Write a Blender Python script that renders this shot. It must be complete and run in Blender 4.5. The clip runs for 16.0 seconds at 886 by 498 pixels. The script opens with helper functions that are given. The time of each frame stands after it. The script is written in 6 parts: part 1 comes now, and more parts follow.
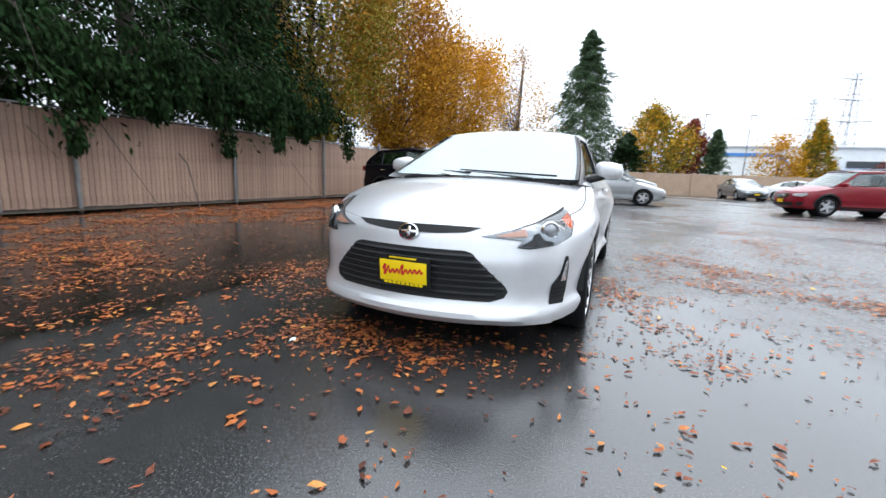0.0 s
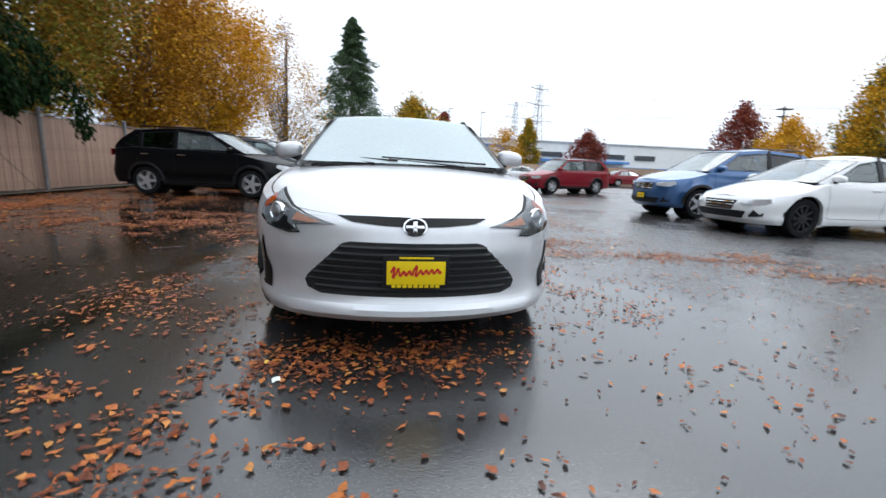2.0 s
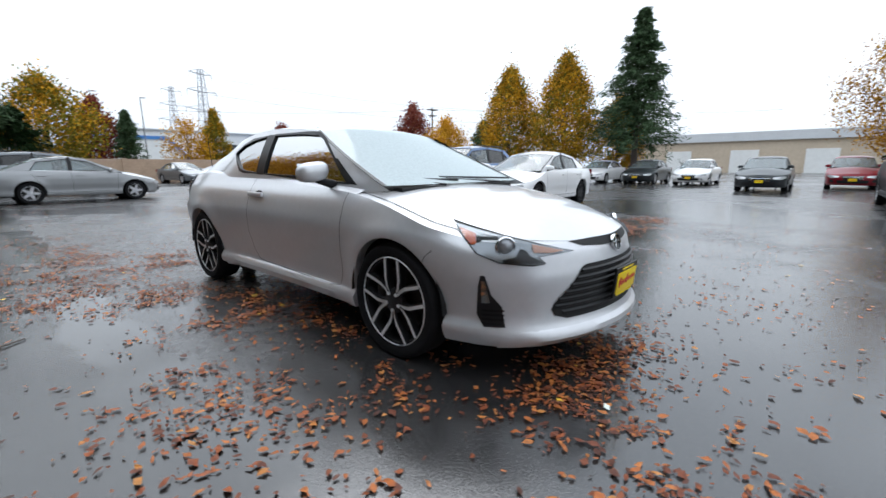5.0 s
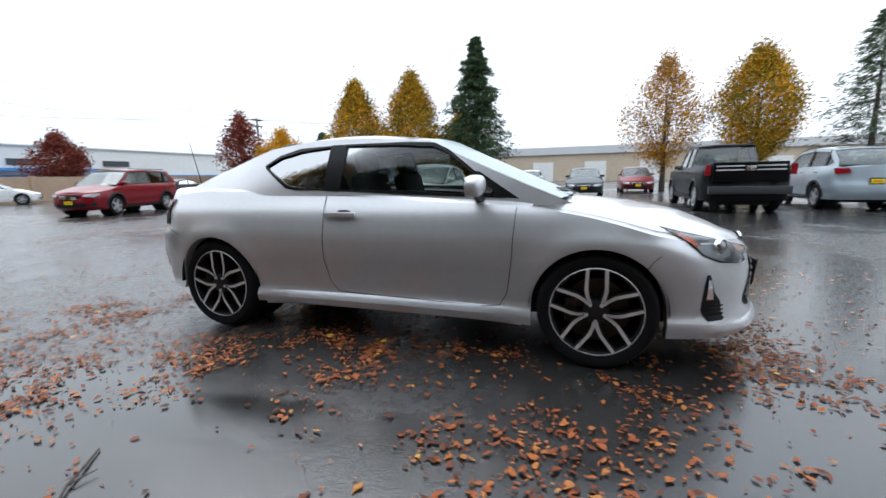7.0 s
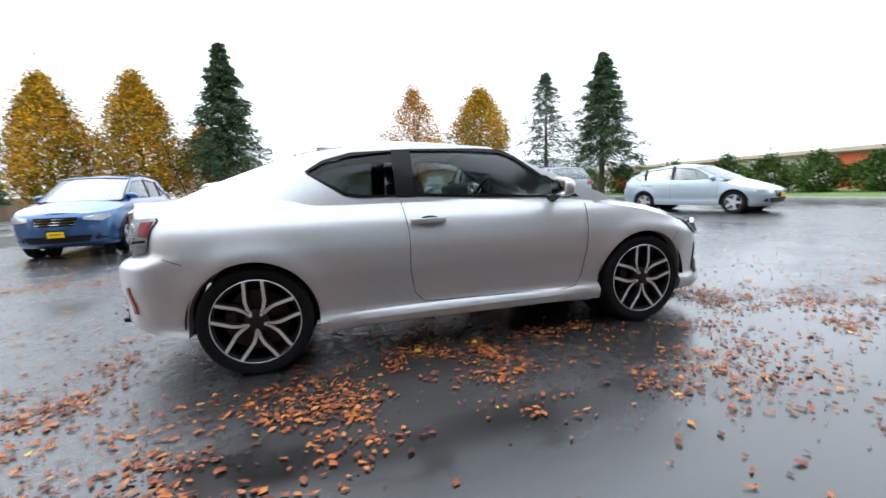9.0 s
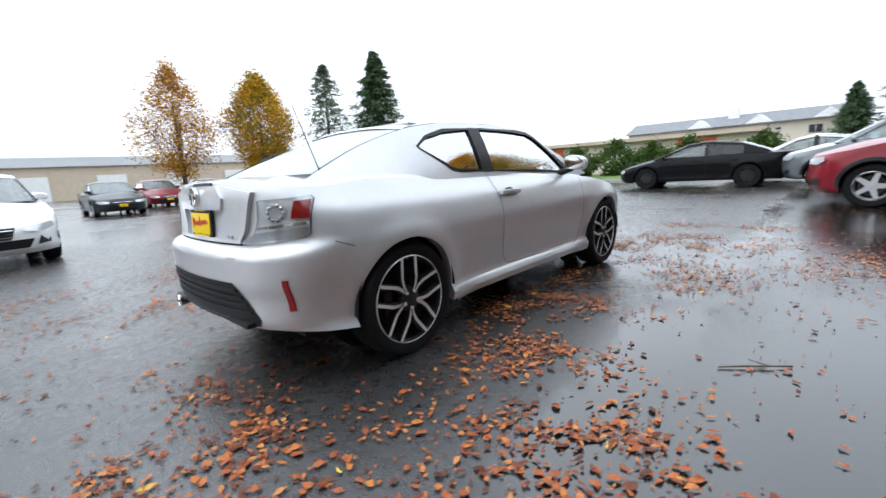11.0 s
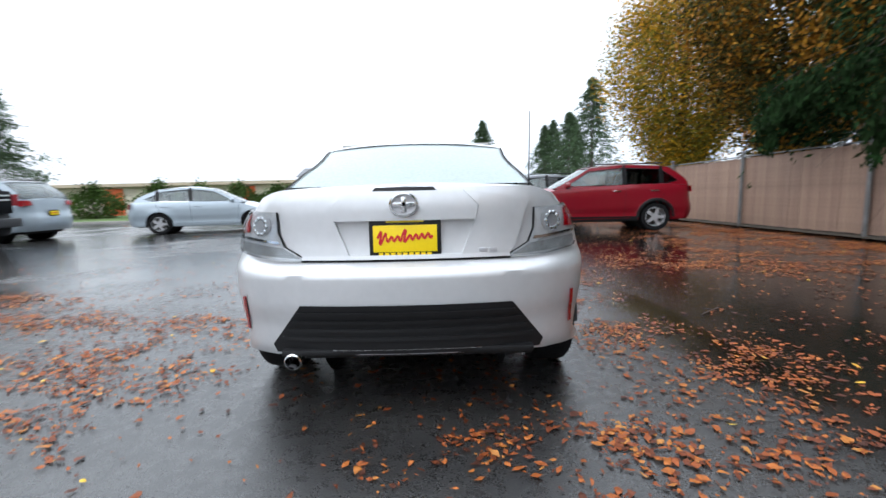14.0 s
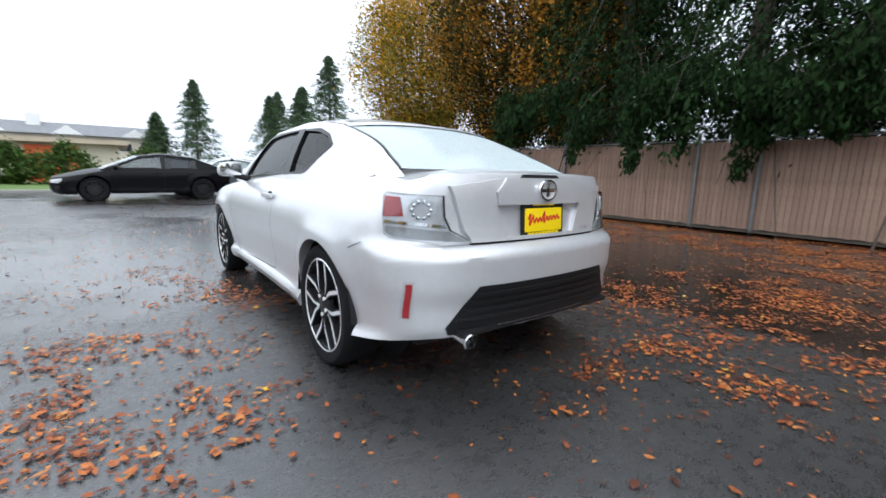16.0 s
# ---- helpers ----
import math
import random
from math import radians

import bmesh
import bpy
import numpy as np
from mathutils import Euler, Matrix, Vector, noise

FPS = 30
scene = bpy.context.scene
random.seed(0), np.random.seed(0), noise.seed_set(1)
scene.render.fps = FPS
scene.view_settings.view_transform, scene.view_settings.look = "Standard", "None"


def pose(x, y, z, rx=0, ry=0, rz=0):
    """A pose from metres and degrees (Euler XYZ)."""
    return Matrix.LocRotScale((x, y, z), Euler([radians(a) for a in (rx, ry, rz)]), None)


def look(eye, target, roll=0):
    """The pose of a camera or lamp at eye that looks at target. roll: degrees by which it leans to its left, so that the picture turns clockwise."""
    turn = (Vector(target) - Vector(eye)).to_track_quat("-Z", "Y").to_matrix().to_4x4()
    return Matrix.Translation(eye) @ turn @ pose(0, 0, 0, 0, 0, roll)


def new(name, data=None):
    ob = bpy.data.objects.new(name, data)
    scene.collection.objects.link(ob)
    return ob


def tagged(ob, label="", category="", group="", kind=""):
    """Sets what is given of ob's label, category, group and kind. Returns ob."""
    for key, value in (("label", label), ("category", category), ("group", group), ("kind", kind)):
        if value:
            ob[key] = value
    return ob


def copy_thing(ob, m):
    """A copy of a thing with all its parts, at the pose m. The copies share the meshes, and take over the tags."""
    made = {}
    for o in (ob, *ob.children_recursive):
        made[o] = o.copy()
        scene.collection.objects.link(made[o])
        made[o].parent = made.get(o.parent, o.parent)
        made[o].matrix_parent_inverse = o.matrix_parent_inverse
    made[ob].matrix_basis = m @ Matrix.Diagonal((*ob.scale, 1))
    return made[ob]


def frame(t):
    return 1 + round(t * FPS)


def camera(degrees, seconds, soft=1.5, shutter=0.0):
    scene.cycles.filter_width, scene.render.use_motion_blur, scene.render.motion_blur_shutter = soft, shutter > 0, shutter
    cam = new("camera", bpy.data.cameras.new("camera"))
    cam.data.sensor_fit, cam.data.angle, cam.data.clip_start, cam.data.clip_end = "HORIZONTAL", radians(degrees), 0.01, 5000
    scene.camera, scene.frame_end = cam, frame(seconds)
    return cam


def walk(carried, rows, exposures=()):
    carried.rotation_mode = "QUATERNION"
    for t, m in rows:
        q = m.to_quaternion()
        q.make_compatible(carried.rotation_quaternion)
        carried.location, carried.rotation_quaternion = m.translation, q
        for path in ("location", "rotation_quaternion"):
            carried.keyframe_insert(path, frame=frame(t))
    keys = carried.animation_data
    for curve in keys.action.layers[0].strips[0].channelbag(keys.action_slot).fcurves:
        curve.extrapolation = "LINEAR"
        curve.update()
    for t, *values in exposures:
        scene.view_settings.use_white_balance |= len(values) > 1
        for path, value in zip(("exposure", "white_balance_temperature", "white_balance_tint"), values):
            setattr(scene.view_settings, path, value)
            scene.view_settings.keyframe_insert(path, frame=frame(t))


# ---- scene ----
cam = camera(92.2, 16.0, shutter=0.4)
PATH = [
    (0, (1.041, -4.243, 0.963), (0.277, -2.427, 0.616), 2.3),
    (0.5, (0.85, -4.249, 0.943), (0.268, -2.36, 0.636), 3.1),
    (1, (0.57, -4.298, 0.947), (0.2, -2.362, 0.604), 2.9),
    (1.5, (0.216, -4.32, 0.948), (0.226, -2.348, 0.612), 3.6),
    (2, (-0.147, -4.252, 0.934), (0.128, -2.306, 0.566), 2.3),
    (2.5, (-0.533, -4.158, 0.959), (-0.007, -2.272, 0.55), -0.2),
    (3, (-0.936, -4.019, 0.995), (-0.17, -2.207, 0.637), 1.3),
    (3.5, (-1.284, -3.819, 1.007), (-0.312, -2.117, 0.61), 1.8),
    (4, (-1.646, -3.615, 1.034), (-0.423, -2.066, 0.711), -0.7),
    (4.2, (-1.796, -3.533, 1.053), (-0.533, -2.024, 0.695), -0.6),
    (6.3, (-3.13, -2.016, 1.083), (-1.367, -1.133, 0.749), -1.1),
    (6.5, (-3.203, -1.823, 1.098), (-1.416, -1.004, 0.733), -0.9),
    (7, (-3.307, -1.298, 1.091), (-1.443, -0.654, 0.761), -1.2),
    (7.5, (-3.387, -0.748, 1.081), (-1.449, -0.356, 0.777), -0.5),
    (8, (-3.44, -0.175, 1.05), (-1.476, -0.012, 0.71), -1.9),
    (8.5, (-3.501, 0.367, 1.066), (-1.532, 0.147, 0.792), 1.1),
    (9, (-3.51, 0.911, 1.061), (-1.599, 0.392, 0.78), -2.5),
    (9.5, (-3.416, 1.442, 1.06), (-1.597, 0.692, 0.703), -1.5),
    (9.7, (-3.344, 1.672, 1.071), (-1.574, 0.815, 0.708), -1.7),
    (11.8, (-2.053, 3.446, 1.03), (-1.006, 1.783, 0.656), -2.8),
    (12, (-1.9, 3.547, 1.037), (-0.926, 1.842, 0.659), -2.2),
    (12.5, (-1.497, 3.752, 1.013), (-0.662, 1.972, 0.649), -0.7),
    (13, (-1.05, 3.877, 1.016), (-0.544, 1.973, 0.671), -2.4),
    (13.5, (-0.588, 3.93, 1.004), (-0.266, 1.98, 0.698), -2.1),
    (14, (-0.146, 3.933, 1.012), (-0.163, 1.949, 0.763), -1.3),
    (14.5, (0.316, 3.888, 1.005), (-0.029, 1.931, 0.779), -2.2),
    (15, (0.773, 3.795, 1.013), (0.139, 1.92, 0.727), -2.5),
    (15.5, (1.238, 3.68, 1.033), (0.281, 1.948, 0.744), -0.4),
    (16, (1.697, 3.51, 1.05), (0.506, 1.942, 0.699), 1.4),
]
walk(cam, [(t, look(eye, target, roll)) for t, eye, target, roll in PATH], exposures=((0, 1.36, 6200, 10), (0.5, 1.42, 6200, 10), (1.5, 1.06, 6200, 10), (3, 0.81, 6200, 10), (6.5, 0.80, 6200, 10), (8, 1.18, 6200, 10), (9, 1.38, 6200, 10), (9.5, 1.34, 6200, 10), (12.5, 1.14, 6200, 10), (16, 1.06, 6200, 10)))


# ---- world and light ----
world = bpy.data.worlds.new("overcast_sky")
scene.world = world
world.use_nodes = True
wn, wl = world.node_tree.nodes, world.node_tree.links
wn.clear()
sky = wn.new("ShaderNodeTexSky")
sky.sky_type, sky.sun_disc = "NISHITA", False
sky.sun_elevation, sky.sun_rotation = radians(59), radians(38)
sky.dust_density, sky.air_density = 6.0, 1.0
desat = wn.new("ShaderNodeHueSaturation")
desat.inputs["Saturation"].default_value = 0.12
cloud_coord = wn.new("ShaderNodeTexCoord")
cloud = wn.new("ShaderNodeTexNoise")
cloud.inputs["Scale"].default_value, cloud.inputs["Detail"].default_value = 1.6, 4.0
cloud_ramp = wn.new("ShaderNodeValToRGB")
cloud_ramp.color_ramp.elements[0].position, cloud_ramp.color_ramp.elements[0].color = 0.3, (6.9, 7.6, 8.35, 1)
cloud_ramp.color_ramp.elements[1].position, cloud_ramp.color_ramp.elements[1].color = 0.75, (8.9, 9.4, 9.85, 1)
sky_mix = wn.new("ShaderNodeMix")
sky_mix.data_type = "RGBA"
sky_mix.inputs[0].default_value = 0.9
sky_bg = wn.new("ShaderNodeBackground")
sky_bg.inputs["Strength"].default_value = 0.12
sky_out = wn.new("ShaderNodeOutputWorld")
wl.new(sky.outputs[0], desat.inputs["Color"])
wl.new(desat.outputs[0], sky_mix.inputs[6])
wl.new(cloud_coord.outputs["Generated"], cloud.inputs["Vector"])
wl.new(cloud.outputs["Fac"], cloud_ramp.inputs["Fac"])
wl.new(cloud_ramp.outputs["Color"], sky_mix.inputs[7])
# an overcast dome is brighter overhead than at the horizon
split, rise, dome = wn.new("ShaderNodeSeparateXYZ"), wn.new("ShaderNodeValToRGB"), wn.new("ShaderNodeMix")
rise.color_ramp.elements[0].position, rise.color_ramp.elements[0].color = 0.05, (0.66, 0.66, 0.66, 1)
rise.color_ramp.elements[1].position, rise.color_ramp.elements[1].color = 1.0, (1.05, 1.05, 1.05, 1)
knee = rise.color_ramp.elements.new(0.42)
knee.color = (0.93, 0.93, 0.93, 1)
dome.data_type, dome.blend_type = "RGBA", "MULTIPLY"
dome.inputs[0].default_value = 1.0
wl.new(cloud_coord.outputs["Generated"], split.inputs[0])
wl.new(split.outputs[2], rise.inputs["Fac"])
wl.new(sky_mix.outputs[2], dome.inputs[6])
wl.new(rise.outputs["Color"], dome.inputs[7])
wl.new(dome.outputs[2], sky_bg.inputs["Color"])
wl.new(sky_bg.outputs[0], sky_out.inputs[0])
sun_data = bpy.data.lights.new("sun", "SUN")
sun_data.energy, sun_data.angle, sun_data.color = 0.6, radians(40), (1.0, 0.985, 0.965)
sun = new("sun", sun_data)
sun.matrix_world = look((0, 0, 30), (-11, -14, 0))


# ---- materials ----
def material(name, color, rough=0.6, metal=0.0, vary=0.0, scale=8.0, bump=0.0, bump_scale=60.0, coat=0.0, rand=0.0, rough_vary=0.0, spec=0.5):
    """A principled surface with colour variation at two scales, uneven gloss and fine relief."""
    m = bpy.data.materials.new(name)
    m.use_nodes = True
    nt = m.node_tree
    b = nt.nodes["Principled BSDF"]
    b.inputs["Base Color"].default_value = (*color, 1)
    b.inputs["Roughness"].default_value = rough
    b.inputs["Metallic"].default_value = metal
    b.inputs["Coat Weight"].default_value = coat
    b.inputs["Coat Roughness"].default_value = 0.06
    b.inputs["Specular IOR Level"].default_value = spec
    tc = nt.nodes.new("ShaderNodeTexCoord")
    if vary or rand or rough_vary:
        n1, n2 = nt.nodes.new("ShaderNodeTexNoise"), nt.nodes.new("ShaderNodeTexNoise")
        n1.inputs["Scale"].default_value, n1.inputs["Detail"].default_value = scale, 6
        n2.inputs["Scale"].default_value, n2.inputs["Detail"].default_value = scale * 9, 3
        nt.links.new(tc.outputs["Object"], n1.inputs["Vector"])
        nt.links.new(tc.outputs["Object"], n2.inputs["Vector"])
        add = nt.nodes.new("ShaderNodeMath")
        add.operation = "ADD"
        nt.links.new(n1.outputs["Fac"], add.inputs[0])
        nt.links.new(n2.outputs["Fac"], add.inputs[1])
        mr = nt.nodes.new("ShaderNodeMapRange")
        mr.inputs[1].default_value, mr.inputs[2].default_value = 0.6, 1.4
        mr.inputs[3].default_value, mr.inputs[4].default_value = 1 - vary, 1 + vary
        nt.links.new(add.outputs[0], mr.inputs[0])
        hsv = nt.nodes.new("ShaderNodeHueSaturation")
        hsv.inputs["Color"].default_value = (*color, 1)
        value = mr.outputs[0]
        if rand:
            geo = nt.nodes.new("ShaderNodeNewGeometry")
            info = nt.nodes.new("ShaderNodeObjectInfo")
            plus = nt.nodes.new("ShaderNodeMath")
            plus.operation = "ADD"
            nt.links.new(geo.outputs["Random Per Island"], plus.inputs[0])
            nt.links.new(info.outputs["Random"], plus.inputs[1])
            frac = nt.nodes.new("ShaderNodeMath")
            frac.operation = "FRACT"
            nt.links.new(plus.outputs[0], frac.inputs[0])
            r2 = nt.nodes.new("ShaderNodeMapRange")
            r2.inputs[3].default_value, r2.inputs[4].default_value = 1 - rand, 1 + rand
            nt.links.new(frac.outputs[0], r2.inputs[0])
            mul = nt.nodes.new("ShaderNodeMath")
            mul.operation = "MULTIPLY"
            nt.links.new(value, mul.inputs[0])
            nt.links.new(r2.outputs[0], mul.inputs[1])
            value = mul.outputs[0]
            hue = nt.nodes.new("ShaderNodeMapRange")
            hue.inputs[3].default_value, hue.inputs[4].default_value = 0.5 - 0.03 * rand, 0.5 + 0.03 * rand
            nt.links.new(frac.outputs[0], hue.inputs[0])
            nt.links.new(hue.outputs[0], hsv.inputs["Hue"])
        nt.links.new(value, hsv.inputs["Value"])
        nt.links.new(hsv.outputs[0], b.inputs["Base Color"])
        if rough_vary:
            rr = nt.nodes.new("ShaderNodeMapRange")
            rr.inputs[1].default_value, rr.inputs[2].default_value = 0.3, 0.7
            rr.inputs[3].default_value, rr.inputs[4].default_value = max(0.02, rough - rough_vary), min(1, rough + rough_vary)
            nt.links.new(n1.outputs["Fac"], rr.inputs[0])
            nt.links.new(rr.outputs[0], b.inputs["Roughness"])
    if bump:
        n3 = nt.nodes.new("ShaderNodeTexNoise")
        n3.inputs["Scale"].default_value, n3.inputs["Detail"].default_value = bump_scale, 4
        bp = nt.nodes.new("ShaderNodeBump")
        bp.inputs["Strength"].default_value, bp.inputs["Distance"].default_value = bump, 0.01
        nt.links.new(tc.outputs["Object"], n3.inputs["Vector"])
        nt.links.new(n3.outputs["Fac"], bp.inputs["Height"])
        nt.links.new(bp.outputs[0], b.inputs["Normal"])
    return m


def car_paint(name, color, metal=0.55, rough=0.32, spec=0.5, coat=1.0):
    """Clear-coated paint with flake sparkle and a film of rain drops."""
    m = material(name, color, rough, metal, vary=0.04, scale=3, coat=coat, spec=spec)
    nt = m.node_tree
    b = nt.nodes["Principled BSDF"]
    tc = nt.nodes["Texture Coordinate"]
    drops = nt.nodes.new("ShaderNodeTexVoronoi")
    drops.inputs["Scale"].default_value = 90
    ramp = nt.nodes.new("ShaderNodeMapRange")
    ramp.inputs[1].default_value, ramp.inputs[2].default_value = 0.08, 0.3
    ramp.inputs[3].default_value, ramp.inputs[4].default_value = 1, 0
    bp = nt.nodes.new("ShaderNodeBump")
    bp.inputs["Strength"].default_value, bp.inputs["Distance"].default_value = 0.06, 0.002
    nt.links.new(tc.outputs["Object"], drops.inputs["Vector"])
    nt.links.new(drops.outputs["Distance"], ramp.inputs[0])
    nt.links.new(ramp.outputs[0], bp.inputs["Height"])
    nt.links.new(bp.outputs[0], b.inputs["Coat Normal"])
    return m


def glass(name, tint, ior=1.5, rough=0.02, gloss=1.0, film=0.0):
    """Thin pane: tinted see-through with a Fresnel-driven mirror coat."""
    m = bpy.data.materials.new(name)
    m.use_nodes = True
    nt = m.node_tree
    nt.nodes.clear()
    clear, shine = nt.nodes.new("ShaderNodeBsdfTransparent"), nt.nodes.new("ShaderNodeBsdfGlossy")
    clear.inputs["Color"].default_value = (*tint, 1)
    shine.inputs["Color"].default_value, shine.inputs["Roughness"].default_value = (gloss, gloss, gloss, 1), rough
    fr, mix, out = nt.nodes.new("ShaderNodeFresnel"), nt.nodes.new("ShaderNodeMixShader"), nt.nodes.new("ShaderNodeOutputMaterial")
    fr.inputs["IOR"].default_value = ior
    nt.links.new(fr.outputs[0], mix.inputs[0])
    nt.links.new(clear.outputs[0], mix.inputs[1])
    nt.links.new(shine.outputs[0], mix.inputs[2])
    if film:
        # beads and film of rain on the pane, pale colour standing for reflected sky
        tc, beads, ramp = nt.nodes.new("ShaderNodeTexCoord"), nt.nodes.new("ShaderNodeTexNoise"), nt.nodes.new("ShaderNodeMapRange")
        beads.inputs["Scale"].default_value, beads.inputs["Detail"].default_value = 60, 5
        ramp.inputs[1].default_value, ramp.inputs[2].default_value = 0.3, 0.7
        ramp.inputs[3].default_value, ramp.inputs[4].default_value = film * 0.92, film * 1.08
        wet, mix2 = nt.nodes.new("ShaderNodeBsdfDiffuse"), nt.nodes.new("ShaderNodeMixShader")
        wet.inputs["Color"].default_value = (0.60, 0.68, 0.69, 1)
        nt.links.new(tc.outputs["Object"], beads.inputs["Vector"])
        nt.links.new(beads.outputs["Fac"], ramp.inputs[0])
        nt.links.new(ramp.outputs[0], mix2.inputs[0])
        nt.links.new(mix.outputs[0], mix2.inputs[1])
        nt.links.new(wet.outputs[0], mix2.inputs[2])
        mix = mix2
    nt.links.new(mix.outputs[0], out.inputs[0])
    return m


SILVER = car_paint("silver_paint", (0.61, 0.615, 0.63), 0.5, 0.38, 0.5, 0.8)
BLACK_PAINT = car_paint("black_paint", (0.004, 0.004, 0.005), 0.0, 0.5, 0.05, 0.25)
RED_PAINT = car_paint("red_paint", (0.19, 0.004, 0.012), 0.05, 0.35, 0.2, 0.6)
BLUE_PAINT = car_paint("blue_paint", (0.04, 0.11, 0.26), 0.45, 0.3)
WHITE_PAINT = car_paint("white_paint", (0.8, 0.8, 0.8), 0.0, 0.35)
GREY_PAINT = car_paint("grey_paint", (0.16, 0.175, 0.19), 0.5, 0.32)
PALE_PAINT = car_paint("pale_blue_paint", (0.36, 0.42, 0.47), 0.3, 0.38)
STONE_PAINT = car_paint("warm_grey_paint", (0.28, 0.285, 0.29), 0.35, 0.38)
DARK_PAINT = car_paint("dark_green_grey_paint", (0.022, 0.027, 0.03), 0.1, 0.35, 0.15, 0.6)
GLASS = glass("car_glass", (0.44, 0.49, 0.475), 1.5, 0.02, 0.6)
SKY_SHEEN_GLASS = glass("rain_sky_sheen_glass", (0.72, 0.80, 0.79), 1.8, 0.03, 1.0, 0.62)
PARKED_GLASS = glass("wet_sky_sheen_glass", (0.55, 0.62, 0.62), 1.7, 0.03, 1.0, 0.16)
DARK_GLASS = glass("privacy_glass", (0.16, 0.18, 0.19), 1.55)
LENS = glass("lamp_lens", (0.9, 0.92, 0.93), 1.35, 0.02, 0.7)
TRIM = material("black_plastic", (0.010, 0.010, 0.011), 0.45, vary=0.2, scale=20, bump=0.1, bump_scale=300, spec=0.3)
GLOSS_BLACK = material("gloss_black_trim", (0.008, 0.008, 0.009), 0.35, coat=0.1, spec=0.2)
RUBBER = material("tyre_rubber", (0.009, 0.009, 0.01), 0.8, vary=0.25, scale=14, bump=0.3, bump_scale=120, spec=0.15)
ALLOY = material("machined_alloy", (0.66, 0.66, 0.67), 0.4, 0.45, vary=0.05, scale=40)
DARK_ALLOY = material("dark_alloy", (0.016, 0.016, 0.018), 0.4, 0.2, vary=0.15, scale=20)
SILVER_ALLOY = material("silver_alloy", (0.5, 0.5, 0.52), 0.38, 0.5, vary=0.08, scale=20)
CHROME = material("chrome", (0.78, 0.79, 0.8), 0.08, 1.0)
RIM = material("machined_rim", (0.78, 0.78, 0.79), 0.32, 0.35, vary=0.1, scale=40)
DISC = material("brake_disc", (0.05, 0.048, 0.046), 0.35, 0.9, vary=0.2, scale=30)
GAP = material("panel_gap", (0.006, 0.006, 0.006), 0.8)
TAIL_RED = material("tail_red", (0.3, 0.006, 0.012), 0.12, coat=1.0)
AMBER = material("amber_reflector", (0.48, 0.075, 0.010), 0.15, coat=1.0)
HEAD_BOWL = material("headlamp_bowl", (0.30, 0.31, 0.325), 0.22, 0.5, vary=0.3, scale=30)
QUARTER_GLASS = glass("quarter_glass", (0.22, 0.25, 0.245), 1.45, 0.02, 0.5)
LAMP_BOWL = material("lamp_bowl", (0.66, 0.67, 0.69), 0.2, 0.4, vary=0.15, scale=25)
TAIL_CLEAR = material("clear_tail_ribs", (0.30, 0.31, 0.32), 0.18, 0.3, vary=0.3, scale=40, coat=0.6)
SIGNAL = material("turn_signal", (0.50, 0.26, 0.18), 0.2, coat=0.6)
YELLOW = material("plate_yellow", (0.86, 0.62, 0.0), 0.4, vary=0.05, scale=10)
PLATE_RED = material("plate_red", (0.55, 0.01, 0.02), 0.5)
SEAT = material("seat_cloth", (0.06, 0.06, 0.065), 0.9, vary=0.2, scale=30, bump=0.3, bump_scale=400)
SEAT_LIGHT = material("headliner_cloth", (0.42, 0.42, 0.41), 0.9, vary=0.1, scale=30)
PAPER = material("window_sticker", (0.75, 0.78, 0.72), 0.7)


BUMPER_GREY = material("grey_bumper", (0.035, 0.036, 0.04), 0.5, vary=0.1, scale=6)


# ---- mesh helpers ----
def part(name, bm, mat, parent, label="", smooth=True, mats=()):
    me = bpy.data.meshes.new(name)
    bm.normal_update()
    bm.to_mesh(me)
    bm.free()
    for m in (mat, *mats):
        me.materials.append(m)
    if smooth:
        me.shade_smooth()
        me.set_sharp_from_angle(angle=radians(38))
    ob = new(name, me)
    ob.parent = parent
    return tagged(ob, label)


def raw_mesh(name, verts, faces, mat, parent=None, smooth=False):
    me = bpy.data.meshes.new(name)
    me.from_pydata([tuple(v) for v in verts], [], [tuple(f) for f in faces])
    me.materials.append(mat)
    if smooth:
        me.shade_smooth()
    ob = new(name, me)
    ob.parent = parent
    return ob


def box(bm, c, s, bevel=0.0, m=None, mat=0):
    r = bmesh.ops.create_cube(bm, size=1, matrix=(m or Matrix()) @ Matrix.Translation(c) @ Matrix.Diagonal((*s, 1)))
    if mat:
        for f in {f for v in r["verts"] for f in v.link_faces}:
            f.material_index = mat
    if bevel:
        edges = list({e for v in r["verts"] for e in v.link_edges})
        bmesh.ops.bevel(bm, geom=edges, offset=bevel, segments=2, affect="EDGES", profile=0.6)


def tube(bm, a, b, r1, r2=None, n=10):
    a, b = Vector(a), Vector(b)
    d = b - a
    m = Matrix.Translation((a + b) / 2) @ d.to_track_quat("Z", "Y").to_matrix().to_4x4()
    bmesh.ops.create_cone(bm, cap_ends=True, segments=n, radius1=r1, radius2=r1 if r2 is None else r2, depth=d.length, matrix=m)


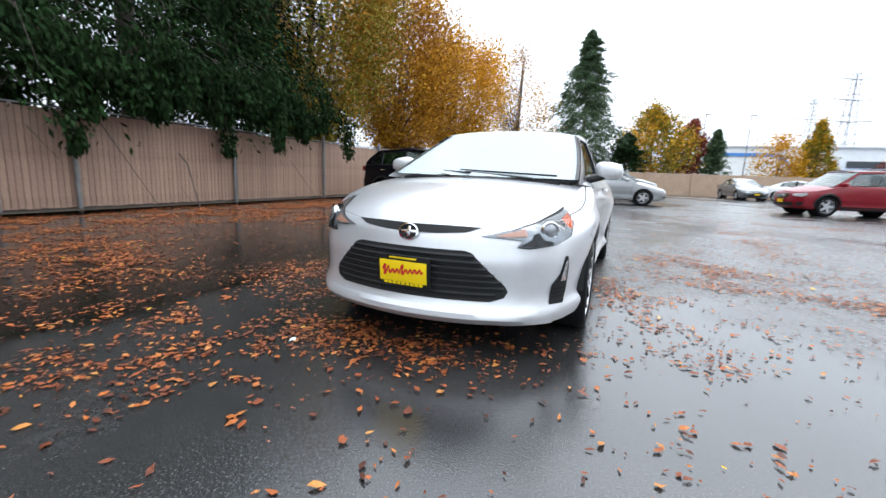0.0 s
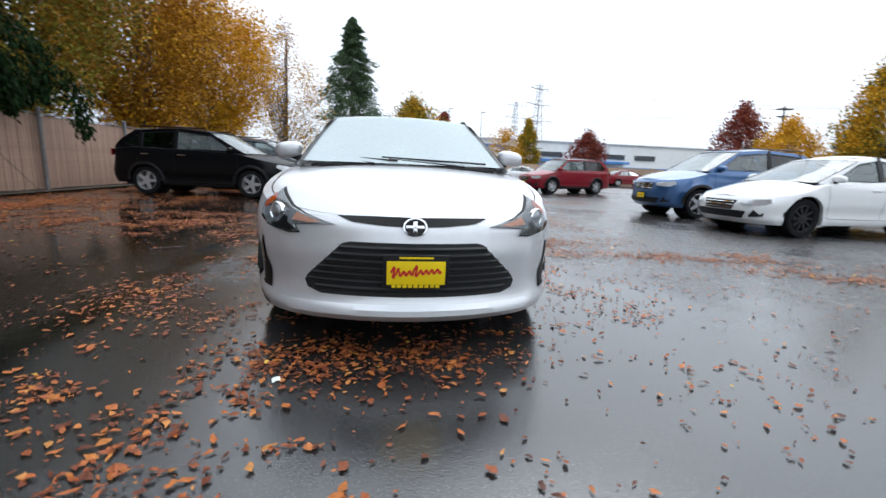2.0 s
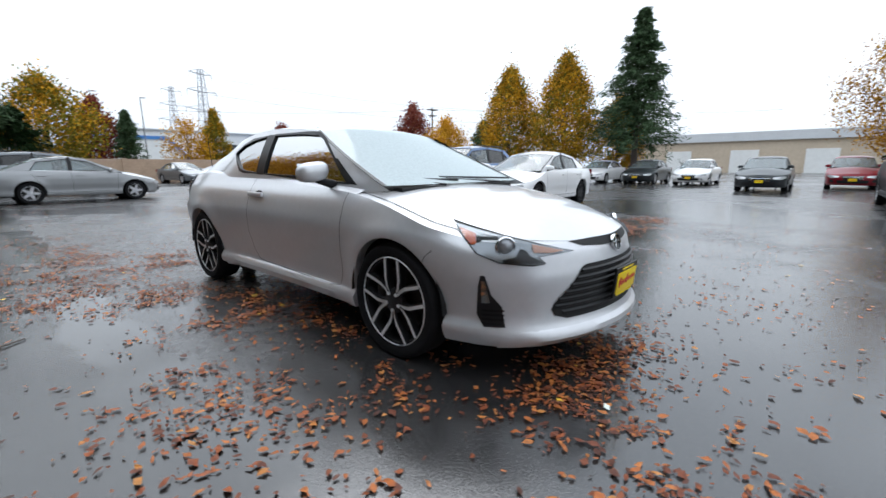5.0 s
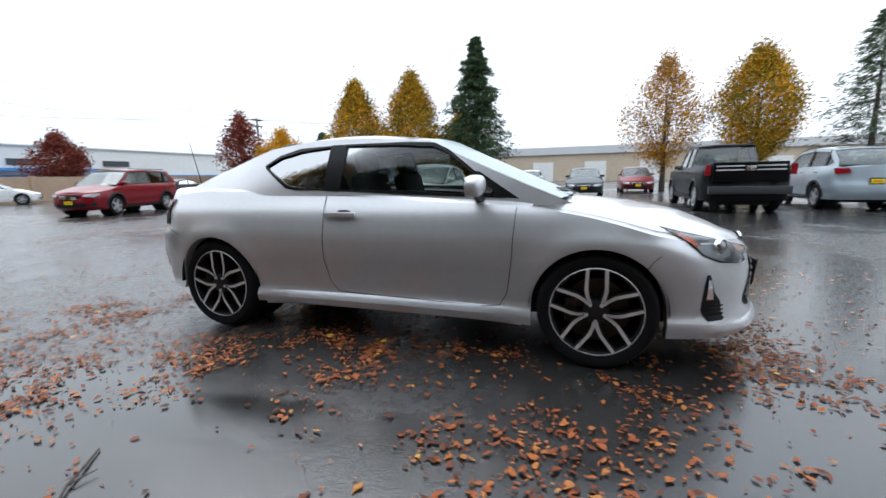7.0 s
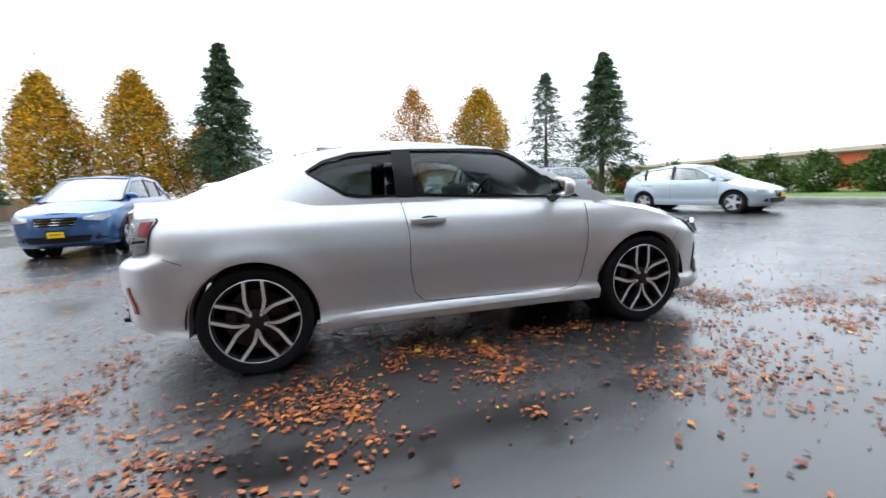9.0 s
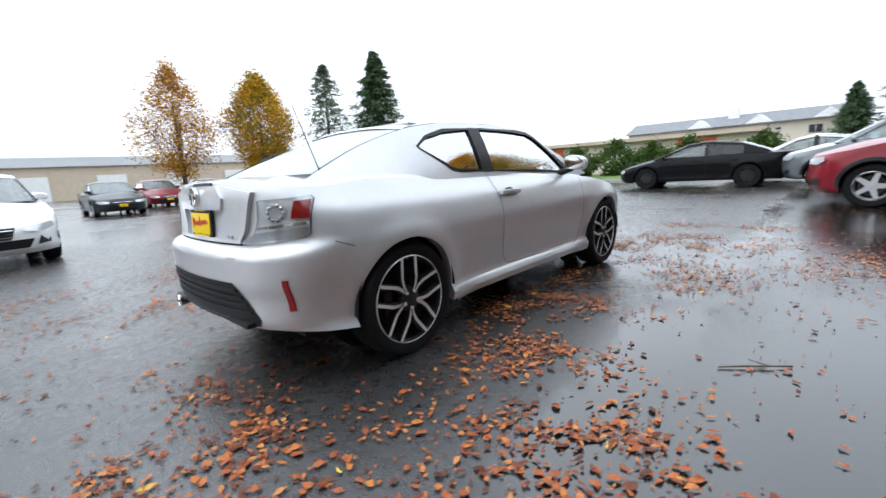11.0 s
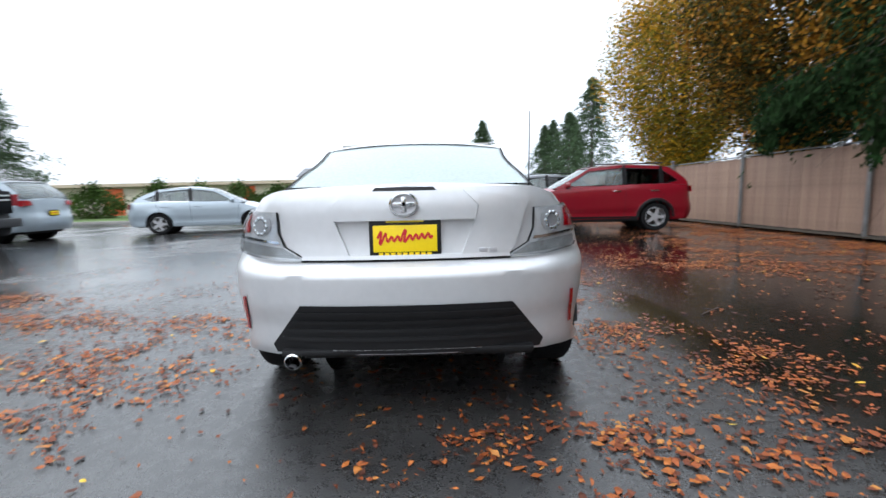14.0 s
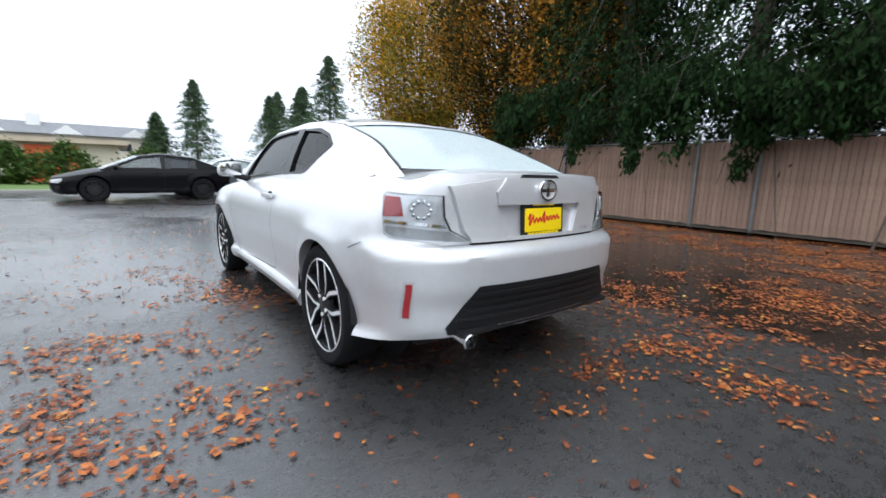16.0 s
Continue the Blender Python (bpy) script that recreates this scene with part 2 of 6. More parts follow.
def tab(*pts):
    """A smooth curve through (position, value) pairs."""
    xs, ys = np.array([p[0] for p in pts], float), np.array([p[1] for p in pts], float)
    d = np.diff(ys) / np.diff(xs)
    m = np.r_[d[0], [0 if a * b <= 0 else 2 * a * b / (a + b) for a, b in zip(d[:-1], d[1:])], d[-1]]

    def f(x):
        x = np.clip(np.asarray(x, float), xs[0], xs[-1])
        i = np.clip(np.searchsorted(xs, x) - 1, 0, len(xs) - 2)
        h = xs[i + 1] - xs[i]
        t = (x - xs[i]) / h
        return (2 * t**3 - 3 * t**2 + 1) * ys[i] + (t**3 - 2 * t**2 + t) * h * m[i] + (-2 * t**3 + 3 * t**2) * ys[i + 1] + (t**3 - t**2) * h * m[i + 1]

    return f


def revolve(bm, profile, n=40, closed=True, mat=0):
    """Turns (radius, x) pairs round the x axis."""
    rings = []
    for k in range(n):
        a = 2 * math.pi * k / n
        rings.append([bm.verts.new((x, r * math.cos(a), r * math.sin(a))) for r, x in profile])
    p = len(profile)
    for k in range(n):
        for j in range(p if closed else p - 1):
            f = bm.faces.new((rings[k][j], rings[k][(j + 1) % p], rings[(k + 1) % n][(j + 1) % p], rings[(k + 1) % n][j]))
            f.material_index = mat


def plate_poly(bm, pts, x0, x1, mat=0):
    """A flat polygon of (y, z) points made solid between x0 and x1."""
    a, b = [bm.verts.new((x0, *p)) for p in pts], [bm.verts.new((x1, *p)) for p in pts]
    fs = [bm.faces.new(a), bm.faces.new(b[::-1])] + [bm.faces.new((a[i], b[i], b[(i + 1) % len(a)], a[(i + 1) % len(a)])) for i in range(len(a))]
    for f in fs:
        f.material_index = mat


def patch(poly, fmap, cell=0.06, thick=0.0, out=(0, 0, 0)):
    """A polygon of a plane, cut into small cells and laid on the surface fmap(u, v) -> (x, y, z); thick gives it a rim back along out."""
    bm = bmesh.new()
    bm.faces.new([bm.verts.new((u, v, 0)) for u, v in poly])
    for axis in (0, 1):
        lo, hi = min(p[axis] for p in poly), max(p[axis] for p in poly)
        for k in range(1, int((hi - lo) / cell) + 1):
            co, no = [0, 0, 0], [0, 0, 0]
            co[axis], no[axis] = lo + k * (hi - lo) / (int((hi - lo) / cell) + 1), 1
            bmesh.ops.bisect_plane(bm, geom=bm.verts[:] + bm.edges[:] + bm.faces[:], plane_co=co, plane_no=no, dist=1e-5)
    for v in bm.verts:
        v.co = Vector(fmap(v.co.x, v.co.y))
    if thick:
        rim = [e for e in bm.edges if e.is_boundary]
        ex = bmesh.ops.extrude_edge_only(bm, edges=rim)
        for v in (g for g in ex["geom"] if isinstance(g, bmesh.types.BMVert)):
            v.co += Vector(out) * thick
    bmesh.ops.recalc_face_normals(bm, faces=bm.faces)
    return bm


# ---- cars ----
class Shape:
    """The curves of a car's shell. Its nose points to -y, y is 0 midway between the axles."""

    def __init__(self, s):
        self.plan, self.sect, self.nose, self.tail = s["plan"], s["sect"], s["nose"], s["tail"]
        self.sh, self.top, self.bot = s["sh"], s["top"], s["bot"]
        self.bow_f, self.bow_r = s["bow_f"], s["bow_r"]
        self.wsy, self.rgy, self.lean, self.gw = s["wsy"], s["rgy"], s["lean"], s["gw"]
        self.ws_bow, self.rg_bow = s.get("ws_bow", 0.22), s.get("rg_bow", 0.2)
        self.axles, self.arch, self.wheel_r = s["axles"], s["arch"], s["wheel_r"]
        self.flare = s.get("flare", 0.018)

    def side(self, y, z):
        y, z = np.asarray(y, float), np.asarray(z, float)
        x = self.plan(y) + self.sect(z)
        for a in self.axles:
            r = np.hypot(y - a, z - self.wheel_r)
            x = x + self.flare * np.exp(-(((r - self.arch - 0.02) / 0.07) ** 2))
        return x

    def front(self, x, z):
        x = np.abs(x)
        return self.nose(z) + self.bow_f[0] * x**2 + self.bow_f[1] * x**6

    def rear(self, x, z):
        x = np.abs(x)
        return self.tail(z) - self.bow_r[0] * x**2 - self.bow_r[1] * x**6

    def screen(self, x, z):
        return self.wsy(z) + self.ws_bow * np.abs(x) ** 2.2

    def back(self, x, z):
        return self.rgy(z) - self.rg_bow * np.abs(x) ** 2.2

    def house(self, y, z):
        """Half width of the glasshouse."""
        return self.gw(y) - self.lean * (z - 0.95) - 0.06 * np.maximum(z - 1.1, 0) ** 2

    def screen_edge(self, z):
        """Where windscreen and side meet at height z: x and y."""
        lo, hi = 0.2, 1.2
        for _ in range(40):
            mid = (lo + hi) / 2
            lo, hi = (mid, hi) if self.house(self.screen(mid, z), z) > mid else (lo, mid)
        return lo, float(self.screen(lo, z))

    def back_edge(self, z):
        lo, hi = 0.2, 1.2
        for _ in range(40):
            mid = (lo + hi) / 2
            lo, hi = (mid, hi) if self.house(self.back(mid, z), z) > mid else (lo, mid)
        return lo, float(self.back(lo, z))


def meet(edge, side, z):
    lo, hi = np.full(np.shape(z), 0.2), np.full(np.shape(z), 1.3)
    for _ in range(40):
        mid = (lo + hi) / 2
        inside = side(edge(mid, z), z) > mid
        lo, hi = np.where(inside, mid, lo), np.where(inside, hi, mid)
    return lo


def shell(S, nf, ns, nr, nv):
    """The lower body: nose, flanks with wheel arches, tail; then the bonnet and the boot lid. Returns two meshes."""
    zr = np.full(1, 0.55)
    xi, xr = meet(S.front, S.side, zr)[0], meet(S.rear, S.side, zr)[0]
    ya, yb = float(S.front(xi, 0.55)), float(S.rear(xr, 0.55))
    ref = np.r_[S.front(np.linspace(0, xi, nf, endpoint=False), 0.55), np.linspace(ya, yb, ns), S.rear(np.linspace(xr, 0, nr + 1)[1:], 0.55)]
    zs, zb = S.sh(ref), S.bot(ref)
    n = len(ref)
    grid = np.zeros((nv + 1, n, 3))
    for j in range(nv + 1):
        z = zb + (zs - zb) * (j / nv)
        xi, xr = meet(S.front, S.side, z), meet(S.rear, S.side, z)
        k = np.arange(n)
        kf, kr = k < nf, k >= nf + ns
        x, y = np.zeros(n), np.zeros(n)
        x[kf] = (xi * k / nf)[kf]
        y[kf] = S.front(x, z)[kf]
        x[kr] = (xr * (n - 1 - k) / nr)[kr]
        y[kr] = S.rear(x, z)[kr]
        mid = ~kf & ~kr
        y0, y1 = S.front(xi, z), S.rear(xr, z)
        t = (k - nf) / (ns - 1)
        y[mid] = (y0 + (y1 - y0) * t)[mid]
        x[mid] = S.side(y, z)[mid]
        for c in (nf, nf + ns - 1):
            for _ in range(10):
                for q in (x, y):
                    q[c - 4 : c + 5] = (q[c - 5 : c + 4] + 2 * q[c - 4 : c + 5] + q[c - 3 : c + 6]) / 4
        grid[j] = np.stack([x, y, z], 1)
    g0 = grid.copy()
    for a in S.axles:
        dy, dz = grid[..., 1] - a, grid[..., 2] - S.wheel_r
        side = (np.arange(n) >= nf - 3) & (np.arange(n) < nf + ns + 3)
        r = np.where(dz > 0, np.hypot(dy, dz), np.abs(dy))
        inside = (r < S.arch) & side[None]
        f = S.arch / np.maximum(r, 1e-3)
        grid[..., 1] = np.where(inside, a + dy * f, grid[..., 1])
        grid[..., 2] = np.where(inside & (dz > 0), S.wheel_r + dz * f, grid[..., 2])
        grid[..., 0] = np.where(inside, S.side(grid[..., 1], grid[..., 2]), grid[..., 0])
    bm = bmesh.new()
    sides = []
    for sign in (1, -1):
        vs = [[bm.verts.new((sign * p[0], p[1], p[2])) for p in row] for row in grid]
        sides.append(vs)
        for j in range(nv):
            for i in range(n - 1):
                cell = g0[[j, j, j + 1, j + 1], [i, i + 1, i, i + 1]]
                if any(all((math.hypot(p[1] - a, p[2] - S.wheel_r) if p[2] > S.wheel_r else abs(p[1] - a)) < S.arch for p in cell) for a in S.axles):
                    continue
                q = (vs[j][i], vs[j + 1][i], vs[j + 1][i + 1], vs[j][i + 1])
                bm.faces.new(q if sign > 0 else q[::-1])
    # the arch's rolled edge and the sill's underside
    edges = [e for e in bm.edges if e.is_boundary and all(v.co.z < S.sh(v.co.y) - 0.03 and abs(v.co.x) > 0.02 for v in e.verts)]
    ex = bmesh.ops.extrude_edge_only(bm, edges=edges)
    for v in (g for g in ex["geom"] if isinstance(g, bmesh.types.BMVert)):
        v.co.x *= 0.93
        v.co.y *= 0.995
    bmesh.ops.remove_doubles(bm, verts=bm.verts, dist=0.0008)
    top = grid[nv]
    return bm, top


def lid(S, top, rows, m=14, power=2.2, drop=0.0):
    """A crowned panel between the shoulders, over the given rows of the shell."""
    bm = bmesh.new()
    last = None
    for i in rows:
        x, y, z = top[i]
        zc = float(S.top(y))
        row = []
        for k in range(m + 1):
            s = -1 + 2 * k / m
            row.append(bm.verts.new((x * s, y, zc + (z - zc) * abs(s) ** power - drop)))
        if last:
            for k in range(m):
                bm.faces.new((last[k], last[k + 1], row[k + 1], row[k]))
        last = row
    bmesh.ops.remove_doubles(bm, verts=bm.verts, dist=0.0008)
    bmesh.ops.recalc_face_normals(bm, faces=bm.faces)
    if sum(f.normal.z for f in bm.faces) < 0:
        bmesh.ops.reverse_faces(bm, faces=bm.faces)
    return bm


def add_wheel(root, S, x, y, style, side):
    """A tyre on a spoked alloy rim with its brake disc. Outer face looks to side * x."""
    R = S.wheel_r
    rr = R * (0.765 if style == "hero" else 0.68)
    bm = bmesh.new()
    revolve(bm, [(rr - 0.012, 0.09), (R - 0.05, 0.112), (R - 0.02, 0.108), (R - 0.004, 0.09), (R, 0.06), (R, 0.0), (R, -0.06), (R - 0.004, -0.09), (R - 0.03, -0.11), (rr, -0.09)], 48)
    tyre = part("tyre", bm, RUBBER, root)
    tyre.name = "wheel"
    tyre.matrix_local = pose(x, y, R, 0, 0, 0 if side > 0 else 180)
    bm = bmesh.new()
    revolve(bm, [(rr - 0.008, 0.09), (rr - 0.016, 0.085), (rr - 0.03, 0.0), (rr - 0.03, -0.09), (rr, -0.09)], 48, mat=1)
    revolve(bm, [(rr + 0.003, 0.098), (rr - 0.003, 0.102), (rr - 0.005, 0.09), (rr, 0.088)], 48, mat=0)
    hub_r = 0.075
    if style == "hero":
        for k in range(5):
            a0 = 2 * math.pi * k / 5 + math.pi / 2
            for sgn in (-1, 1):
                pts = []
                for r, off, w in ((0.05, 0.50, 0.020), (0.09, 0.50, 0.024), (0.135, 0.41, 0.024), (0.185, 0.285, 0.022), (rr - 0.006, 0.205, 0.022)):
                    a = a0 + sgn * off
                    pts.append((Vector((r * math.cos(a), r * math.sin(a))), w))
                for mat_i, x0, x1, grow in ((1, 0.055, 0.0985, 0.004), (2, 0.098, 0.1015, -0.0015)):
                    left, right = [], []
                    for q, (p, w) in enumerate(pts):
                        d = (pts[min(q + 1, 4)][0] - pts[max(q - 1, 0)][0]).normalized()
                        nrm = Vector((-d.y, d.x)) * (w / 2 + grow)
                        dip = 0.012 * (1 - q / 4)
                        left.append((p + nrm, dip)), right.append((p - nrm, dip))
                    ring = left + right[::-1]
                    A = [bm.verts.new((x0, p.x, p.y)) for p, d in ring]
                    B = [bm.verts.new((x1 - d, p.x, p.y)) for p, d in ring]
                    nq = len(left)
                    for q in range(nq - 1):
                        f = bm.faces.new((B[q], B[q + 1], B[2 * nq - 2 - q], B[2 * nq - 1 - q]))
                        f.material_index = mat_i
                    for q in range(len(ring)):
                        f = bm.faces.new((A[q], B[q], B[(q + 1) % len(ring)], A[(q + 1) % len(ring)]))
                        f.material_index = 1
        revolve(bm, [(0.074, 0.06), (0.07, 0.088), (0.045, 0.094), (0.03, 0.1), (0.0, 0.1)], 24, closed=False, mat=1)
        for k in range(5):
            a = 2 * math.pi * k / 5 + math.pi / 2 + math.pi / 5
            tube(bm, (0.085, 0.052 * math.cos(a), 0.052 * math.sin(a)), (0.103, 0.052 * math.cos(a), 0.052 * math.sin(a)), 0.011, n=8)
        rim_mats = (RIM, DARK_ALLOY, RIM)
    else:
        count = {"five": 5, "ten": 10, "dark": 10}[style]
        for k in range(count):
            a = 2 * math.pi * k / count
            w0, w1 = (0.045, 0.03) if count == 5 else (0.022, 0.02)
            c, s = math.cos(a), math.sin(a)
            pts = [(0.05, -w0), (rr - 0.02, -w1), (rr - 0.02, w1), (0.05, w0)]
            plate_poly(bm, [(p * c - q * s, p * s + q * c) for p, q in pts], 0.06, 0.092, mat=1)
        revolve(bm, [(hub_r, 0.055), (hub_r - 0.01, 0.09), (0.0, 0.097)], 20, closed=False, mat=1)
        m2 = DARK_ALLOY if style == "dark" else SILVER_ALLOY
        rim_mats = (m2, m2, m2)
    bmesh.ops.recalc_face_normals(bm, faces=bm.faces)
    part("rim", bm, rim_mats[0], tyre, mats=rim_mats[1:])
    bm = bmesh.new()
    revolve(bm, [(rr * 0.72, 0.02), (rr * 0.72, 0.035), (0.05, 0.035), (0.05, 0.02)], 32)
    box(bm, (0.03, -rr * 0.55, 0.0), (0.07, 0.06, 0.14), 0.01)
    part("brake_disc", bm, DISC, tyre)
    return tyre


def add_glasshouse(root, S, rail, pillars, dlo, paint, side_glass, roof_crown=0.05, roof_paint=None, quarter_glass=None, screen_glass=None):
    """Windscreen, roof, rear window, side panes and pillars. rail(y): height of the roof's edge; dlo: side window polygons in (y, z)."""
    roof_paint = roof_paint or paint
    y0, y1 = S.rail_y
    z0, z1 = float(rail(y0)), float(rail(y1))
    zb0, zb1 = S.base_z
    # windscreen and rear window
    for name, edge, surf, za, zb in (("windscreen", S.screen_edge, S.screen, zb0, z0), ("rear_window", S.back_edge, S.back, zb1, z1)):
        bm, border = bmesh.new(), bmesh.new()
        last = None
        rows = 14
        for j in range(rows + 1):
            z = za + (zb - za) * j / rows
            xe = edge(z)[0] - 0.012
            row = []
            for k in range(17):
                x = xe * (-1 + 2 * k / 16)
                zz = z + 0.03 * (1 - (x / xe) ** 2) * (j / rows)
                row.append(bm.verts.new((x, float(surf(x, z)) + (0.012 if name == "windscreen" else -0.012), zz)))
            if last:
                for k in range(16):
                    bm.faces.new((last[k], last[k + 1], row[k + 1], row[k]))
            last = row
        bmesh.ops.recalc_face_normals(bm, faces=bm.faces)
        pane = part(name, bm, screen_glass or PARKED_GLASS, root, "clear glass beaded with rain, pale sky sheen in its colour")
        pane.visible_shadow = False
        for k in range(2):
            sgn = (1, -1)[k]
            for w, mat, nm in ((0.024 if name == "windscreen" else 0.010, GLOSS_BLACK, "window_border"),):
                last = None
                border = bmesh.new()
                for j in range(rows + 1):
                    z = za + (zb - za) * 0.985 * j / rows
                    xe = edge(z)[0] - 0.008
                    d = -0.004 if name == "windscreen" else 0.004
                    a = border.verts.new((sgn * xe, float(surf(xe, z)) + d + (0.006 if name == "windscreen" else -0.006), z))
                    b = border.verts.new((sgn * (xe - w), float(surf(xe - w, z)) + d + (0.01 if name == "windscreen" else -0.01), z + 0.004))
                    if last:
                        border.faces.new((last[0], last[1], b, a))
                    last = (a, b)
                bmesh.ops.recalc_face_normals(border, faces=border.faces)
                part(nm, border, mat, pane)
    # roof
    bm, last = bmesh.new(), None
    steps = 22
    for q in range(-1, steps + 2):
        j = min(max(q, 0), steps)
        lip = 0.028 * (q - j)
        t = j / steps
        y = y0 + (y1 - y0) * t
        z = float(rail(y))
        xe = float(S.house(y, z))
        row = []
        for k in range(17):
            s = -1 + 2 * k / 16
            yy = y
            if j == 0:
                yy = float(S.screen(xe * s, z)) - float(S.screen(xe, z)) + y
            if j == steps:
                yy = float(S.back(xe * s, z)) - float(S.back(xe, z)) + y
            row.append(bm.verts.new((xe * s, yy + lip, z - 0.5 * abs(lip) + roof_crown * (1 - abs(s) ** 2.6) * (0.6 + 0.4 * math.sin(math.pi * t)))))
        if last:
            for k in range(16):
                bm.faces.new((last[k], last[k + 1], row[k + 1], row[k]))
        last = row
    bmesh.ops.recalc_face_normals(bm, faces=bm.faces)
    if sum(f.normal.z for f in bm.faces) < 0:
        bmesh.ops.reverse_faces(bm, faces=bm.faces)
    part("roof", bm, roof_paint, root)
    bm = bmesh.new()
    box(bm, (0, (y0 + y1) / 2, float(rail((y0 + y1) / 2)) - 0.015), (1.0, (y1 - y0) * 0.86, 0.012))
    part("headliner", bm, SEAT_LIGHT, root)
    # side: painted frame with real openings, built as strips round the panes
    for sgn in (1, -1):
        fm = lambda y, z, d=0.0: (sgn * (float(S.house(y, z)) + d), y, z)
        for poly, kind in dlo:
            gl = quarter_glass if (kind == "quarter" and quarter_glass) else side_glass
            bm = patch(poly, lambda y, z: fm(y, z, -0.014), 0.09)
            pane = part("side_window", bm, gl, root)
            pane.visible_shadow = False
            # black seal round the pane
            cy, cz = sum(p[0] for p in poly) / len(poly), sum(p[1] for p in poly) / len(poly)
            bm = bmesh.new()
            ring = []
            for i, p in enumerate(poly):
                q = poly[(i + 1) % len(poly)]
                m = max(1, int(math.hypot(q[0] - p[0], q[1] - p[1]) / 0.08))
                for k in range(m):
                    ring.append((p[0] + (q[0] - p[0]) * k / m, p[1] + (q[1] - p[1]) * k / m))
            vs = []
            for y, z in ring:
                dy, dz = cy - y, cz - z
                L = math.hypot(dy, dz)
                ky, kz = 0.014 * dy / L, 0.018 * dz / L
                vs.append([bm.verts.new(fm(y - 0.4 * ky, z - 0.4 * kz, 0.003)), bm.verts.new(fm(y + ky, z + kz, 0.004)), bm.verts.new(fm(y + ky, z + kz, -0.016))])
            for i in range(len(vs)):
                a, b = vs[i], vs[(i + 1) % len(vs)]
                bm.faces.new((a[0], b[0], b[1], a[1]))
                bm.faces.new((a[1], b[1], b[2], a[2]))
            bmesh.ops.recalc_face_normals(bm, faces=bm.faces)
            part("window_seal", bm, GLOSS_BLACK, pane)
        for poly, mat in pillars:
            part("pillar", patch(poly, lambda y, z: fm(y, z, 0.003 if mat is GLOSS_BLACK else 0.0), 0.05), mat, root)


def add_interior(root, S, y_seat, zf, belt, rear=True):
    """Dashboard, floor, seats and steering wheel behind the panes."""
    bm = bmesh.new()
    box(bm, (0, 0.1, zf - 0.18), (1.4, 2.6, 0.04))
    box(bm, (0, S.base_y - 0.0 + 0.28, belt - 0.10), (1.36, 0.42, 0.2), 0.05)
    for sgn in (1, -1):
        box(bm, (sgn * 0.72, 0.25, belt - 0.25), (0.05, 2.1, 0.42), 0.01)
    box(bm, (0, S.base_back - 0.22, belt - 0.02), (1.2, 0.4, 0.03))
    part("cabin", bm, TRIM, root)
    for yy, tilt in ((y_seat, 14), (y_seat + 0.82, 16)) if rear else ((y_seat, 14),):
        for sgn in (1, -1):
            bm = bmesh.new()
            box(bm, (0, -0.24, 0.0), (0.46, 0.5, 0.14), 0.05)
            m = Matrix.Translation((0, 0.05, 0.05)) @ Matrix.Rotation(radians(-tilt), 4, "X")
            box(bm, (0, 0, 0.27), (0.44, 0.12, 0.56), 0.05, m=m)
            box(bm, (0, -0.01, 0.63), (0.25, 0.09, 0.16), 0.035, m=m)
            seat = part("seat", bm, SEAT, root)
            seat.location = (sgn * 0.36, yy, zf)
    bm = bmesh.new()
    ring = [(0.17 + 0.014 * math.cos(a), 0.014 * math.sin(a)) for a in np.linspace(0, 2 * math.pi, 9)[:-1]]
    revolve(bm, ring, 24)
    box(bm, (0, 0, 0), (0.02, 0.3, 0.035))
    w = part("steering_wheel", bm, TRIM, root)
    w.matrix_local = pose(0.36, S.base_y + 0.62, belt + 0.02, 0, 0, 0) @ Matrix.Rotation(radians(90), 4, "Z") @ Matrix.Rotation(radians(-25), 4, "Y")


def add_underside(root, S):
    bm = bmesh.new()
    y0, y1 = float(S.nose(0.3)), float(S.tail(0.3))
    box(bm, (0, (y0 + y1) / 2, 0.27), (1.2, (y1 - y0) - 0.5, 0.10))
    part("underbody", bm, GAP, root)
    for a in S.axles:
        for sgn in (1, -1):
            bm, last = bmesh.new(), None
            xo = float(S.side(a, S.wheel_r + S.arch)) - 0.035
            for k in range(21):
                ang = math.pi * k / 20
                r = S.arch + 0.012
                y, z = a + r * math.cos(ang), S.wheel_r + r * math.sin(ang)
                p = (bm.verts.new((sgn * xo, y, z)), bm.verts.new((sgn * 0.5, y, z)))
                if last:
                    bm.faces.new((last[0], last[1], p[1], p[0]))
                last = p
            bm.faces.new([bm.verts.new((sgn * 0.5, a + S.arch * math.cos(t), S.wheel_r + S.arch * math.sin(t))) for t in np.linspace(0, 2 * math.pi, 20)[:-1]])
            part("arch_liner", bm, GAP, root)


def add_mirror(root, x, y, z, paint, sgn):
    bm = bmesh.new()
    bmesh.ops.create_uvsphere(bm, u_segments=20, v_segments=12, radius=1)
    for v in bm.verts:
        q = [math.copysign(abs(c) ** 0.72, c) for c in v.co]
        v.co = Vector((q[0] * 0.104, q[1] * 0.066, q[2] * 0.062 - 0.012 * sgn * q[0]))
        if v.co.y > 0.03:
            v.co.y = 0.03
    head = part("mirror", bm, paint, root)
    head.location = (sgn * (x + 0.10), y, z)
    bm = bmesh.new()
    tube(bm, (sgn * -0.03, 0.0, -0.05), (sgn * -0.16, 0.0, -0.085), 0.022, 0.03)
    part("mirror_arm", bm, TRIM, head)
    bm = bmesh.new()
    box(bm, (0, 0.032, 0), (0.17, 0.004, 0.10), 0.001)
    part("mirror_glass", bm, CHROME, head)


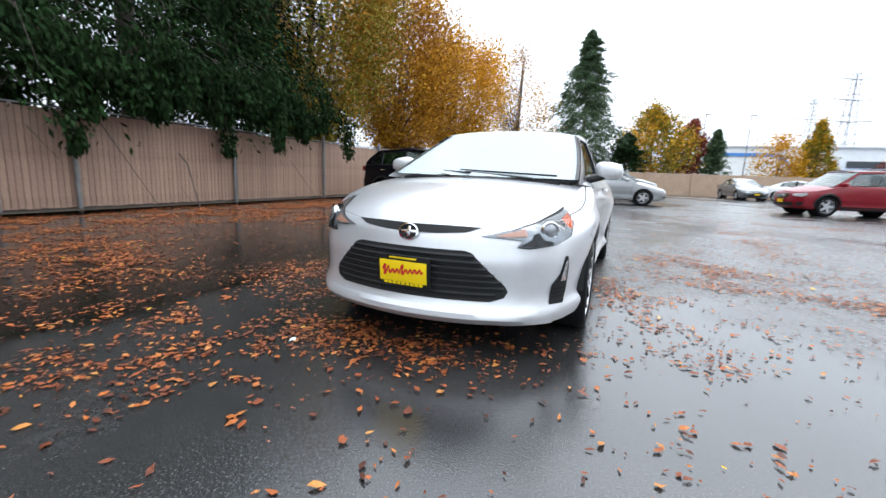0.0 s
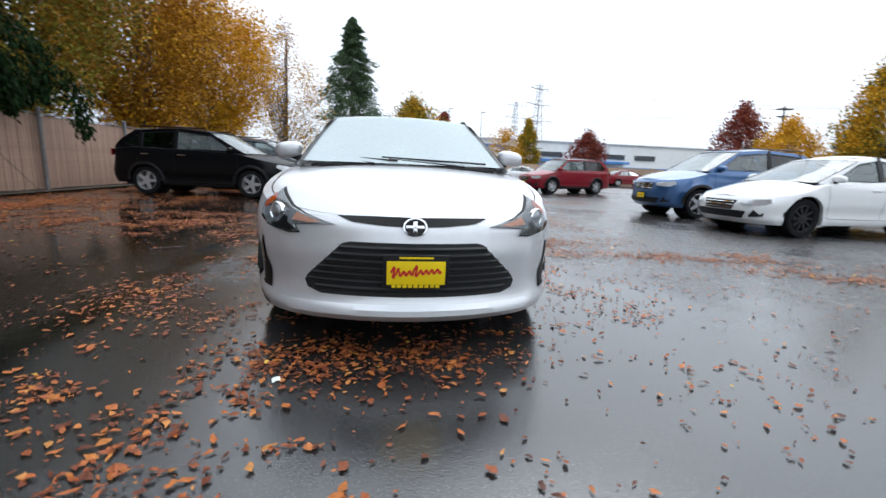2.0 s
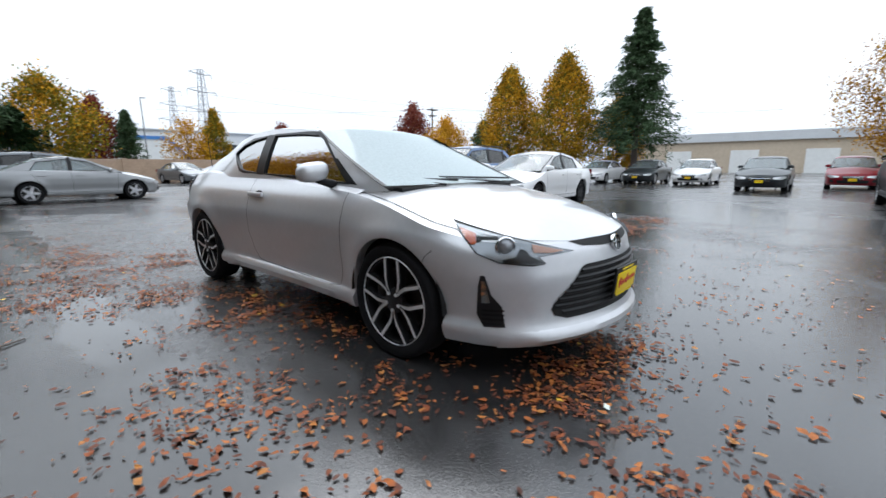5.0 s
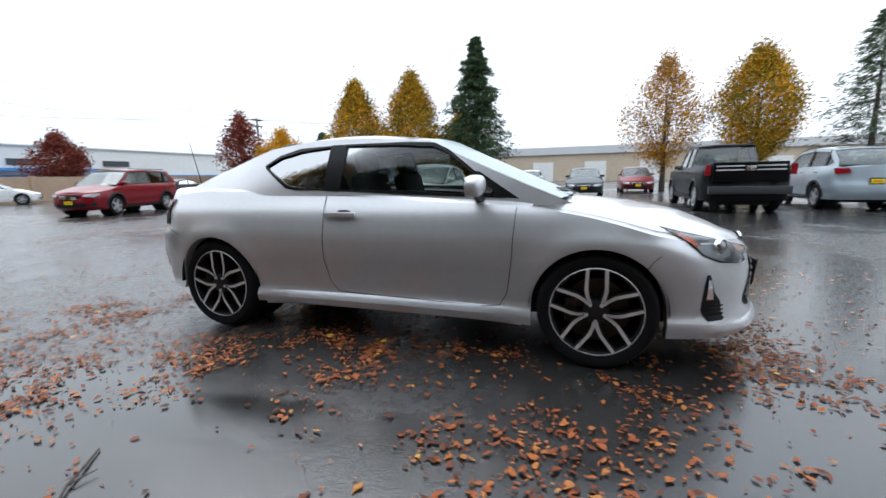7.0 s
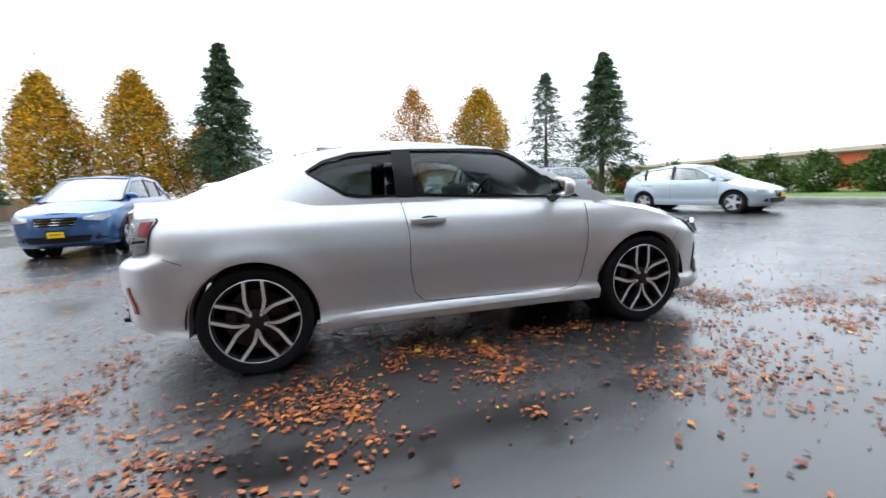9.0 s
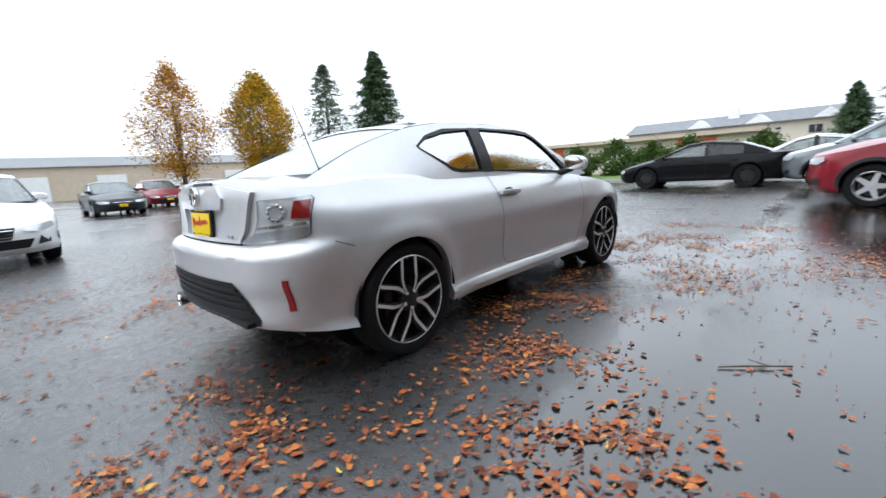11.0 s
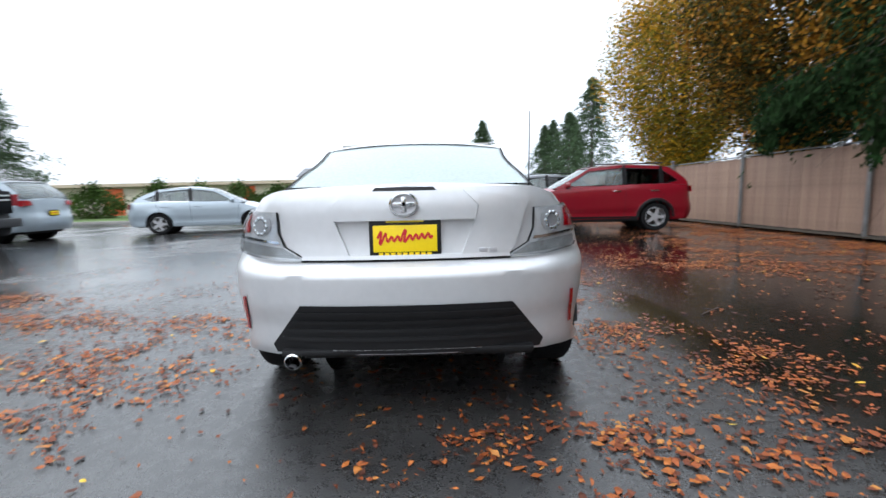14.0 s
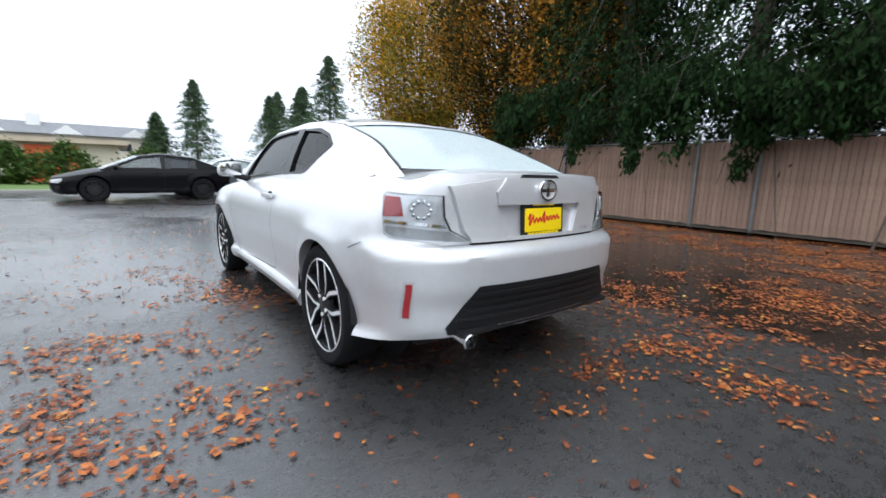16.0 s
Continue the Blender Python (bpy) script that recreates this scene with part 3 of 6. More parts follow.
def add_plate(root, m, w=0.31, h=0.165, lettered=False):
    """A yellow dealer plate in a black frame."""
    bm = bmesh.new()
    box(bm, (0, 0, 0), (w, 0.012, h), 0.004)
    frame_ob = part("plate_frame", bm, TRIM, root, "black plastic plate frame")
    frame_ob.matrix_local = m
    bm = bmesh.new()
    box(bm, (0, -0.008, -0.004), (w - 0.035, 0.006, h - 0.05), 0.002)
    part("plate", bm, YELLOW, frame_ob, "yellow dealer plate with red script")
    bm = bmesh.new()
    if lettered:
        box(bm, (0, -0.0075, h / 2 - 0.013), (0.16, 0.004, 0.008))
        for k in range(9):
            box(bm, (-0.105 + 0.026 * k, -0.0075, -h / 2 + 0.012), (0.019, 0.004, 0.013))
        part("frame_lettering", bm, YELLOW, frame_ob)
        bm = bmesh.new()
        # a red script mark, drawn as one rising ribbon with tall first and middle strokes
        last = None
        for q in range(97):
            u = q / 96
            tall = 0.030 if u < 0.13 or 0.44 < u < 0.54 else 0.013
            wave = tall * math.sin(2 * math.pi * 9 * u)
            px, pz = -0.118 + 0.236 * u + 0.35 * wave, -0.010 + 0.018 * u + wave + (tall - 0.013) * 0.5
            v = [bm.verts.new((px + s1, -0.0125, pz + s2)) for s1, s2 in ((-0.0042, 0.003), (0.0042, -0.003))]
            if last:
                bm.faces.new((last[0], last[1], v[1], v[0]))
            last = v
        part("plate_script", bm, PLATE_RED, frame_ob)
    else:
        box(bm, (0, -0.012, 0), (w * 0.6, 0.003, 0.02))
        part("plate_script", bm, PLATE_RED, frame_ob)
    return frame_ob


from mathutils.bvhtree import BVHTree


def hero_shape():
    S = Shape(dict(
        plan=tab((-2.0, 0.80), (-1.75, 0.858), (-1.35, 0.888), (-0.85, 0.872), (0, 0.866), (0.6, 0.872), (1.35, 0.895), (1.75, 0.868), (2.05, 0.80)),
        sect=tab((0.17, -0.07), (0.22, -0.035), (0.28, -0.018), (0.33, -0.045), (0.45, -0.03), (0.6, -0.004), (0.7, 0), (0.8, -0.02), (0.88, -0.05), (0.95, -0.10), (1.0, -0.135), (1.06, -0.18)),
        nose=tab((0.16, -2.2), (0.2, -2.27), (0.25, -2.305), (0.3, -2.28), (0.38, -2.265), (0.5, -2.27), (0.6, -2.25), (0.65, -2.235), (0.70, -2.19), (0.75, -2.1)),
        tail=tab((0.2, 2.06), (0.3, 2.13), (0.36, 2.165), (0.45, 2.165), (0.56, 2.185), (0.68, 2.185), (0.72, 2.15), (0.74, 2.10), (0.85, 2.085), (0.98, 2.08), (1.06, 2.06)),
        sh=tab((-2.25, 0.685), (-2.1, 0.70), (-1.9, 0.745), (-1.73, 0.795), (-1.35, 0.872), (-0.95, 0.918), (-0.5, 0.94), (0.3, 0.98), (0.9, 1.005), (1.5, 1.025), (1.8, 1.005), (1.95, 1.02), (2.07, 1.05)),
        top=tab((-2.25, 0.685), (-2.15, 0.72), (-2.0, 0.79), (-1.82, 0.855), (-1.5, 0.912), (-1.2, 0.942), (-1.0, 0.952), (1.5, 1.10), (1.8, 1.078), (2.0, 1.066), (2.07, 1.055)),
        bot=tab((-2.3, 0.185), (-1.9, 0.195), (-0.9, 0.215), (0.9, 0.225), (1.8, 0.28), (2.2, 0.335)),
        bow_f=(0.42, 0.35), bow_r=(0.15, 0.4),
        wsy=tab((0.9, -1.34), (0.965, -1.17), (1.15, -0.72), (1.345, -0.27), (1.42, -0.1)), ws_bow=0.10,
        rgy=tab((0.98, 2.0), (1.07, 1.80), (1.2, 1.47), (1.318, 1.09), (1.40, 0.7)),
        gw=tab((-1.2, 0.735), (0, 0.752), (0.6, 0.758), (1.0, 0.772), (1.5, 0.768), (1.9, 0.70)),
        lean=0.37, axles=(-1.35, 1.35), arch=0.362, wheel_r=0.33, flare=0.016))
    # the rear pillars lean in far more than the doors and melt into the shoulder
    slope = tab((-1.2, 0.22), (0.4, 0.22), (1.0, 0.37), (1.5, 0.78), (1.9, 0.95))
    S.house = lambda y, z: S.gw(y) - slope(y) * (z - 0.95) - 0.45 * np.maximum(z - 0.95, 0) ** 2
    S.rail_y, S.base_z, S.base_y, S.base_back = (-0.22, 1.02), (0.958, 1.068), -1.16, 1.8
    return S


def add_gap(root, pts, fmap, w=0.0045, name="panel_gap"):
    """A dark joint along (u, v) points of a surface."""
    bm, last = bmesh.new(), None
    fine = []
    for a, b in zip(pts[:-1], pts[1:]):
        m = max(1, int(math.hypot(b[0] - a[0], b[1] - a[1]) / 0.03))
        fine += [(a[0] + (b[0] - a[0]) * k / m, a[1] + (b[1] - a[1]) * k / m) for k in range(m)]
    fine.append(pts[-1])
    for i, p in enumerate(fine):
        q0, q1 = fine[max(i - 1, 0)], fine[min(i + 1, len(fine) - 1)]
        d = Vector((q1[0] - q0[0], q1[1] - q0[1])).normalized()
        n = Vector((-d.y, d.x)) * w / 2
        v = (bm.verts.new(fmap(p[0] + n.x, p[1] + n.y)), bm.verts.new(fmap(p[0] - n.x, p[1] - n.y)))
        if last:
            bm.faces.new((last[0], last[1], v[1], v[0]))
        last = v
    bmesh.ops.recalc_face_normals(bm, faces=bm.faces)
    part(name, bm, GAP, root)


def build_hero():
    S = hero_shape()
    root = tagged(new("coupe"), "silver two-door coupe wet with rain on the asphalt", "car")
    nf, ns, nr, nv = 22, 120, 22, 30
    bm, top = shell(S, nf, ns, nr, nv)
    body = part("body", bm, SILVER, root)
    n = len(top)
    cowl = [i for i in range(nf + 1, n) if top[i][1] < -0.97]
    bonnet = part("bonnet", lid(S, top, list(range(0, cowl[-1] + 1)), 20, 2.4), SILVER, root)
    deck = [i for i in range(nf + ns // 2, n) if top[i][1] > 1.6]
    boot = part("boot_lid", lid(S, top, deck, 20, 2.6), SILVER, root)
    hull_v, hull_f = [], []
    for ob in (body, bonnet, boot):
        base = len(hull_v)
        hull_v += [v.co.copy() for v in ob.data.vertices]
        hull_f += [[base + i for i in p.vertices] for p in ob.data.polygons]
    hull = BVHTree.FromPolygons(hull_v, hull_f)

    def lay(start, way, d):
        """The shell's point first met from start along way, lifted by d."""
        hit, normal, _, _ = hull.ray_cast(Vector(start), Vector(way).normalized())
        if hit is None:
            near, normal, _, _ = hull.find_nearest(Vector(start) + Vector(way).normalized() * 1.0)
            hit = near
        return hit - Vector(way).normalized() * d
    for sgn in (1, -1):
        bm, last = bmesh.new(), None
        for i in range(int(nf * 0.45), cowl[-1] + 1):
            x, y, z = top[i]
            zc = float(S.top(y))
            row = []
            for s in (0.945, 0.937):
                row.append(bm.verts.new((sgn * x * s, y + 0.001, zc + (z - zc) * s**2.4 + 0.0035)))
            if last:
                bm.faces.new((last[0], last[1], row[1], row[0]))
            last = row
        bmesh.ops.recalc_face_normals(bm, faces=bm.faces)
        part("panel_gap", bm, GAP, root)
    # the belt ledge between bonnet and boot
    for sgn in (1, -1):
        bm, last = bmesh.new(), None
        for i in range(cowl[-1], deck[0] + 1):
            x, y, z = top[i]
            v = (bm.verts.new((sgn * x, y, z)), bm.verts.new((sgn * (min(float(S.house(y, z + 0.03)), x - 0.004)), y, z + 0.022)), bm.verts.new((sgn * (x - 0.12), y, z + 0.0)))
            if last:
                for k in range(2):
                    bm.faces.new((last[k], last[k + 1], v[k + 1], v[k]))
            last = v
        bmesh.ops.recalc_face_normals(bm, faces=bm.faces)
        part("belt_moulding", bm, SILVER, root)
    rail = tab((-0.3, 1.335), (-0.02, 1.356), (0.4, 1.376), (0.7, 1.366), (1.02, 1.328), (1.2, 1.30))
    door = [(0.345, 1.018), (-0.80, 0.965), (-0.59, 1.135), (-0.42, 1.265), (-0.32, 1.312), (-0.15, 1.325), (0.345, 1.328)]
    quarter = [(0.445, 1.022), (0.70, 1.03), (0.78, 1.045), (1.0, 1.185), (1.01, 1.205), (0.9, 1.27), (0.72, 1.315), (0.445, 1.328)]
    front_edge = [(S.screen_edge(z)[1], z) for z in np.linspace(0.93, 1.342, 9)]
    back_edge = [(S.back_edge(z)[1], z) for z in np.linspace(1.328, 1.03, 9)]
    pillar_a = front_edge + [(0.345, float(rail(0.345)))] + door[:1:-1] + [(-0.80, 0.965), (-0.95, 0.915)]
    pillar_b = [(0.335, 1.012), (0.455, 1.016), (0.455, 1.334), (0.335, 1.334)]
    pillar_top = [(0.335, 1.334), (0.455, 1.334), (0.455, float(rail(0.455))), (0.335, float(rail(0.335)))]
    pillar_foot = [(0.335, 0.965), (0.455, 0.975), (0.455, 1.016), (0.335, 1.012)]
    pillar_c = [(0.455, float(rail(0.455))), (0.7, float(rail(0.7)))] + back_edge + [(1.6, 1.0), (1.1, 0.99), (0.7, 0.985), (0.455, 0.98)] + [(0.455, 1.022)] + quarter[1:-1] + [(0.455, 1.328)]
    frame_a = [(-0.80, 0.963), (-0.59, 1.135), (-0.42, 1.265), (-0.32, 1.312), (-0.15, 1.325), (0.345, 1.328), (0.345, 1.336), (-0.155, 1.333), (-0.325, 1.320), (-0.428, 1.272), (-0.60, 1.141), (-0.818, 0.962)]
    sail_panel = [(-0.805, 0.966), (-0.61, 1.128), (-0.645, 1.125), (-0.86, 0.985), (-0.90, 0.958)]
    sill_strip = [(-0.95, 0.915), (-0.80, 0.965), (0.335, 1.018), (0.335, 0.97), (-0.5, 0.93)]
    add_glasshouse(root, S, rail, [(pillar_a, SILVER), (pillar_b, GLOSS_BLACK), (sail_panel, GLOSS_BLACK), (pillar_top, SILVER), (pillar_foot, SILVER), (pillar_c, SILVER), (sill_strip, SILVER), (frame_a, GLOSS_BLACK)], [(door, "door"), (quarter, "quarter")], SILVER, GLASS, roof_crown=0.055, quarter_glass=QUARTER_GLASS, screen_glass=SKY_SHEEN_GLASS)
    add_interior(root, S, 0.12, 0.55, 0.95)
    add_underside(root, S)
    for y in S.axles:
        for sgn in (1, -1):
            add_wheel(root, S, sgn * 0.772, y, "hero", sgn)
    side = lambda sgn, d=0.003: (lambda y, z: (sgn * (float(S.side(y, z)) + d), y, z))
    fr = lambda d=0.0: (lambda x, z: (x, float(S.front(x, z)) - d, z))
    rf = lambda d=0.0: (lambda x, z: (x, float(S.rear(x, z)) + d, z))
    for sgn in (1, -1):
        add_gap(root, [(0.43, 0.985), (0.405, 0.8), (0.41, 0.55), (0.385, 0.40), (0.33, 0.335), (0.2, 0.325), (-0.7, 0.308), (-0.80, 0.32), (-0.845, 0.40), (-0.875, 0.6), (-0.895, 0.915)], side(sgn))
        add_gap(root, [(-1.66, 0.66), (-1.62, 0.625), (-1.60, 0.59)], side(sgn), 0.004)
        add_gap(root, [(1.70, 0.70), (1.80, 0.74)], side(sgn), 0.004)
        # door handle over a shallow cup
        bm = patch([(0.26 + 0.075 * math.cos(a), 0.845 + 0.034 * math.sin(a)) for a in np.linspace(0, 2 * math.pi, 17)[:-1]], side(sgn, 0.002), 0.03)
        part("handle_cup", bm, SILVER_ALLOY, root)
        # dark half-oval painting the shade in the upper half of the cup
        bm = patch([(0.26 + 0.068 * math.cos(a), 0.862 + 0.030 * math.sin(a)) for a in np.linspace(0, math.pi, 10)], side(sgn, 0.004), 0.03)
        part("cup_shade", bm, GAP, root)
        bm = bmesh.new()
        box(bm, (sgn * 0.848, 0.275, 0.862), (0.026, 0.235, 0.034), 0.011)
        part("door_handle", bm, ALLOY, root)
        # skirt
        bm, last = bmesh.new(), None
        for k in range(41):
            y = -0.93 + 1.86 * k / 40
            t = min(1, 6 * k / 40, 6 * (40 - k) / 40)
            row = [bm.verts.new((sgn * (float(S.side(y, z)) + d * t), y, z)) for z, d in ((0.318, 0.001), (0.30, 0.005), (0.27, 0.007), (0.225, 0.003), (0.205, -0.03))]
            if last:
                for q in range(4):
                    bm.faces.new((last[q], last[q + 1], row[q + 1], row[q]))
            last = row
        bmesh.ops.recalc_face_normals(bm, faces=bm.faces)
        part("side_skirt", bm, SILVER, root)
        add_mirror(root, 0.80, -0.66, 1.04, SILVER, sgn)
        # headlamp on the corner: bowl, amber wedge, projector, brow and lens
        def corner(u, v, d=0.0, sgn=sgn):
            """u runs along the lamp from its inner tip to its tail."""
            s = -1.09 + 0.566 * u
            return lay((sgn * (0.77 * s + 0.64 * 3.2), 0.64 * s - 0.77 * 3.2, v), (sgn * -0.64, 0.77, 0), d)
        outline = [(0.0, 0.657), (0.3, 0.692), (0.6, 0.73), (0.85, 0.765), (1.0, 0.79), (0.98, 0.74), (0.88, 0.662), (0.70, 0.622), (0.42, 0.606), (0.30, 0.612), (0.36, 0.643), (0.2, 0.65)]
        lamp = part("headlight", patch(outline, lambda u, v: corner(u, v, 0.007), 0.05), HEAD_BOWL, root, "clear headlight with amber reflector and projector lens")
        mid_u, mid_v = 0.56, 0.68
        part("lamp_surround", patch([(mid_u + (u - mid_u) * 1.03, mid_v + (v - mid_v) * 1.13) for u, v in outline], lambda u, v: corner(u, v, 0.004), 0.05), GAP, lamp)
        part("black_bezel", patch([(0.32, 0.614), (0.42, 0.609), (0.66, 0.621), (0.68, 0.632), (0.56, 0.645), (0.52, 0.68), (0.46, 0.672), (0.44, 0.648)], lambda u, v: corner(u, v, 0.012), 0.06), TRIM, lamp)
        part("amber_reflector", patch([(0.86, 0.745), (0.92, 0.760), (0.985, 0.774), (0.965, 0.735), (0.92, 0.70), (0.88, 0.705)], lambda u, v: corner(u, v, 0.014), 0.06), AMBER, lamp)
        part("turn_signal", patch([(0.10, 0.662), (0.40, 0.698), (0.40, 0.662), (0.22, 0.656)], lambda u, v: corner(u, v, 0.013), 0.06), SIGNAL, lamp)
        c = Vector(corner(0.64, 0.69, -0.004))
        bm = bmesh.new()
        revolve(bm, [(0.047, 0.0), (0.052, -0.018), (0.046, -0.026), (0.038, -0.018)], 28, mat=0)
        revolve(bm, [(0.04, -0.012), (0.034, -0.026), (0.02, -0.034), (0.0, -0.037)], 28, closed=False, mat=1)
        bmesh.ops.recalc_face_normals(bm, faces=bm.faces)
        pr = part("projector", bm, CHROME, lamp, mats=(HEAD_BOWL,))
        pr.matrix_local = Matrix.Translation(c) @ Matrix.Rotation(radians(90 + sgn * 38), 4, "Z")
        lens = part("lens", patch(outline, lambda u, v: corner(u, v, 0.020 + 0.006 * math.sin(math.pi * min(max(u, 0), 1))), 0.07, 0.018, (sgn * -0.64, 0.77, 0)), LENS, lamp)
        lens.visible_shadow = False
        # fog recess on the corner
        fogm = lambda d: (lambda u, z: lay((sgn * (u + 0.35 * 1.0), -2.9, z), (sgn * -0.35, 1.0, 0), d))
        part("fog_recess", patch([(0.685, 0.30), (0.775, 0.30), (0.795, 0.36), (0.80, 0.50), (0.79, 0.555), (0.772, 0.555), (0.745, 0.46), (0.695, 0.40)], fogm(0.004), 0.04), TRIM, root)
        part("fog_lamp_bezel", patch([(0.752, 0.42), (0.785, 0.42), (0.792, 0.53), (0.775, 0.53)], fogm(0.011), 0.04), CHROME, root)
        for k in range(4):
            z = 0.312 + 0.022 * k
            part("fog_slat", patch([(0.69, z), (0.78, z), (0.78, z + 0.01), (0.69, z + 0.01)], fogm(0.014), 0.05), GLOSS_BLACK, root)
        # tail lamp
        def rcorner(u, v, d=0.0, sgn=sgn):
            """u runs from the lamp's inner end to the flank."""
            s = -0.987 + 0.40 * u
            return lay((sgn * (0.77 * s + 0.64 * 3.2), -0.64 * s + 0.77 * 3.2, v), (sgn * -0.64, -0.77, 0), d)
        tl = [(0.0, 0.742), (0.26, 0.80), (0.33, 0.86), (0.345, 0.952), (0.7, 0.958), (0.96, 0.965), (1.0, 0.95), (0.97, 0.785), (0.9, 0.768), (0.4, 0.748)]
        tail = part("tail_light", patch(tl, lambda u, v: rcorner(u, v, 0.008), 0.05), LAMP_BOWL, root, "clear and red tail light")
        part("red_segment", patch([(0.76, 0.862), (0.985, 0.86), (0.985, 0.948), (0.80, 0.944)], lambda u, v: rcorner(u, v, 0.014), 0.07), TAIL_RED, tail)
        part("reverse_strip", patch([(0.05, 0.748), (0.85, 0.77), (0.96, 0.79), (0.96, 0.82), (0.6, 0.81), (0.26, 0.795)], lambda u, v: rcorner(u, v, 0.013), 0.07), TAIL_CLEAR, tail)
        part("chrome_bar", patch([(0.29, 0.812), (0.6, 0.822), (0.97, 0.832), (0.97, 0.846), (0.6, 0.836), (0.31, 0.825)], lambda u, v: rcorner(u, v, 0.016), 0.07), CHROME, tail)
        part("lamp_disc", patch([(0.56 + 0.155 * math.cos(a), 0.895 + 0.046 * math.sin(a)) for a in np.linspace(0, 2 * math.pi, 21)[:-1]], lambda u, v: rcorner(u, v, 0.012), 0.07), SILVER_ALLOY, tail)
        for k in range(10):
            a = 2 * math.pi * k / 10
            cx, cz = 0.57 + 0.10 * math.cos(a), 0.89 + 0.036 * math.sin(a)
            bm = bmesh.new()
            bmesh.ops.create_uvsphere(bm, u_segments=8, v_segments=6, radius=0.011)
            led = part("led", bm, CHROME, tail)
            led.location = rcorner(cx, cz, 0.012)
        part("tail_surround", patch([(u + (0.012 if u > 0.5 else -0.02), v) for u, v in tl], lambda u, v: rcorner(u, v, 0.005), 0.05), GAP, tail)
        ln = part("lens", patch(tl, lambda u, v: rcorner(u, v, 0.026), 0.07, 0.024, (sgn * -0.64, -0.77, 0)), LENS, tail)
        ln.visible_shadow = False
        # reflector in its notch
        part("reflector_notch", patch([(0.732, 0.415), (0.762, 0.415), (0.762, 0.59), (0.725, 0.59), (0.732, 0.57)], lambda x, z: lay((sgn * x, 3.2, z), (0, -1, 0), 0.003), 0.04), SILVER_ALLOY, root)
        part("rear_reflector", patch([(0.737, 0.422), (0.755, 0.422), (0.755, 0.578), (0.737, 0.578)], lambda x, z: lay((sgn * x, 3.2, z), (0, -1, 0), 0.012), 0.04, 0.012, (0, -1, 0)), TAIL_RED, root)
    # grille opening, slats, surround
    gp = [(-0.31, 0.580), (0.31, 0.580), (0.345, 0.570), (0.515, 0.405), (0.53, 0.375), (0.515, 0.342), (0.45, 0.32), (-0.45, 0.32), (-0.515, 0.342), (-0.53, 0.375), (-0.515, 0.405), (-0.345, 0.570)]
    part("grille", patch(gp, fr(0.004), 0.05), GAP, root)
    for k in range(7):
        z = 0.345 + 0.033 * k
        w = 0.475 if k == 0 else (0.512 if z < 0.40 else 0.508 - (z - 0.40) * 1.03)
        bm, last = bmesh.new(), None
        for j in range(25):
            x = -w + 2 * w * j / 24
            y = float(S.front(x, z))
            row = [bm.verts.new((x, y - 0.011, z)), bm.verts.new((x, y - 0.013, z + 0.012)), bm.verts.new((x, y - 0.003, z + 0.02)), bm.verts.new((x, y - 0.003, z - 0.004))]
            if last:
                for q in range(4):
                    bm.faces.new((last[q], last[(q + 1) % 4], row[(q + 1) % 4], row[q]))
            last = row
        bmesh.ops.recalc_face_normals(bm, faces=bm.faces)
        part("grille_slat", bm, TRIM, root)
    part("upper_slot", patch([(-0.375, 0.696), (-0.3, 0.672), (-0.15, 0.659), (0, 0.655), (0.15, 0.659), (0.3, 0.672), (0.375, 0.696), (0.2, 0.699), (0, 0.699), (-0.2, 0.699)], lambda x, z: lay((x, -3.2, z), (0, 1, 0), 0.006), 0.04), GAP, root)
    def emblem(m, r, name):
        bm = bmesh.new()
        revolve(bm, [(r * 1.35, 0.0), (r * 1.35, 0.012), (r * 1.2, 0.014), (r * 1.15, 0.006), (0.0, 0.004)], 32, closed=False, mat=1)
        for k in range(2):
            box(bm, (0.009, 0, 0), (0.008, r * 2.1 if k else r * 0.5, r * 0.5 if k else r * 1.7), 0.003)
        bmesh.ops.recalc_face_normals(bm, faces=bm.faces)
        revolve(bm, [(r * 1.36, 0.002), (r * 1.36, 0.016), (r * 1.16, 0.017), (r * 1.14, 0.004)], 32)
        e = part(name, bm, CHROME, root, "round chrome badge", mats=(GLOSS_BLACK if name == "front_badge" else SILVER_ALLOY,))
        e.matrix_local = m
    emblem(Matrix.Translation((0, float(S.front(0, 0.655)) - 0.004, 0.655)) @ Matrix.Rotation(radians(-90), 4, "Z") @ Matrix.Rotation(radians(-12), 4, "Y") @ Matrix.Diagonal((1, 1.15, 0.9, 1)), 0.037, "front_badge")
    add_plate(root, pose(0.005, -2.305, 0.455, 6, 0, 0), lettered=True)
    # rear: lid panel with recess, spoiler lip, badge, black valance, exhaust
    part("plate_recess", patch([(-0.32, 0.75), (0.32, 0.75), (0.32, 0.93), (-0.32, 0.93)], rf(0.003), 0.05), SILVER, root)
    flank = [(0.245, 0.762), (0.455, 0.762), (0.485, 0.80), (0.53, 0.95), (0.55, 0.995), (0.255, 1.035), (0.32, 0.97), (0.305, 0.908)]
    part("lid_panel", patch(flank, rf(0.022), 0.05, 0.02, (0, -1, 0)), SILVER, root)
    part("lid_panel", patch([(-x, z) for x, z in flank[::-1]], rf(0.022), 0.05, 0.02, (0, -1, 0)), SILVER, root)
    part("lid_sill", patch([(-0.455, 0.744), (0.455, 0.744), (0.455, 0.762), (-0.455, 0.762)], rf(0.022), 0.05, 0.02, (0, -1, 0)), SILVER, root)
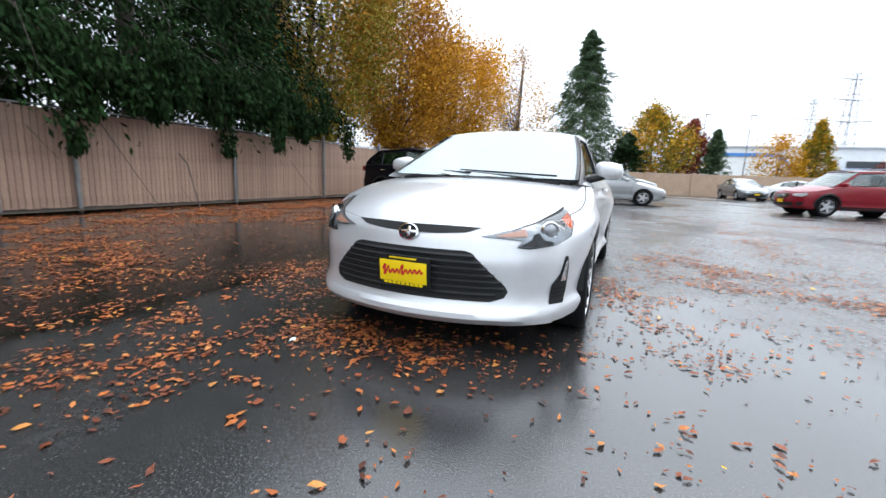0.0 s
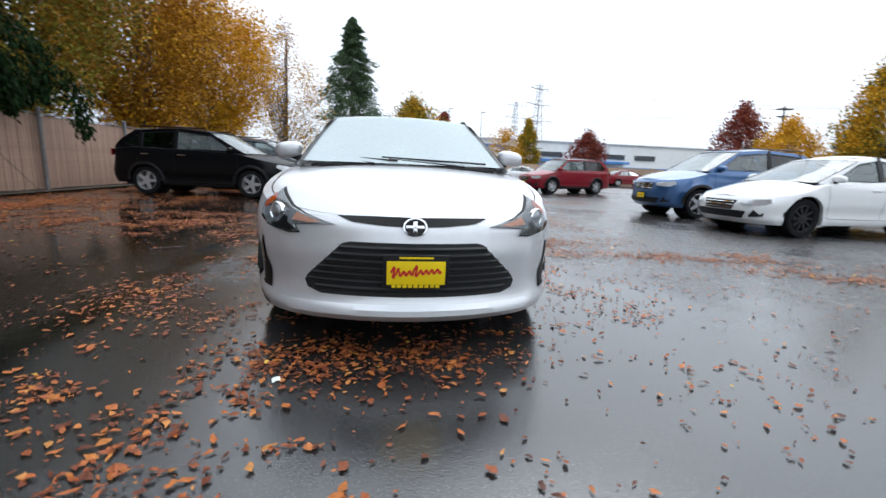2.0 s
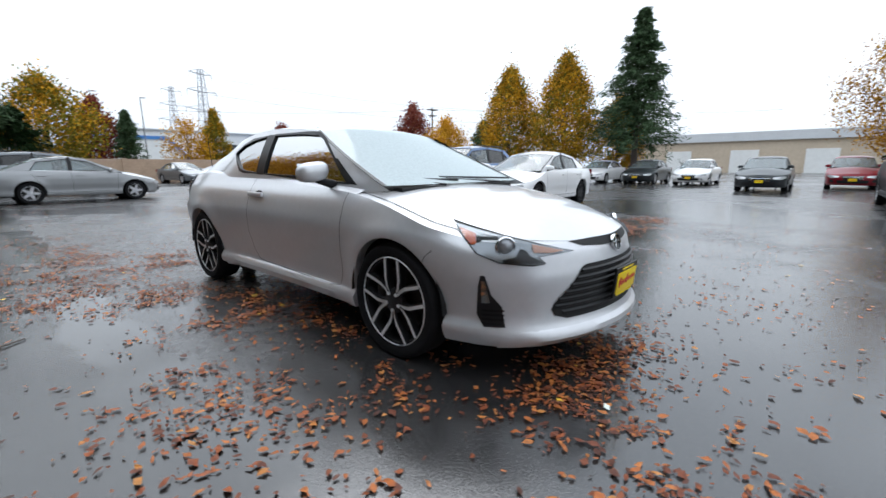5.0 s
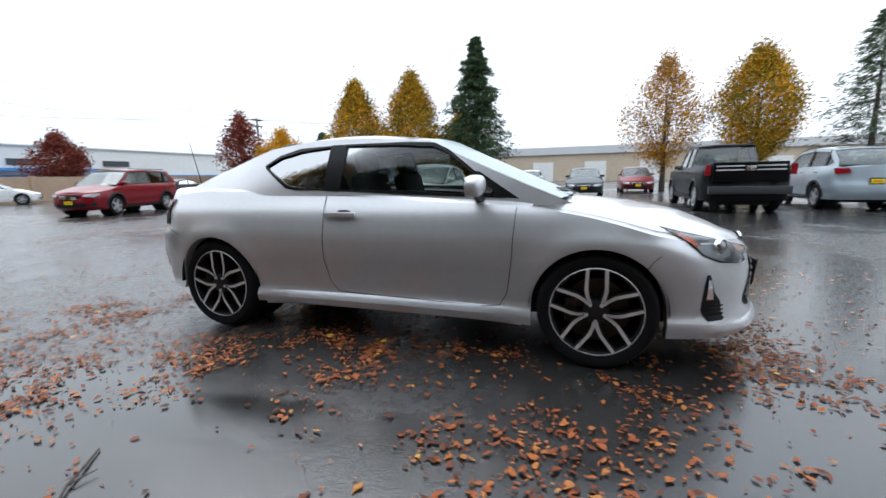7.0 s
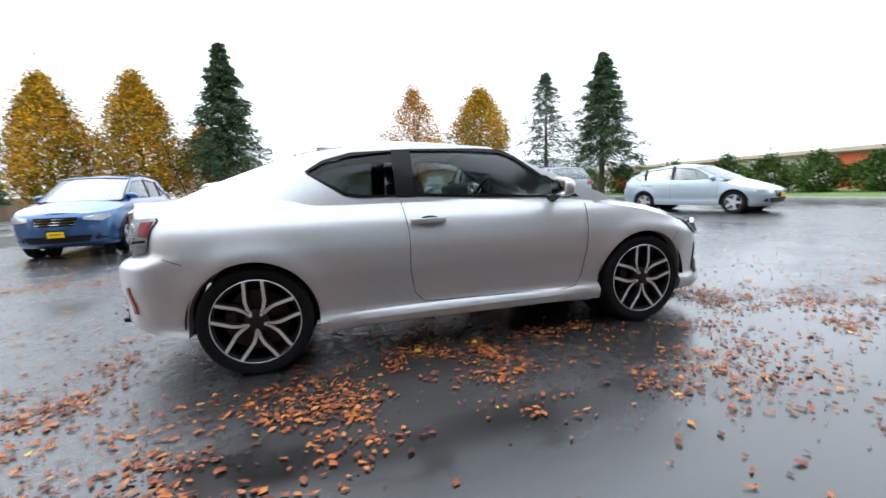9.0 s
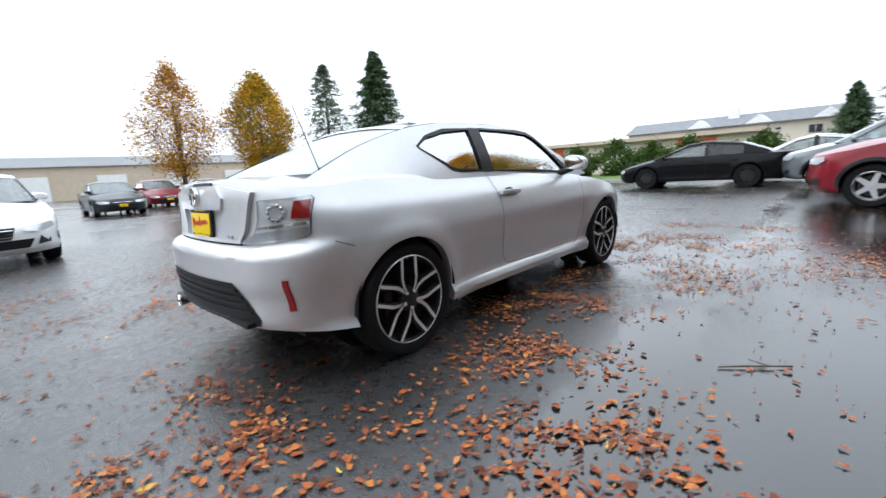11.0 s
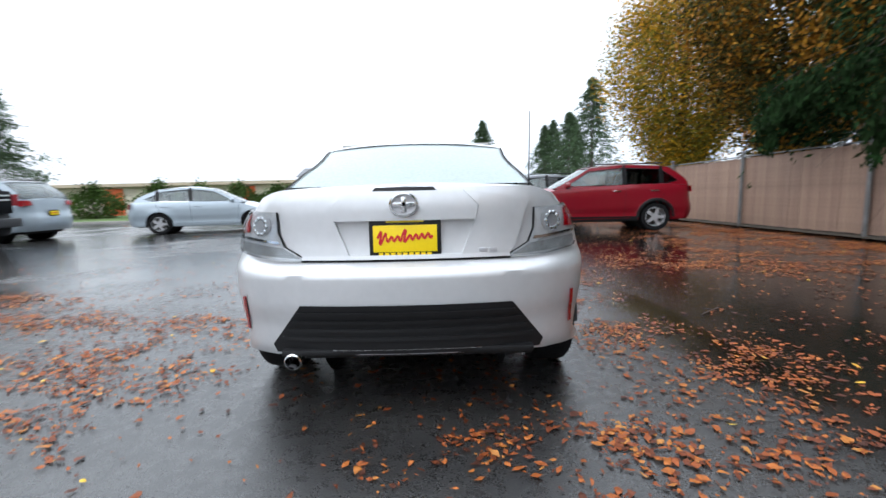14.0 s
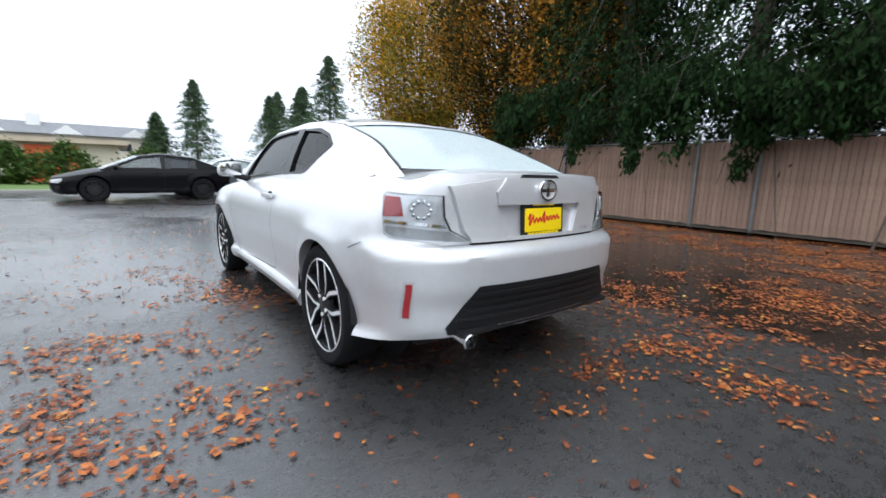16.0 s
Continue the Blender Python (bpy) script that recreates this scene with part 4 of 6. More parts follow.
    part("lid_garnish", patch([(-0.303, 0.91), (0.303, 0.91), (0.317, 0.97), (0.253, 1.035), (-0.253, 1.035), (-0.317, 0.97)], rf(0.034), 0.05, 0.032, (0, -1, 0)), SILVER, root)
    emblem(Matrix.Translation((0, float(S.rear(0, 0.978)) + 0.034, 0.978)) @ Matrix.Rotation(radians(90), 4, "Z") @ Matrix.Diagonal((1, 1.15, 0.95, 1)), 0.04, "rear_badge")
    part("brake_light_bar", patch([(-0.14, 1.036), (0.14, 1.036), (0.125, 1.052), (-0.125, 1.052)], rf(0.012), 0.05, 0.02, (0, -1, 0)), TRIM, root)
    add_plate(root, pose(0, float(S.rear(0, 0.84)) + 0.014, 0.836, -3, 0, 180), lettered=True)
    bm = bmesh.new()
    for k in range(2):
        box(bm, (-0.335 - 0.045 * k, float(S.rear(0.35, 0.775)) + 0.024, 0.775), (0.035, 0.006, 0.02), 0.003)
    part("model_badge", bm, SILVER_ALLOY, root)
    add_gap(root, [(-0.46, 0.738), (0.46, 0.738)], rf(0.006), 0.008)
    vp = [(-0.455, 0.558), (0.455, 0.558), (0.60, 0.375), (0.585, 0.338), (-0.585, 0.338), (-0.60, 0.375)]
    part("rear_valance", patch(vp, rf(0.004), 0.05), TRIM, root, "black ribbed rear valance")
    for k in range(4):
        z = 0.40 + 0.037 * k
        w = 0.56 - (z - 0.40) * 0.75
        part("valance_rib", patch([(-w, z), (w, z), (w - 0.01, z + 0.016), (-w + 0.01, z + 0.016)], rf(0.014), 0.06, 0.012, (0, -1, 0)), TRIM, root)
    bm = bmesh.new()
    box(bm, (0, 2.09, 0.345), (1.1, 0.12, 0.03), 0.012)
    part("valance_lip", bm, TRIM, root)
    bm = bmesh.new()
    revolve(bm, [(0.034, -0.12), (0.038, 0.055), (0.033, 0.06), (0.029, 0.04), (0.028, -0.12)], 24)
    ex = part("exhaust_tip", bm, CHROME, root)
    ex.matrix_local = pose(0.50, 2.10, 0.315, 0, 6, 90)
    # front lip
    bm, last = bmesh.new(), None
    for j in range(41):
        x = -0.74 + 1.48 * j / 40
        fade = min(1.0, (0.74 - abs(x)) / 0.12)
        row = []
        for z, d in ((0.285, 0.002), (0.262, 0.012), (0.235, 0.016), (0.20, 0.002)):
            y = lay((x, -3.2, max(z, 0.205)), (0, 1, 0), 0.0).y
            row.append(bm.verts.new((x, y - d * fade - 0.002, z - 0.01 * (x / 0.8) ** 2)))
        if last:
            for q in range(3):
                bm.faces.new((last[q], last[q + 1], row[q + 1], row[q]))
        last = row
    bmesh.ops.recalc_face_normals(bm, faces=bm.faces)
    part("front_lip", bm, SILVER, root)
    # wipers, cowl, antenna
    bm = bmesh.new()
    box(bm, (0, -1.09, 0.928), (1.2, 0.14, 0.03), 0.01)
    part("cowl_panel", bm, TRIM, root)
    for a, b in (((0.42, -1.16), (-0.12, -1.075)), ((-0.22, -1.16), (-0.62, -0.985))):
        bm = bmesh.new()
        za, zb = 0.968, 0.985
        tube(bm, (a[0], a[1] - 0.02, za - 0.015), (b[0], b[1] - 0.02, zb + 0.005), 0.009, 0.006, 6)
        tube(bm, (a[0] + 0.16, a[1] + 0.01, za + 0.012), (b[0] - 0.05, b[1] + 0.0, zb + 0.018), 0.007, 0.005, 6)
        part("wiper", bm, TRIM, root)
    bm = bmesh.new()
    tube(bm, (-0.62, 1.675, 1.035), (-0.62, 1.69, 1.06), 0.02, 0.008)
    tube(bm, (-0.62, 1.688, 1.05), (-0.60, 1.80, 1.41), 0.0035, 0.002, 6)
    part("antenna", bm, TRIM, root)
    return root


def parked_shape(kind, L, W, H, wb, r):
    """Curves for a parked saloon, hatchback, estate or pickup."""
    h = W / 2
    yf = -(wb / 2 + (L - wb) * 0.47)
    yr = yf + L
    suv = kind in ("suv", "wagon", "pickup")
    z0 = 0.28 if kind == "pickup" else 0.2 if not suv else 0.24
    belt = {"sedan": 0.66, "hatch": 0.66, "suv": 0.665, "wagon": 0.645, "pickup": 0.66}[kind] * H
    hoodz = belt - 0.02
    nose_z = {"sedan": 0.70, "hatch": 0.72, "suv": 0.92, "wagon": 0.86, "pickup": 1.12}[kind]
    roof = H - 0.05
    wsb = yf + {"sedan": 1.12, "hatch": 1.02, "suv": 1.04, "wagon": 1.05, "pickup": 1.45}[kind]
    wst = wsb + {"sedan": 1.06, "hatch": 1.0, "suv": 1.0, "wagon": 0.90, "pickup": 0.62}[kind]
    if kind == "sedan":
        rt, rb = yr - 1.42, yr - 0.48
    elif kind == "pickup":
        rt, rb = wst + 1.55, wst + 1.72
    else:
        rt, rb = yr - {"suv": 0.72, "hatch": 0.98}.get(kind, 0.55), yr - (0.2 if kind == "hatch" else 0.13)
    deck = belt + (0.05 if kind == "sedan" else 0.02)
    bed = 1.28
    if kind == "pickup":
        belt = 1.2
        sh = tab((yf, nose_z - 0.03), (yf + 0.3, nose_z), (wsb, belt - 0.02), (wst, belt), (rb, belt + 0.02), (rb + 0.1, bed), (yr, bed))
        top = tab((yf, nose_z), (yf + 0.3, nose_z + 0.06), (wsb, belt), (rb, belt), (rb + 0.2, 0.85), (yr - 0.1, 0.85), (yr, 0.85))
    else:
        sh = tab((yf, nose_z - 0.04), (yf + 0.35, nose_z + 0.02), (wsb, hoodz - 0.03), (0, belt), (rt, belt + 0.03), (yr - 0.35, deck - 0.02), (yr, deck - 0.02))
        top = tab((yf, nose_z - 0.03), (yf + 0.3, nose_z + 0.06), (wsb, hoodz + 0.02), (rb, deck + 0.02), (yr, deck))
    zt = belt + 0.4
    S = Shape(dict(
        plan=tab((yf, h - 0.12), (yf + 0.35, h - 0.03), (-wb / 2, h), (0, h - 0.015), (wb / 2, h), (yr - 0.3, h - 0.03), (yr, h - 0.10)),
        sect=tab((z0, -0.06), (z0 + 0.1, -0.02), (z0 + 0.2, -0.03), (0.6, 0.0), (0.75 * belt, 0.0), (belt - 0.08, -0.02), (belt + 0.02, -0.06), (belt + 0.2, -0.12)),
        nose=tab((z0, yf + 0.14), (z0 + 0.1, yf + 0.03), (0.5, yf), (nose_z - 0.12, yf + 0.02), (nose_z, yf + 0.12), (nose_z + 0.15, yf + 0.3)),
        tail=tab((z0, yr - 0.12), (0.5, yr), (0.65, yr - 0.01), (0.8, yr - 0.05), (deck, yr - 0.09 if kind != "pickup" else yr - 0.02), (deck + 0.4, yr - 0.2)),
        sh=sh, top=top, bot=tab((yf, z0), (yr, z0 + 0.06)), bow_f=(0.22, 0.3) if kind != "pickup" else (0.1, 0.15), bow_r=(0.1, 0.15) if kind != "pickup" else (0.0, 0.02),
        wsy=tab((belt - 0.06, wsb - 0.12), (belt, wsb), (roof, wst), (roof + 0.1, wst + 0.2)),
        rgy=tab((belt - 0.05, rb + (0.1 if kind == "sedan" else 0.02)), (belt + 0.06, rb), (roof, rt), (roof + 0.1, rt - 0.2)),
        gw=tab((wsb, h - 0.13), (0, h - 0.1), (rt, h - 0.12), (yr, h - (0.25 if kind == "sedan" else 0.17))),
        lean=0.34 if kind in ("sedan", "hatch") else 0.24, axles=(-wb / 2, wb / 2), arch=r + 0.055, wheel_r=r))
    lean0 = S.lean
    S.house = lambda y, z: S.gw(y) - lean0 * (z - belt) - 0.05 * np.maximum(z - belt - 0.1, 0) ** 2
    arc = 0.045 if kind in ("sedan", "hatch", "suv") else 0.02
    S.arc = arc
    S.rail_y, S.base_z, S.base_y, S.base_back = (wst + 0.04 - 1.2 * arc, rt - 0.03 + 1.2 * arc), (belt - 0.015, belt + 0.05), wsb, rb
    S.marks = (yf, yr, belt, roof, wsb, wst, rt, rb, nose_z, deck, z0, bed)
    return S


def build_parked(name, kind, L, W, H, wb, r, paint, label, wheels="five", cladding=False, tint=True, plate=True):
    S = parked_shape(kind, L, W, H, wb, r)
    yf, yr, belt, roof, wsb, wst, rt, rb, nose_z, deck, z0, bed = S.marks
    root = tagged(new(name), label, "pickup truck" if kind == "pickup" else "car", "cars parked in the lot")
    nf, ns, nr, nv = 10, 64, 10, 16
    bm, top = shell(S, nf, ns, nr, nv)
    part("body", bm, paint, root)
    n = len(top)
    front_rows = [i for i in range(n) if top[i][1] < wsb + 0.08 and i < nf + ns // 2]
    part("bonnet", lid(S, top, front_rows, 12), paint, root)
    rear_rows = [i for i in range(nf + ns // 2, n) if top[i][1] > rb - 0.06]
    part("truck_bed" if kind == "pickup" else "tail_deck", lid(S, top, rear_rows, 12, 18 if kind == "pickup" else 2.4), TRIM if kind == "pickup" else paint, root)
    mid = range(front_rows[-1], rear_rows[0] + 1)
    for sgn in (1, -1):
        bm, last = bmesh.new(), None
        for i in mid:
            x, y, z = top[i]
            v = (bm.verts.new((sgn * x, y, z)), bm.verts.new((sgn * min(x - 0.004, float(S.house(y, belt))), y, z + 0.02)), bm.verts.new((sgn * (x - 0.16), y, z)))
            if last:
                for k in range(2):
                    bm.faces.new((last[k], last[k + 1], v[k + 1], v[k]))
            last = v
        bmesh.ops.recalc_face_normals(bm, faces=bm.faces)
        part("belt_moulding", bm, paint, root)
    y0, y1 = S.rail_y
    rail = tab((y0 - 0.3, roof - 0.02 - S.arc), (y0, roof - S.arc), (y0 + 0.4 * (y1 - y0), roof + 0.012), (y1, roof - 0.012 - S.arc), (y1 + 0.3, roof - 0.04 - 2 * S.arc))
    zt = lambda y: float(rail(y)) - (0.07 if kind == "suv" else 0.055)
    fe = lambda z, d: S.screen_edge(z)[1] + d
    be = lambda z, d: S.back_edge(z)[1] - d
    zb = belt + 0.025
    b1 = (wst + rt) / 2 - (0.12 if kind != "pickup" else -0.02)
    front_win = [(b1 - 0.04, zb), (fe(zb, 0.22), zb), (fe(zt(y0) - 0.02, 0.10), zt(y0) - 0.02), (b1 - 0.04, zt(b1))]
    wins = [(front_win, "door")]
    edge_y = be(zb + 0.08, 0.12)
    if kind == "sedan":
        b2 = be(zt(rt) - 0.03, 0.12)
        wins.append(([(b1 + 0.04, zb), (b1 + 0.04, zt(b1)), (b2, zt(b2)), (min(b1 + 0.95, edge_y - 0.1), zb + 0.02)], "quarter"))
    elif kind == "pickup":
        wins.append(([(b1 + 0.04, zb), (b1 + 0.04, zt(b1)), (be(zt(rt), 0.1), zt(rt)), (be(zb, 0.1), zb)], "quarter"))
    else:
        b2 = b1 + 0.92
        wins.append(([(b1 + 0.04, zb), (b1 + 0.04, zt(b1)), (b2 - 0.04, zt(b2)), (b2 - 0.04, zb)], "quarter"))
        if be(zb + 0.12, 0.16) - b2 > 0.25:
            wins.append(([(b2 + 0.04, zb), (b2 + 0.04, zt(b2)), (be(zt(rt), 0.22), zt(rt) - 0.03), (be(zb + 0.12, 0.2), zb + 0.1)], "quarter"))
    # frame panels between the panes
    pil = []
    front_edge = [(S.screen_edge(z)[1], z) for z in np.linspace(belt - 0.03, float(rail(y0)), 6)]
    fw = front_win
    pil.append((front_edge + [(b1 - 0.04, float(rail(b1))), fw[3], fw[2], fw[1], (fw[1][0] - 0.1, belt - 0.03)], paint))
    pil.append(([(fw[1][0] - 0.1, belt - 0.035), fw[1], (be(zb, 0.0), zb), (be(zb, 0.0), belt - 0.035)], paint))
    starts = [w[0] for w in wins] + [None]
    for i, (w, _) in enumerate(wins):
        if i == 0:
            continue
        prev = wins[i - 1][0]
        a0, a1 = (prev[0][0], prev[3][0]) if i == 1 else (prev[3][0], prev[2][0])
        pil.append(([(a0, zb), (a1, float(rail(a1))), (w[1][0], float(rail(w[1][0]))), (w[0][0], zb)], GLOSS_BLACK if kind != "pickup" else paint))
        pil.append(([w[1], (w[1][0], float(rail(w[1][0]))), (w[2][0], float(rail(w[2][0]))), w[2]], paint))
    lw = wins[-1][0]
    back_edge = [(S.back_edge(z)[1], z) for z in np.linspace(float(rail(y1)), zb, 6)]
    pil.append(([lw[2], (lw[2][0], float(rail(lw[2][0])))] + back_edge + [(lw[3][0], zb), lw[3]] if lw[3][1] > zb + 0.001 else [lw[2], (lw[2][0], float(rail(lw[2][0])))] + back_edge + [lw[3]], paint))
    if lw[3][1] > zb + 0.001:
        pil.append(([lw[0], (lw[3][0], zb), lw[3]], paint))
    add_glasshouse(root, S, rail, pil, wins, paint, PARKED_GLASS, quarter_glass=DARK_GLASS if tint else PARKED_GLASS)
    add_interior(root, S, (wst + rt) / 2 - 0.1, belt - 0.42, belt, rear=kind != "pickup")
    add_underside(root, S)
    for y in S.axles:
        for sgn in (1, -1):
            add_wheel(root, S, sgn * (W / 2 - 0.12), y, wheels, sgn)
    fr = lambda d=0.0: (lambda x, z: (x, float(S.front(x, z)) - d, z))
    rf = lambda d=0.0: (lambda x, z: (x, float(S.rear(x, z)) + d, z))
    gz = nose_z - 0.1
    part("grille", patch([(-0.36, gz), (0.36, gz), (0.30, gz - 0.17), (-0.30, gz - 0.17)], fr(0.006), 0.1), GLOSS_BLACK, root)
    for k in range(3):
        z = gz - 0.04 - 0.05 * k
        part("grille_bar", patch([(-0.33, z), (0.33, z), (0.33, z + 0.012), (-0.33, z + 0.012)], fr(0.014), 0.12), CHROME, root)
    part("lower_intake", patch([(-0.55, z0 + 0.22), (0.55, z0 + 0.22), (0.48, z0 + 0.09), (-0.48, z0 + 0.09)], fr(0.006), 0.1), TRIM, root)
    if plate:
        add_plate(root, pose(0, yf - 0.03, 0.5 if kind != "sedan" else 0.44, 4, 0, 0))
        add_plate(root, pose(0, float(S.rear(0, 0.75)) + 0.03, 0.78 if kind != "pickup" else 0.7, 0, 0, 180))
    hw = W / 2
    for sgn in (1, -1):
        lampm = lambda d: (lambda x, z: (sgn * x, max(float(S.front(x, z)), yf + 0.12 + (x - hw + 0.3) * 0.9) - d if x > hw - 0.3 else float(S.front(x, z)) - d, z))
        hl = part("headlight", patch([(hw - 0.46, gz - 0.06), (hw - 0.20, gz - 0.09), (hw - 0.08, gz - 0.02), (hw - 0.10, gz + 0.05), (hw - 0.46, gz - 0.0)], lampm(0.012), 0.05), LAMP_BOWL, root)
        part("fog_lamp", patch([(hw - 0.32, z0 + 0.12), (hw - 0.16, z0 + 0.14), (hw - 0.15, z0 + 0.25), (hw - 0.27, z0 + 0.25)], lampm(0.008), 0.05), TRIM, root)
        tz = bed - 0.28 if kind == "pickup" else deck - 0.2
        tailm = lambda d: (lambda x, z: (sgn * (x + d), float(S.rear(x, z)) + d, z))
        if kind == "pickup":
            part("tail_light", patch([(hw - 0.16, tz), (hw - 0.03, tz), (hw - 0.03, tz + 0.26), (hw - 0.16, tz + 0.26)], tailm(0.015), 0.06, 0.05, (0, -1, 0)), TAIL_RED, root)
        else:
            part("tail_light", patch([(hw - 0.40, tz + 0.03), (hw - 0.10, tz), (hw - 0.08, tz + 0.16), (hw - 0.36, tz + 0.15)], tailm(0.015), 0.05, 0.04, (0, -1, 0)), TAIL_RED, root)
        side = lambda y, z, d=0.003: (sgn * (float(S.side(y, z)) + d), y, z)
        add_gap(root, [(b1, belt - 0.03), (b1 - 0.01, z0 + 0.14)], side, 0.008)
        add_gap(root, [(wsb + 0.22, belt - 0.08), (wsb + 0.26, z0 + 0.14), (b1, z0 + 0.13)], side, 0.008)
        add_gap(root, [(b1, z0 + 0.13), (b1 + 0.62, z0 + 0.14), (b1 + 0.95, min(belt - 0.05, 0.95))], side, 0.008)
        for yh in (b1 - 0.2, b1 + 0.72):
            bm = bmesh.new()
            box(bm, (sgn * (float(S.side(yh, belt - 0.12)) + 0.012), yh, belt - 0.12), (0.024, 0.2, 0.03), 0.008)
            part("door_handle", bm, CHROME if kind == "suv" else paint, root)
        add_mirror(root, float(S.side(wsb + 0.5, belt)) - 0.08, wsb + 0.42, belt + 0.06, paint, sgn)
        if cladding:
            for a in S.axles:
                bm, last = bmesh.new(), None
                for k in range(19):
                    ang = math.pi * k / 18
                    row = []
                    for rr, d in ((S.arch - 0.005, 0.004), (S.arch + 0.01, 0.016), (S.arch + 0.06, 0.014), (S.arch + 0.07, 0.002)):
                        y, z = a + rr * math.cos(ang), r + rr * math.sin(ang)
                        row.append(bm.verts.new(side(y, z, d)))
                    if last:
                        for q in range(3):
                            bm.faces.new((last[q], last[q + 1], row[q + 1], row[q]))
                    last = row
                bmesh.ops.recalc_face_normals(bm, faces=bm.faces)
                part("arch_cladding", bm, TRIM, root)
            part("sill_cladding", patch([(-wb / 2 + r + 0.08, z0 + 0.02), (wb / 2 - r - 0.08, z0 + 0.03), (wb / 2 - r - 0.08, z0 + 0.14), (-wb / 2 + r + 0.08, z0 + 0.14)], lambda y, z: side(y, z, 0.012), 0.2), TRIM, root)
            bm = bmesh.new()
            ym = (y0 + y1) / 2
            tube(bm, (sgn * (float(S.house(ym, roof)) - 0.05), y0 + 0.15, roof + 0.05), (sgn * (float(S.house(ym, roof)) - 0.06), y1 - 0.1, roof + 0.045), 0.016, n=8)
            part("roof_rail", bm, TRIM, root)
    if kind == "pickup":
        bm = bmesh.new()
        box(bm, (0, yr + 0.02, 0.62), (W - 0.2, 0.16, 0.2), 0.04)
        part("rear_bumper", bm, BUMPER_GREY, root)
        bm = bmesh.new()
        box(bm, (0, yr - 0.03, bed - 0.2), (W - 0.38, 0.06, 0.5), 0.02)
        gate = part("tailgate", bm, paint, root)
        bm = bmesh.new()
        for sgn in (1, -1):
            for dz in (-0.05, -0.15):
                box(bm, (sgn * 0.44, yr + 0.008, bed + dz), (0.62, 0.04, 0.032), 0.01)
        part("chrome_bar", bm, ALLOY, gate)
        bm = bmesh.new()
        box(bm, (0, yr + 0.012, bed - 0.11), (0.22, 0.04, 0.13), 0.03)
        part("badge", bm, CHROME, gate)
        bm = bmesh.new()
        for sgn in (1, -1):
            box(bm, (sgn * (hw - 0.05), b1 - 0.0, 0.42), (0.1, 2.2, 0.05), 0.015)
        part("running_board", bm, TRIM, root)
    return root


# ---- ground ----
def ground_material():
    m = bpy.data.materials.new("wet_asphalt")
    m.use_nodes = True
    nt = m.node_tree
    b = nt.nodes["Principled BSDF"]
    tc = nt.nodes.new("ShaderNodeTexCoord")

    def noise(scale, detail=5, rough=0.55):
        n = nt.nodes.new("ShaderNodeTexNoise")
        n.inputs["Scale"].default_value, n.inputs["Detail"].default_value, n.inputs["Roughness"].default_value = scale, detail, rough
        nt.links.new(tc.outputs["Object"], n.inputs["Vector"])
        return n.outputs["Fac"]

    def ranged(v, a, b2, c, d):
        r = nt.nodes.new("ShaderNodeMapRange")
        for i, q in enumerate((a, b2, c, d)):
            r.inputs[i + 1].default_value = q
        nt.links.new(v, r.inputs[0])
        return r.outputs[0]

    def math_node(op, u, v):
        n = nt.nodes.new("ShaderNodeMath")
        n.operation = op
        for i, q in enumerate((u, v)):
            if isinstance(q, (int, float)):
                n.inputs[i].default_value = q
            else:
                nt.links.new(q, n.inputs[i])
        return n.outputs[0]

    wide, mid, fine, stone = noise(0.16, 6), noise(0.9, 6), noise(14, 4), noise(120, 3)
    pool = ranged(math_node("ADD", math_node("MULTIPLY", wide, 0.75), math_node("MULTIPLY", mid, 0.25)), 0.47, 0.55, 0.0, 1.0)
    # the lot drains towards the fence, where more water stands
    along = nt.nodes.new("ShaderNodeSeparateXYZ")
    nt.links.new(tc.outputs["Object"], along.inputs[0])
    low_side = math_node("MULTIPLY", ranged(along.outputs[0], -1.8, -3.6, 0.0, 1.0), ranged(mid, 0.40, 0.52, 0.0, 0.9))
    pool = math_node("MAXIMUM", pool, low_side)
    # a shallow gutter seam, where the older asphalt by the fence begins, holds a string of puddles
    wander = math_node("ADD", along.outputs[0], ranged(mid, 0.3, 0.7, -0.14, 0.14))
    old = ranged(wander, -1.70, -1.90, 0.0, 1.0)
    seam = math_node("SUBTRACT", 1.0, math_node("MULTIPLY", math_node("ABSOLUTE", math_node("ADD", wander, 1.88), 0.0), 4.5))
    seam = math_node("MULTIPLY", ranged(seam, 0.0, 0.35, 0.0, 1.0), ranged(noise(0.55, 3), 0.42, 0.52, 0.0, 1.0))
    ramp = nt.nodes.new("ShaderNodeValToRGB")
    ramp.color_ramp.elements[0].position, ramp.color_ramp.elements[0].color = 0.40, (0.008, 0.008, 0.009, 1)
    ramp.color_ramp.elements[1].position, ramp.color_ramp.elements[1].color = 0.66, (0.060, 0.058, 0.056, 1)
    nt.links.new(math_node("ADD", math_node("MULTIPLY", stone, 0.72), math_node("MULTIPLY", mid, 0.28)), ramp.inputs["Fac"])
    # older asphalt's tone, darkened further to stand in for the trees mirrored there
    aged_shade = nt.nodes.new("ShaderNodeMix")
    aged_shade.data_type, aged_shade.blend_type = "RGBA", "MULTIPLY"
    aged_shade.inputs[7].default_value = (0.34, 0.31, 0.27, 1)
    nt.links.new(old, aged_shade.inputs[0])
    nt.links.new(ramp.outputs["Color"], aged_shade.inputs[6])
    nt.links.new(aged_shade.outputs[2], b.inputs["Base Color"])
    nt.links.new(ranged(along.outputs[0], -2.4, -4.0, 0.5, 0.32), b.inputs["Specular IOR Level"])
    dry = math_node("ADD", ranged(fine, 0.3, 0.7, 0.20, 0.36), ranged(stone, 0.3, 0.7, -0.05, 0.08))
    mixr = nt.nodes.new("ShaderNodeMix")
